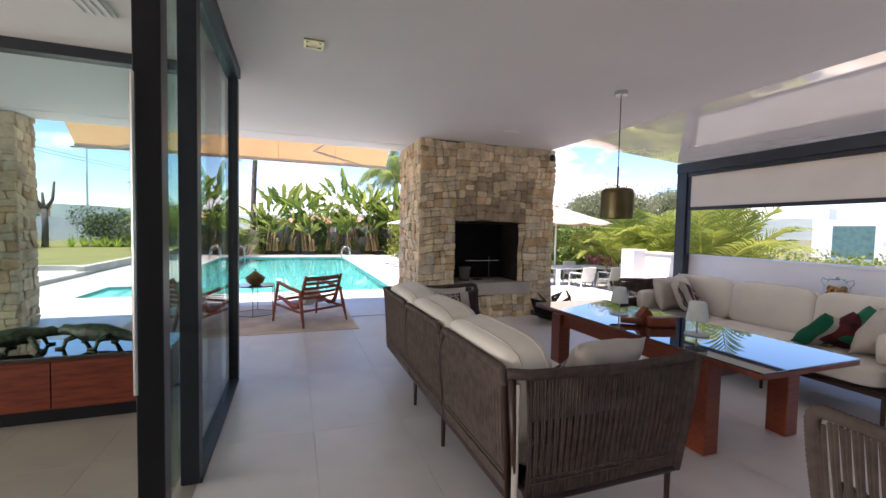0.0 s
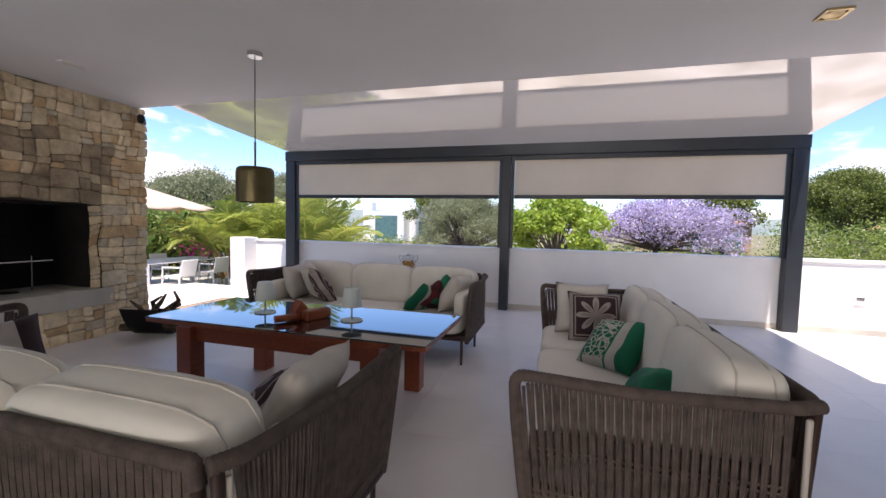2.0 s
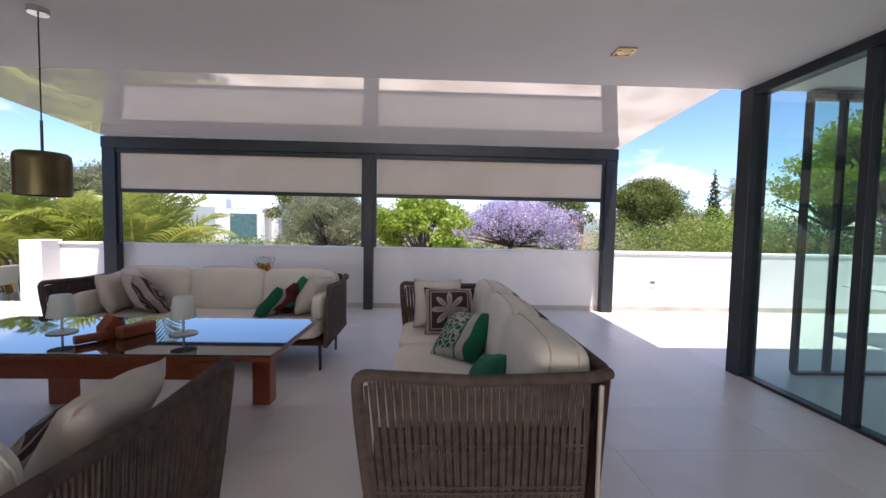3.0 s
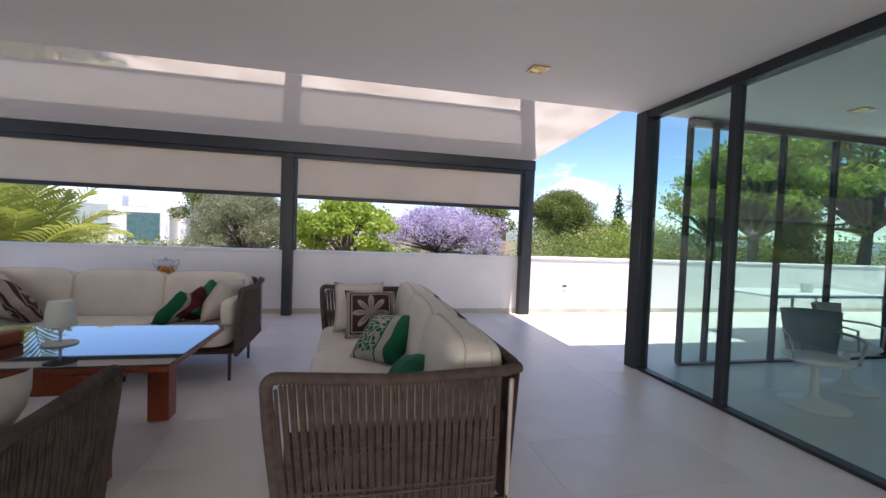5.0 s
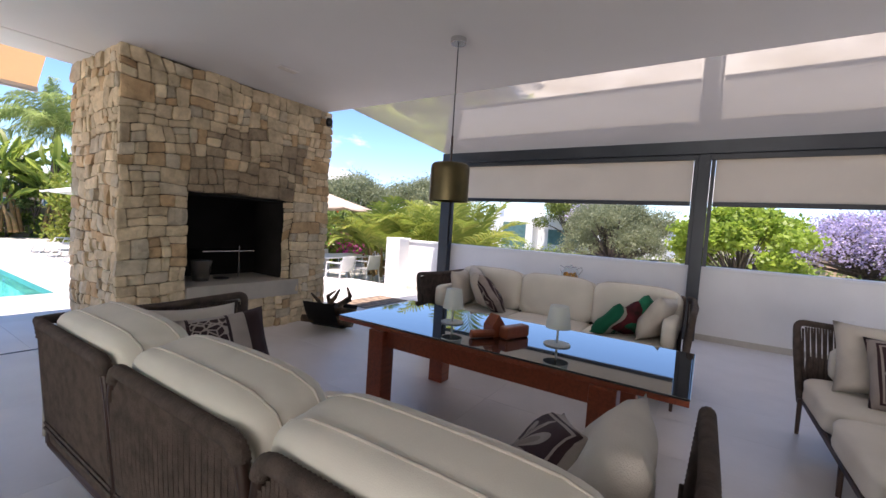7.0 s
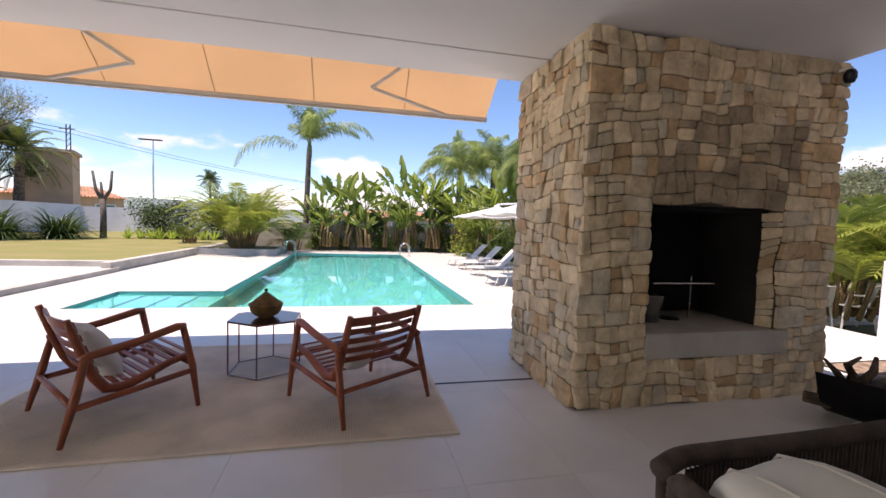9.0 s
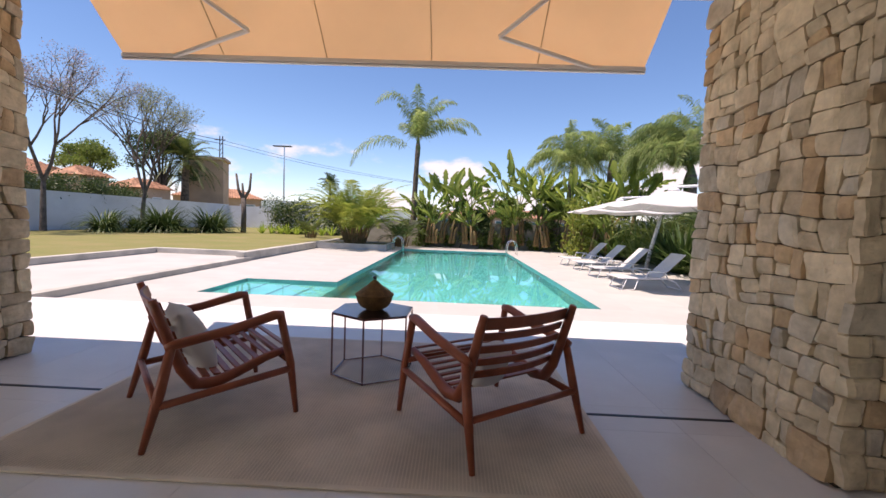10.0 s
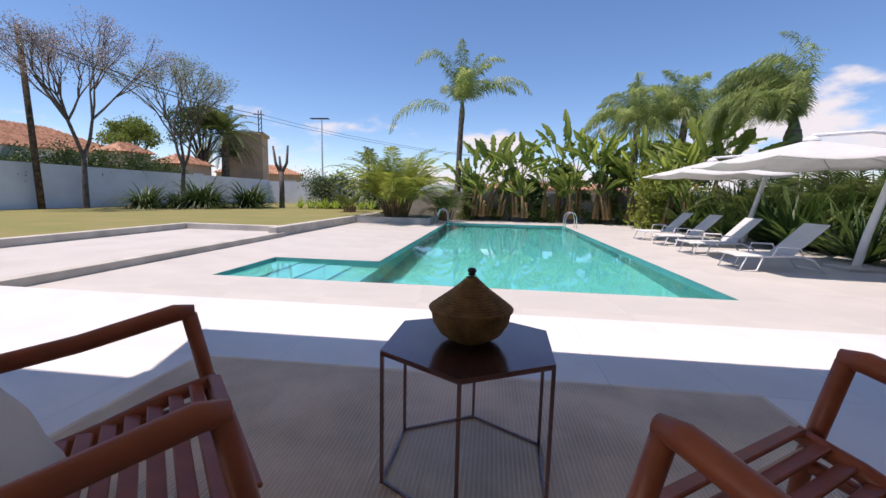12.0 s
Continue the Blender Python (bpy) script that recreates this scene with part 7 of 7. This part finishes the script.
villa(pose(-33.5, 30.0, 0, 0, 0, 90), 14.0, 8.0, 3.4, 1.9, "white villa with arches and a terracotta roof", M_WHITEWALL, 4, True)
villa(pose(-23.8, 30.0, 0, 0, 0, 90), 2.0, 1.8, 3.2, 0.6, "small peach gate pavilion with a tiled roof", M_PEACH, 1)
villa(pose(-23.6, 34.6, 0, 0, 0, 90), 3.0, 2.4, 2.8, 0.7, "small peach gate lodge with a tiled roof", M_PEACH, 1)
villa(pose(-29.0, 54.0, 0, 0, 0, 30), 9.0, 6.0, 3.0, 1.2, "low house with a pinkish tiled roof", M_PEACH, 3)
villa(pose(-23.2, 42.5, 0, 0, 0, 20), 2.8, 2.8, 6.0, 0.0, "tall plain peach-coloured house with chimneys", M_PEACH, 0, roof_mat=M_PEACH)
villa(pose(6.0, 60.0, 0, 0, 0, 0), 18.0, 8.0, 2.0, 1.0, "low house with a reddish roof behind the pool plants", M_PEACH, 5)
wh = base("house", pose(41.7, 20.9, 0), label="modern white cubic house with a large green-tinted window", category="house")
part("wall", box(1.2, 12.0, -16.0, -1.0, -2.0, 3.2), M_WHITE, wh)
part("bay", box(-0.6, 3.0, -3.6, 0.35, -1.2, 2.95), M_WHITE, wh)
wp = part("window", box(-0.66, -0.60, -2.95, -0.15, -0.2, 2.55), M_WHITEMETAL, wh)
part("pane", box(-0.68, -0.662, -2.85, -0.25, -0.1, 2.45), M_HOUSEGLASS, wp)
wp = part("window", box(1.12, 1.19, -8.0, -4.6, 0.2, 2.0), M_WHITEMETAL, wh)
part("pane", box(1.10, 1.118, -7.9, -4.7, 0.3, 1.9), M_HOUSEGLASS, wp)
part("roof", box(1.0, 12.2, -16.2, -0.8, 3.2, 3.4), M_WHITE, wh)
for y in (-2.2, -6.0, 3.0):
    part("chimney", box(4.0, 5.2, y - 0.6, y + 0.6, 3.4 if y < 2 else -1.0, 4.2), M_WHITE, wh)
villa(pose(44.0, -10.0, -1.0, 0, 0, -90), 9.0, 7.0, 3.2, 1.2, "pinkish house behind the jacaranda", M_PEACH, 3)
villa(pose(48.0, -30.0, -1.0, 0, 0, -60), 10.0, 7.0, 3.0, 1.2, "terracotta-roofed house among trees", M_PEACH, 3)
villa(pose(70.0, -48.0, -1.0, 0, 0, -60), 12.0, 8.0, 5.6, 0.0, "distant white apartment house", M_WHITEWALL, 4, roof_mat=M_WHITE)
sl = base("street_lamp", pose(-17.18, 45.0, 0), label="tall grey street lamp with a flat solar head", category="street lamp")
part("pole", tube([(0, 0, 0), (0, 0, 8.0)], 0.08, 10, radii=[0.10, 0.06]), M_STEEL, sl)
part("head", box(-1.1, 0.7, -0.2, 0.2, 7.98, 8.06), M_DARK, sl)
up = base("utility_pole", pose(-20.1, 21.9, 0.0), label="leaning brown wooden utility pole with cables", category="utility pole")
part("pole", tube([(0, 0, 0), (-0.25, 0, 7.6)], 0.12, 10, radii=[0.13, 0.10]), M_BARK, up, smooth=True)
py_ = base("lattice_pylon", pose(-24.7, 47.0, 0), label="slim rusty lattice power pylon", category="pylon")
for dx in (-0.22, 0.22):
    part("leg", tube([(dx, 0, 0), (dx * 0.7, 0, 9.2)], 0.05, 5), M_BROWN, py_)
for k in range(12):
    part("brace", tube([(-0.2, 0, 3.2 + k * 0.49), (0.2, 0, 3.7 + k * 0.49)], 0.025, 4), M_BROWN, py_)
part("crossarm", tube([(-0.7, 0, 8.8), (0.5, 0, 8.8)], 0.04, 5), M_BROWN, py_)
for k, dz in enumerate((0.0, 0.18)):
    ca = base("power_cable", label="black overhead power cable", category="cable", group="overhead cables")
    a, b = Vector((-20.5, 21.9, 7.3 - dz)), Vector((-24.7, 47.0, 8.8 - dz * 2))
    part("wire", tube([tuple(a.lerp(b, u / 14) - Vector((0, 0, 0.45 * (1 - (u / 7 - 1) ** 2)))) for u in range(15)], 0.035, 4), M_BLACKFR, ca)
    a, b = Vector((-20.5, 21.9, 7.3 - dz)), Vector((-30.0, -5.0, 8.0 - dz))
    part("wire", tube([tuple(a.lerp(b, u / 8) - Vector((0, 0, 0.6 * (1 - (u / 4 - 1) ** 2)))) for u in range(9)], 0.02, 4), M_BLACKFR, ca)
    a, b = Vector((-24.7, 47.0, 8.8 - dz * 2)), Vector((6.0, 60.0, 5.6))
    part("wire", tube([tuple(a.lerp(b, u / 8) - Vector((0, 0, 0.9 * (1 - (u / 4 - 1) ** 2)))) for u in range(9)], 0.02, 4), M_BLACKFR, ca)
# far hills
bm = bmesh.new()
prev = None
for k in range(73):
    a = radians(-100 + k * 5)
    r = 420
    h = 9 + 16 * max(0, noise.noise(Vector((k * 0.22, 3.3, 0))) + 0.25)
    cur = [bm.verts.new((math.sin(a) * r, math.cos(a) * r, -5)), bm.verts.new((math.sin(a) * (r + 60), math.cos(a) * (r + 60), h))]
    if prev:
        bm.faces.new((prev[0], cur[0], cur[1], prev[1]))
    prev = cur
structure("backdrop", bm, mat("hazy_hills", (0.17, 0.21, 0.20), 1.0, spread=0.2, scale=0.02), "low hazy green hills on the horizon", "hills")

# ---- stones and tiles, laid last ----
def split(q, rng, out, least=0.085, most=0.32):
    """Cuts a four-cornered wall face into uneven rubble with slanting joints."""
    (ax, az), (bx, bz), (cx, cz), (dx, dz) = q
    w, h = (bx - ax + cx - dx) / 2, (dz - az + cz - bz) / 2
    stop = w < most and h < 0.20 and (w * h < 0.017 or rng.random() < 0.36) and w < 2.4 * h
    if stop or (w < 2 * least and h < 2 * least * 0.8):
        out.append(q)
        return
    f = rng.uniform(0.34, 0.66)
    g = f + rng.uniform(-0.06, 0.06)
    if h > 0.21 and (h > w * 0.62 or w < 2 * least) or w < 2 * least:
        lo, hi = (ax + (dx - ax) * f, az + (dz - az) * f), (bx + (cx - bx) * g, bz + (cz - bz) * g)
        split((q[0], q[1], hi, lo), rng, out, least, most)
        split((lo, hi, q[2], q[3]), rng, out, least, most)
    else:
        lo, hi = (ax + (bx - ax) * f, az + (bz - az) * f), (dx + (cx - dx) * g, dz + (cz - dz) * g)
        split((q[0], lo, hi, q[3]), rng, out, least, most)
        split((lo, q[1], q[2], hi), rng, out, least, most)


def warp(p):
    """A slow wander that keeps neighbouring joints together."""
    q = Vector((p.x * 2.6, p.y * 2.6, p.z * 2.6))
    return Vector((noise.noise(q), noise.noise(q + Vector((31, 7, 3))), noise.noise(q + Vector((5, 17, 41))))) * 0.042


def stone_mesh(q, to_world, rng, deep=0.036):
    """One block: rough face, chamfered edges; local v points out of the wall."""
    g = 0.0028
    gu, gv = g / max(0.05, q[1][0] - q[0][0]), g / max(0.05, q[3][1] - q[0][1])
    n = 6
    proud = rng.uniform(0.0, 0.022)
    tip = (rng.uniform(-0.012, 0.012), rng.uniform(-0.010, 0.010))
    verts, faces = [], []
    seed = Vector((rng.random() * 50, rng.random() * 50, rng.random() * 50))
    for j in range(n + 1):
        for i in range(n + 1):
            u, v = i / n, j / n
            eu, ev = min(u, 1 - u), min(v, 1 - v)
            su, sv = gu + (1 - 2 * gu) * u, gv + (1 - 2 * gv) * v
            a, z = ((q[0][k] * (1 - su) + q[1][k] * su) * (1 - sv) + (q[3][k] * (1 - su) + q[2][k] * su) * sv for k in (0, 1))
            wob = noise.noise(Vector((a * 10, z * 10, 0)) + seed)
            edge = eu == 0 or ev == 0
            corner = eu == 0 and ev == 0
            out = proud + (-0.006 if edge else 0.0) + (-0.003 if corner else 0) + 0.019 * wob + tip[0] * (u - 0.5) + tip[1] * (v - 0.5)
            if corner:
                a += (0.004 if u == 0 else -0.004)
                z += (0.004 if v == 0 else -0.004)
            p = to_world(a, z, 0.0)
            w = warp(p)
            base_p = to_world(a, z, out)
            verts.append(base_p + w - (to_world(0, 0, 1) - to_world(0, 0, 0)) * w.dot(to_world(0, 0, 1) - to_world(0, 0, 0)))
    for j in range(n):
        for i in range(n):
            k = j * (n + 1) + i
            faces.append((k, k + 1, k + n + 2, k + n + 1))
    rim = [i for i in range(n + 1)] + [j * (n + 1) + n for j in range(1, n + 1)] + [n * (n + 1) + i for i in range(n - 1, -1, -1)] + [j * (n + 1) for j in range(n - 1, 0, -1)]
    out_n = to_world(0, 0, 1) - to_world(0, 0, 0)
    first = len(verts)
    for k in rim:
        verts.append(verts[k] - out_n * (deep + proud))
    for i in range(len(rim)):
        j = (i + 1) % len(rim)
        faces.append((rim[i], first + i, first + j, rim[j]))
    return verts, faces


def face_stones(parent, a0, a1, z0, z1, to_world, seed, holes=(), flip=False, tone=(0.46, 0.14, 0.14, 0.26)):
    rng = random.Random(seed)
    cells = []
    rects = [(a0, a1, z0, z1)]
    for hx0, hx1, hz0, hz1 in holes:
        rects = [(a0, hx0, z0, z1), (hx1, a1, z0, z1), (hx0, hx1, hz1, z1), (hx0, hx1, z0, hz0)]
    for b0, b1, h0, h1 in rects:
        split(((b0, h0), (b1, h0), (b1, h1), (b0, h1)), rng, cells)
    for c in cells:
        verts, faces = stone_mesh(c, to_world, rng)
        me = bpy.data.meshes.new("stone")
        me.from_pydata([tuple(v) for v in verts], [], [f[::-1] if flip else f for f in faces])
        stone = rng.choices(M_STONES, tone)[0]
        # smoke has stained the stones above the fire opening
        above = (c[0][1] + c[2][1]) / 2 - FB[3]
        if holes and FB[0] - 0.05 < (c[0][0] + c[2][0]) / 2 < FB[1] + 0.1 and 0 < above < 0.75 and rng.random() < 1.15 - above * 1.3:
            stone = M_SMOKED
        me.materials.append(stone)
        ob = new("stone", me)
        ob.parent = parent


# chimney: front, both flanks and back
face_stones(chimney, CH[0], CH[1], 0.0, CEIL - 0.004, lambda a, z, o: Vector((a, CH[2] - o + 0.004, z)), 11, holes=[(FB[0], FB[1], FB[2] - 0.205, FB[3])])
face_stones(chimney, CH[2] + 0.034, CH[3], 0.0, CEIL - 0.004, lambda a, z, o: Vector((CH[0] - o + 0.004, a, z)), 12, flip=True)
face_stones(chimney, CH[2] + 0.034, CH[3], 0.0, CEIL - 0.004, lambda a, z, o: Vector((CH[1] + o - 0.004, a, z)), 13)
# stones that line the fire opening
face_stones(chimney, CH[2] + 0.034, CH[2] + 0.20, FB[2], FB[3], lambda a, z, o: Vector((FB[0] + 0.012 + o * 0.2, a, z)), 14)
face_stones(chimney, CH[2] + 0.034, CH[2] + 0.20, FB[2], FB[3], lambda a, z, o: Vector((FB[1] - 0.012 - o * 0.2, a, z)), 15, flip=True)
# second pier
face_stones(pier, COL[0], COL[1], 0.0, CEIL - 0.004, lambda a, z, o: Vector((a, COL[2] - o + 0.004, z)), 21)
face_stones(pier, COL[2] + 0.034, COL[3], 0.0, CEIL - 0.004, lambda a, z, o: Vector((COL[1] + o - 0.004, a, z)), 22)

# terrace tiles
floor_ob = bpy.data.objects["floor"]
deck_ob = bpy.data.objects["pavement"]


def tile_mesh(name, w, d, material, t=0.0034):
    bm = bmesh.new()
    add_box(bm, 0, w, 0, d, -t, 0.0)
    top = [e for e in bm.edges if all(abs(v.co.z) < 1e-6 for v in e.verts)]
    bmesh.ops.bevel(bm, geom=top, offset=0.0007, segments=1, affect="EDGES")
    me = bpy.data.meshes.new(name)
    bm.to_mesh(me)
    bm.free()
    me.materials.append(material)
    return me


TILE_MESHES = {}


def lay(parent, x0, x1, y0, y1, sx, sy, ox, oy, material, z=0.0, gap=0.0014, holes=(), name="tile"):
    """Tiles on a grid, clipped to a rectangle and to holes."""
    i0, i1 = math.floor((x0 - ox) / sx), math.ceil((x1 - ox) / sx)
    j0, j1 = math.floor((y0 - oy) / sy), math.ceil((y1 - oy) / sy)
    for i in range(i0, i1):
        for j in range(j0, j1):
            a0, a1 = max(x0, ox + i * sx) + gap / 2, min(x1, ox + (i + 1) * sx) - gap / 2
            b0, b1 = max(y0, oy + j * sy) + gap / 2, min(y1, oy + (j + 1) * sy) - gap / 2
            if a1 - a0 < 0.02 or b1 - b0 < 0.02:
                continue
            if any(a0 < h[1] - 0.01 and a1 > h[0] + 0.01 and b0 < h[3] - 0.01 and b1 > h[2] + 0.01 for h in holes):
                continue
            key = (name, round(a1 - a0, 3), round(b1 - b0, 3), material.name)
            if key not in TILE_MESHES:
                TILE_MESHES[key] = tile_mesh(name, a1 - a0, b1 - b0, material)
            ob = new(name, TILE_MESHES[key])
            ob.location = (a0, b0, z)
            ob.parent = parent


lay(floor_ob, GLASS_X, 7.26, -2.2, SLOT_Y - 0.013, 0.64, 1.2, 0.72, 3.33, M_TILE)
lay(floor_ob, -3.5, GLASS_X, 4.6, SLOT_Y - 0.013, 0.64, 1.2, 0.72, 3.33, M_TILE)
# living room tiles, with the room's shade in their base colour
lay(floor_ob, -3.5, GLASS_X, -2.2, 4.6, 0.64, 1.2, 0.72, 3.33, M_TILE_SHADED)
lay(floor_ob, -9.0, 7.45, SLOT_Y + 0.013, 9.72, 0.64, 1.2, 0.72, 8.46, M_TILE)
lay(floor_ob, -9.0, -3.5, 4.6, 7.1, 1.28, 1.2, -3.5, 3.33, M_TILE)
lay(floor_ob, -9.0, -3.5, -2.2, 4.6, 1.28, 1.2, -3.5, 3.33, M_TILE_SHADED)
lay(floor_ob, -9.0, 7.26, -14.0, -2.2, 1.28, 2.4, 0.72, -2.2, M_TILE)
# pool coping and deck tiles
E = 0.6
cop = [(POOL[0] - 0.0, POOL[1] + E, POOL[2] - E, POOL[2]), (POOL[1], POOL[1] + E, POOL[2], POOL[3] + E), (STEP[0] - E, POOL[0], POOL[2] - E, POOL[2]), (STEP[0] - E, STEP[0], POOL[2], STEP[1] + E), (STEP[0], POOL[0] - E, STEP[1], STEP[1] + E), (POOL[0] - E, POOL[0], STEP[1], POOL[3] + E), (POOL[0], POOL[1], POOL[3], POOL[3] + E)]
for c in cop:
    lay(deck_ob, *c, 1.2, 1.2, c[0], c[2], M_DECK, DECK, name="coping_stone")
x0, x1, y0, y1 = POOL
lay(deck_ob, -6.42, 14.0, 9.72, y0 - E, 1.2, 1.2, -1.43, 9.72, M_DECK, DECK)
lay(deck_ob, x1 + E, 14.0, y0 - E, 27.6, 1.2, 1.2, x1 + E, y0 - E, M_DECK, DECK)
lay(deck_ob, -6.5, STEP[0] - E, y0 - E, 27.6, 1.2, 1.2, -6.5, y0 - E, M_DECK, DECK)
lay(deck_ob, STEP[0] - E, x0 - E, STEP[1] + E, 27.6, 1.2, 1.2, -6.5, STEP[1] + E, M_DECK, DECK)
lay(deck_ob, x0 - E, x1 + E, y1 + E, 27.6, 1.2, 1.2, x0 - E, y1 + E, M_DECK, DECK)
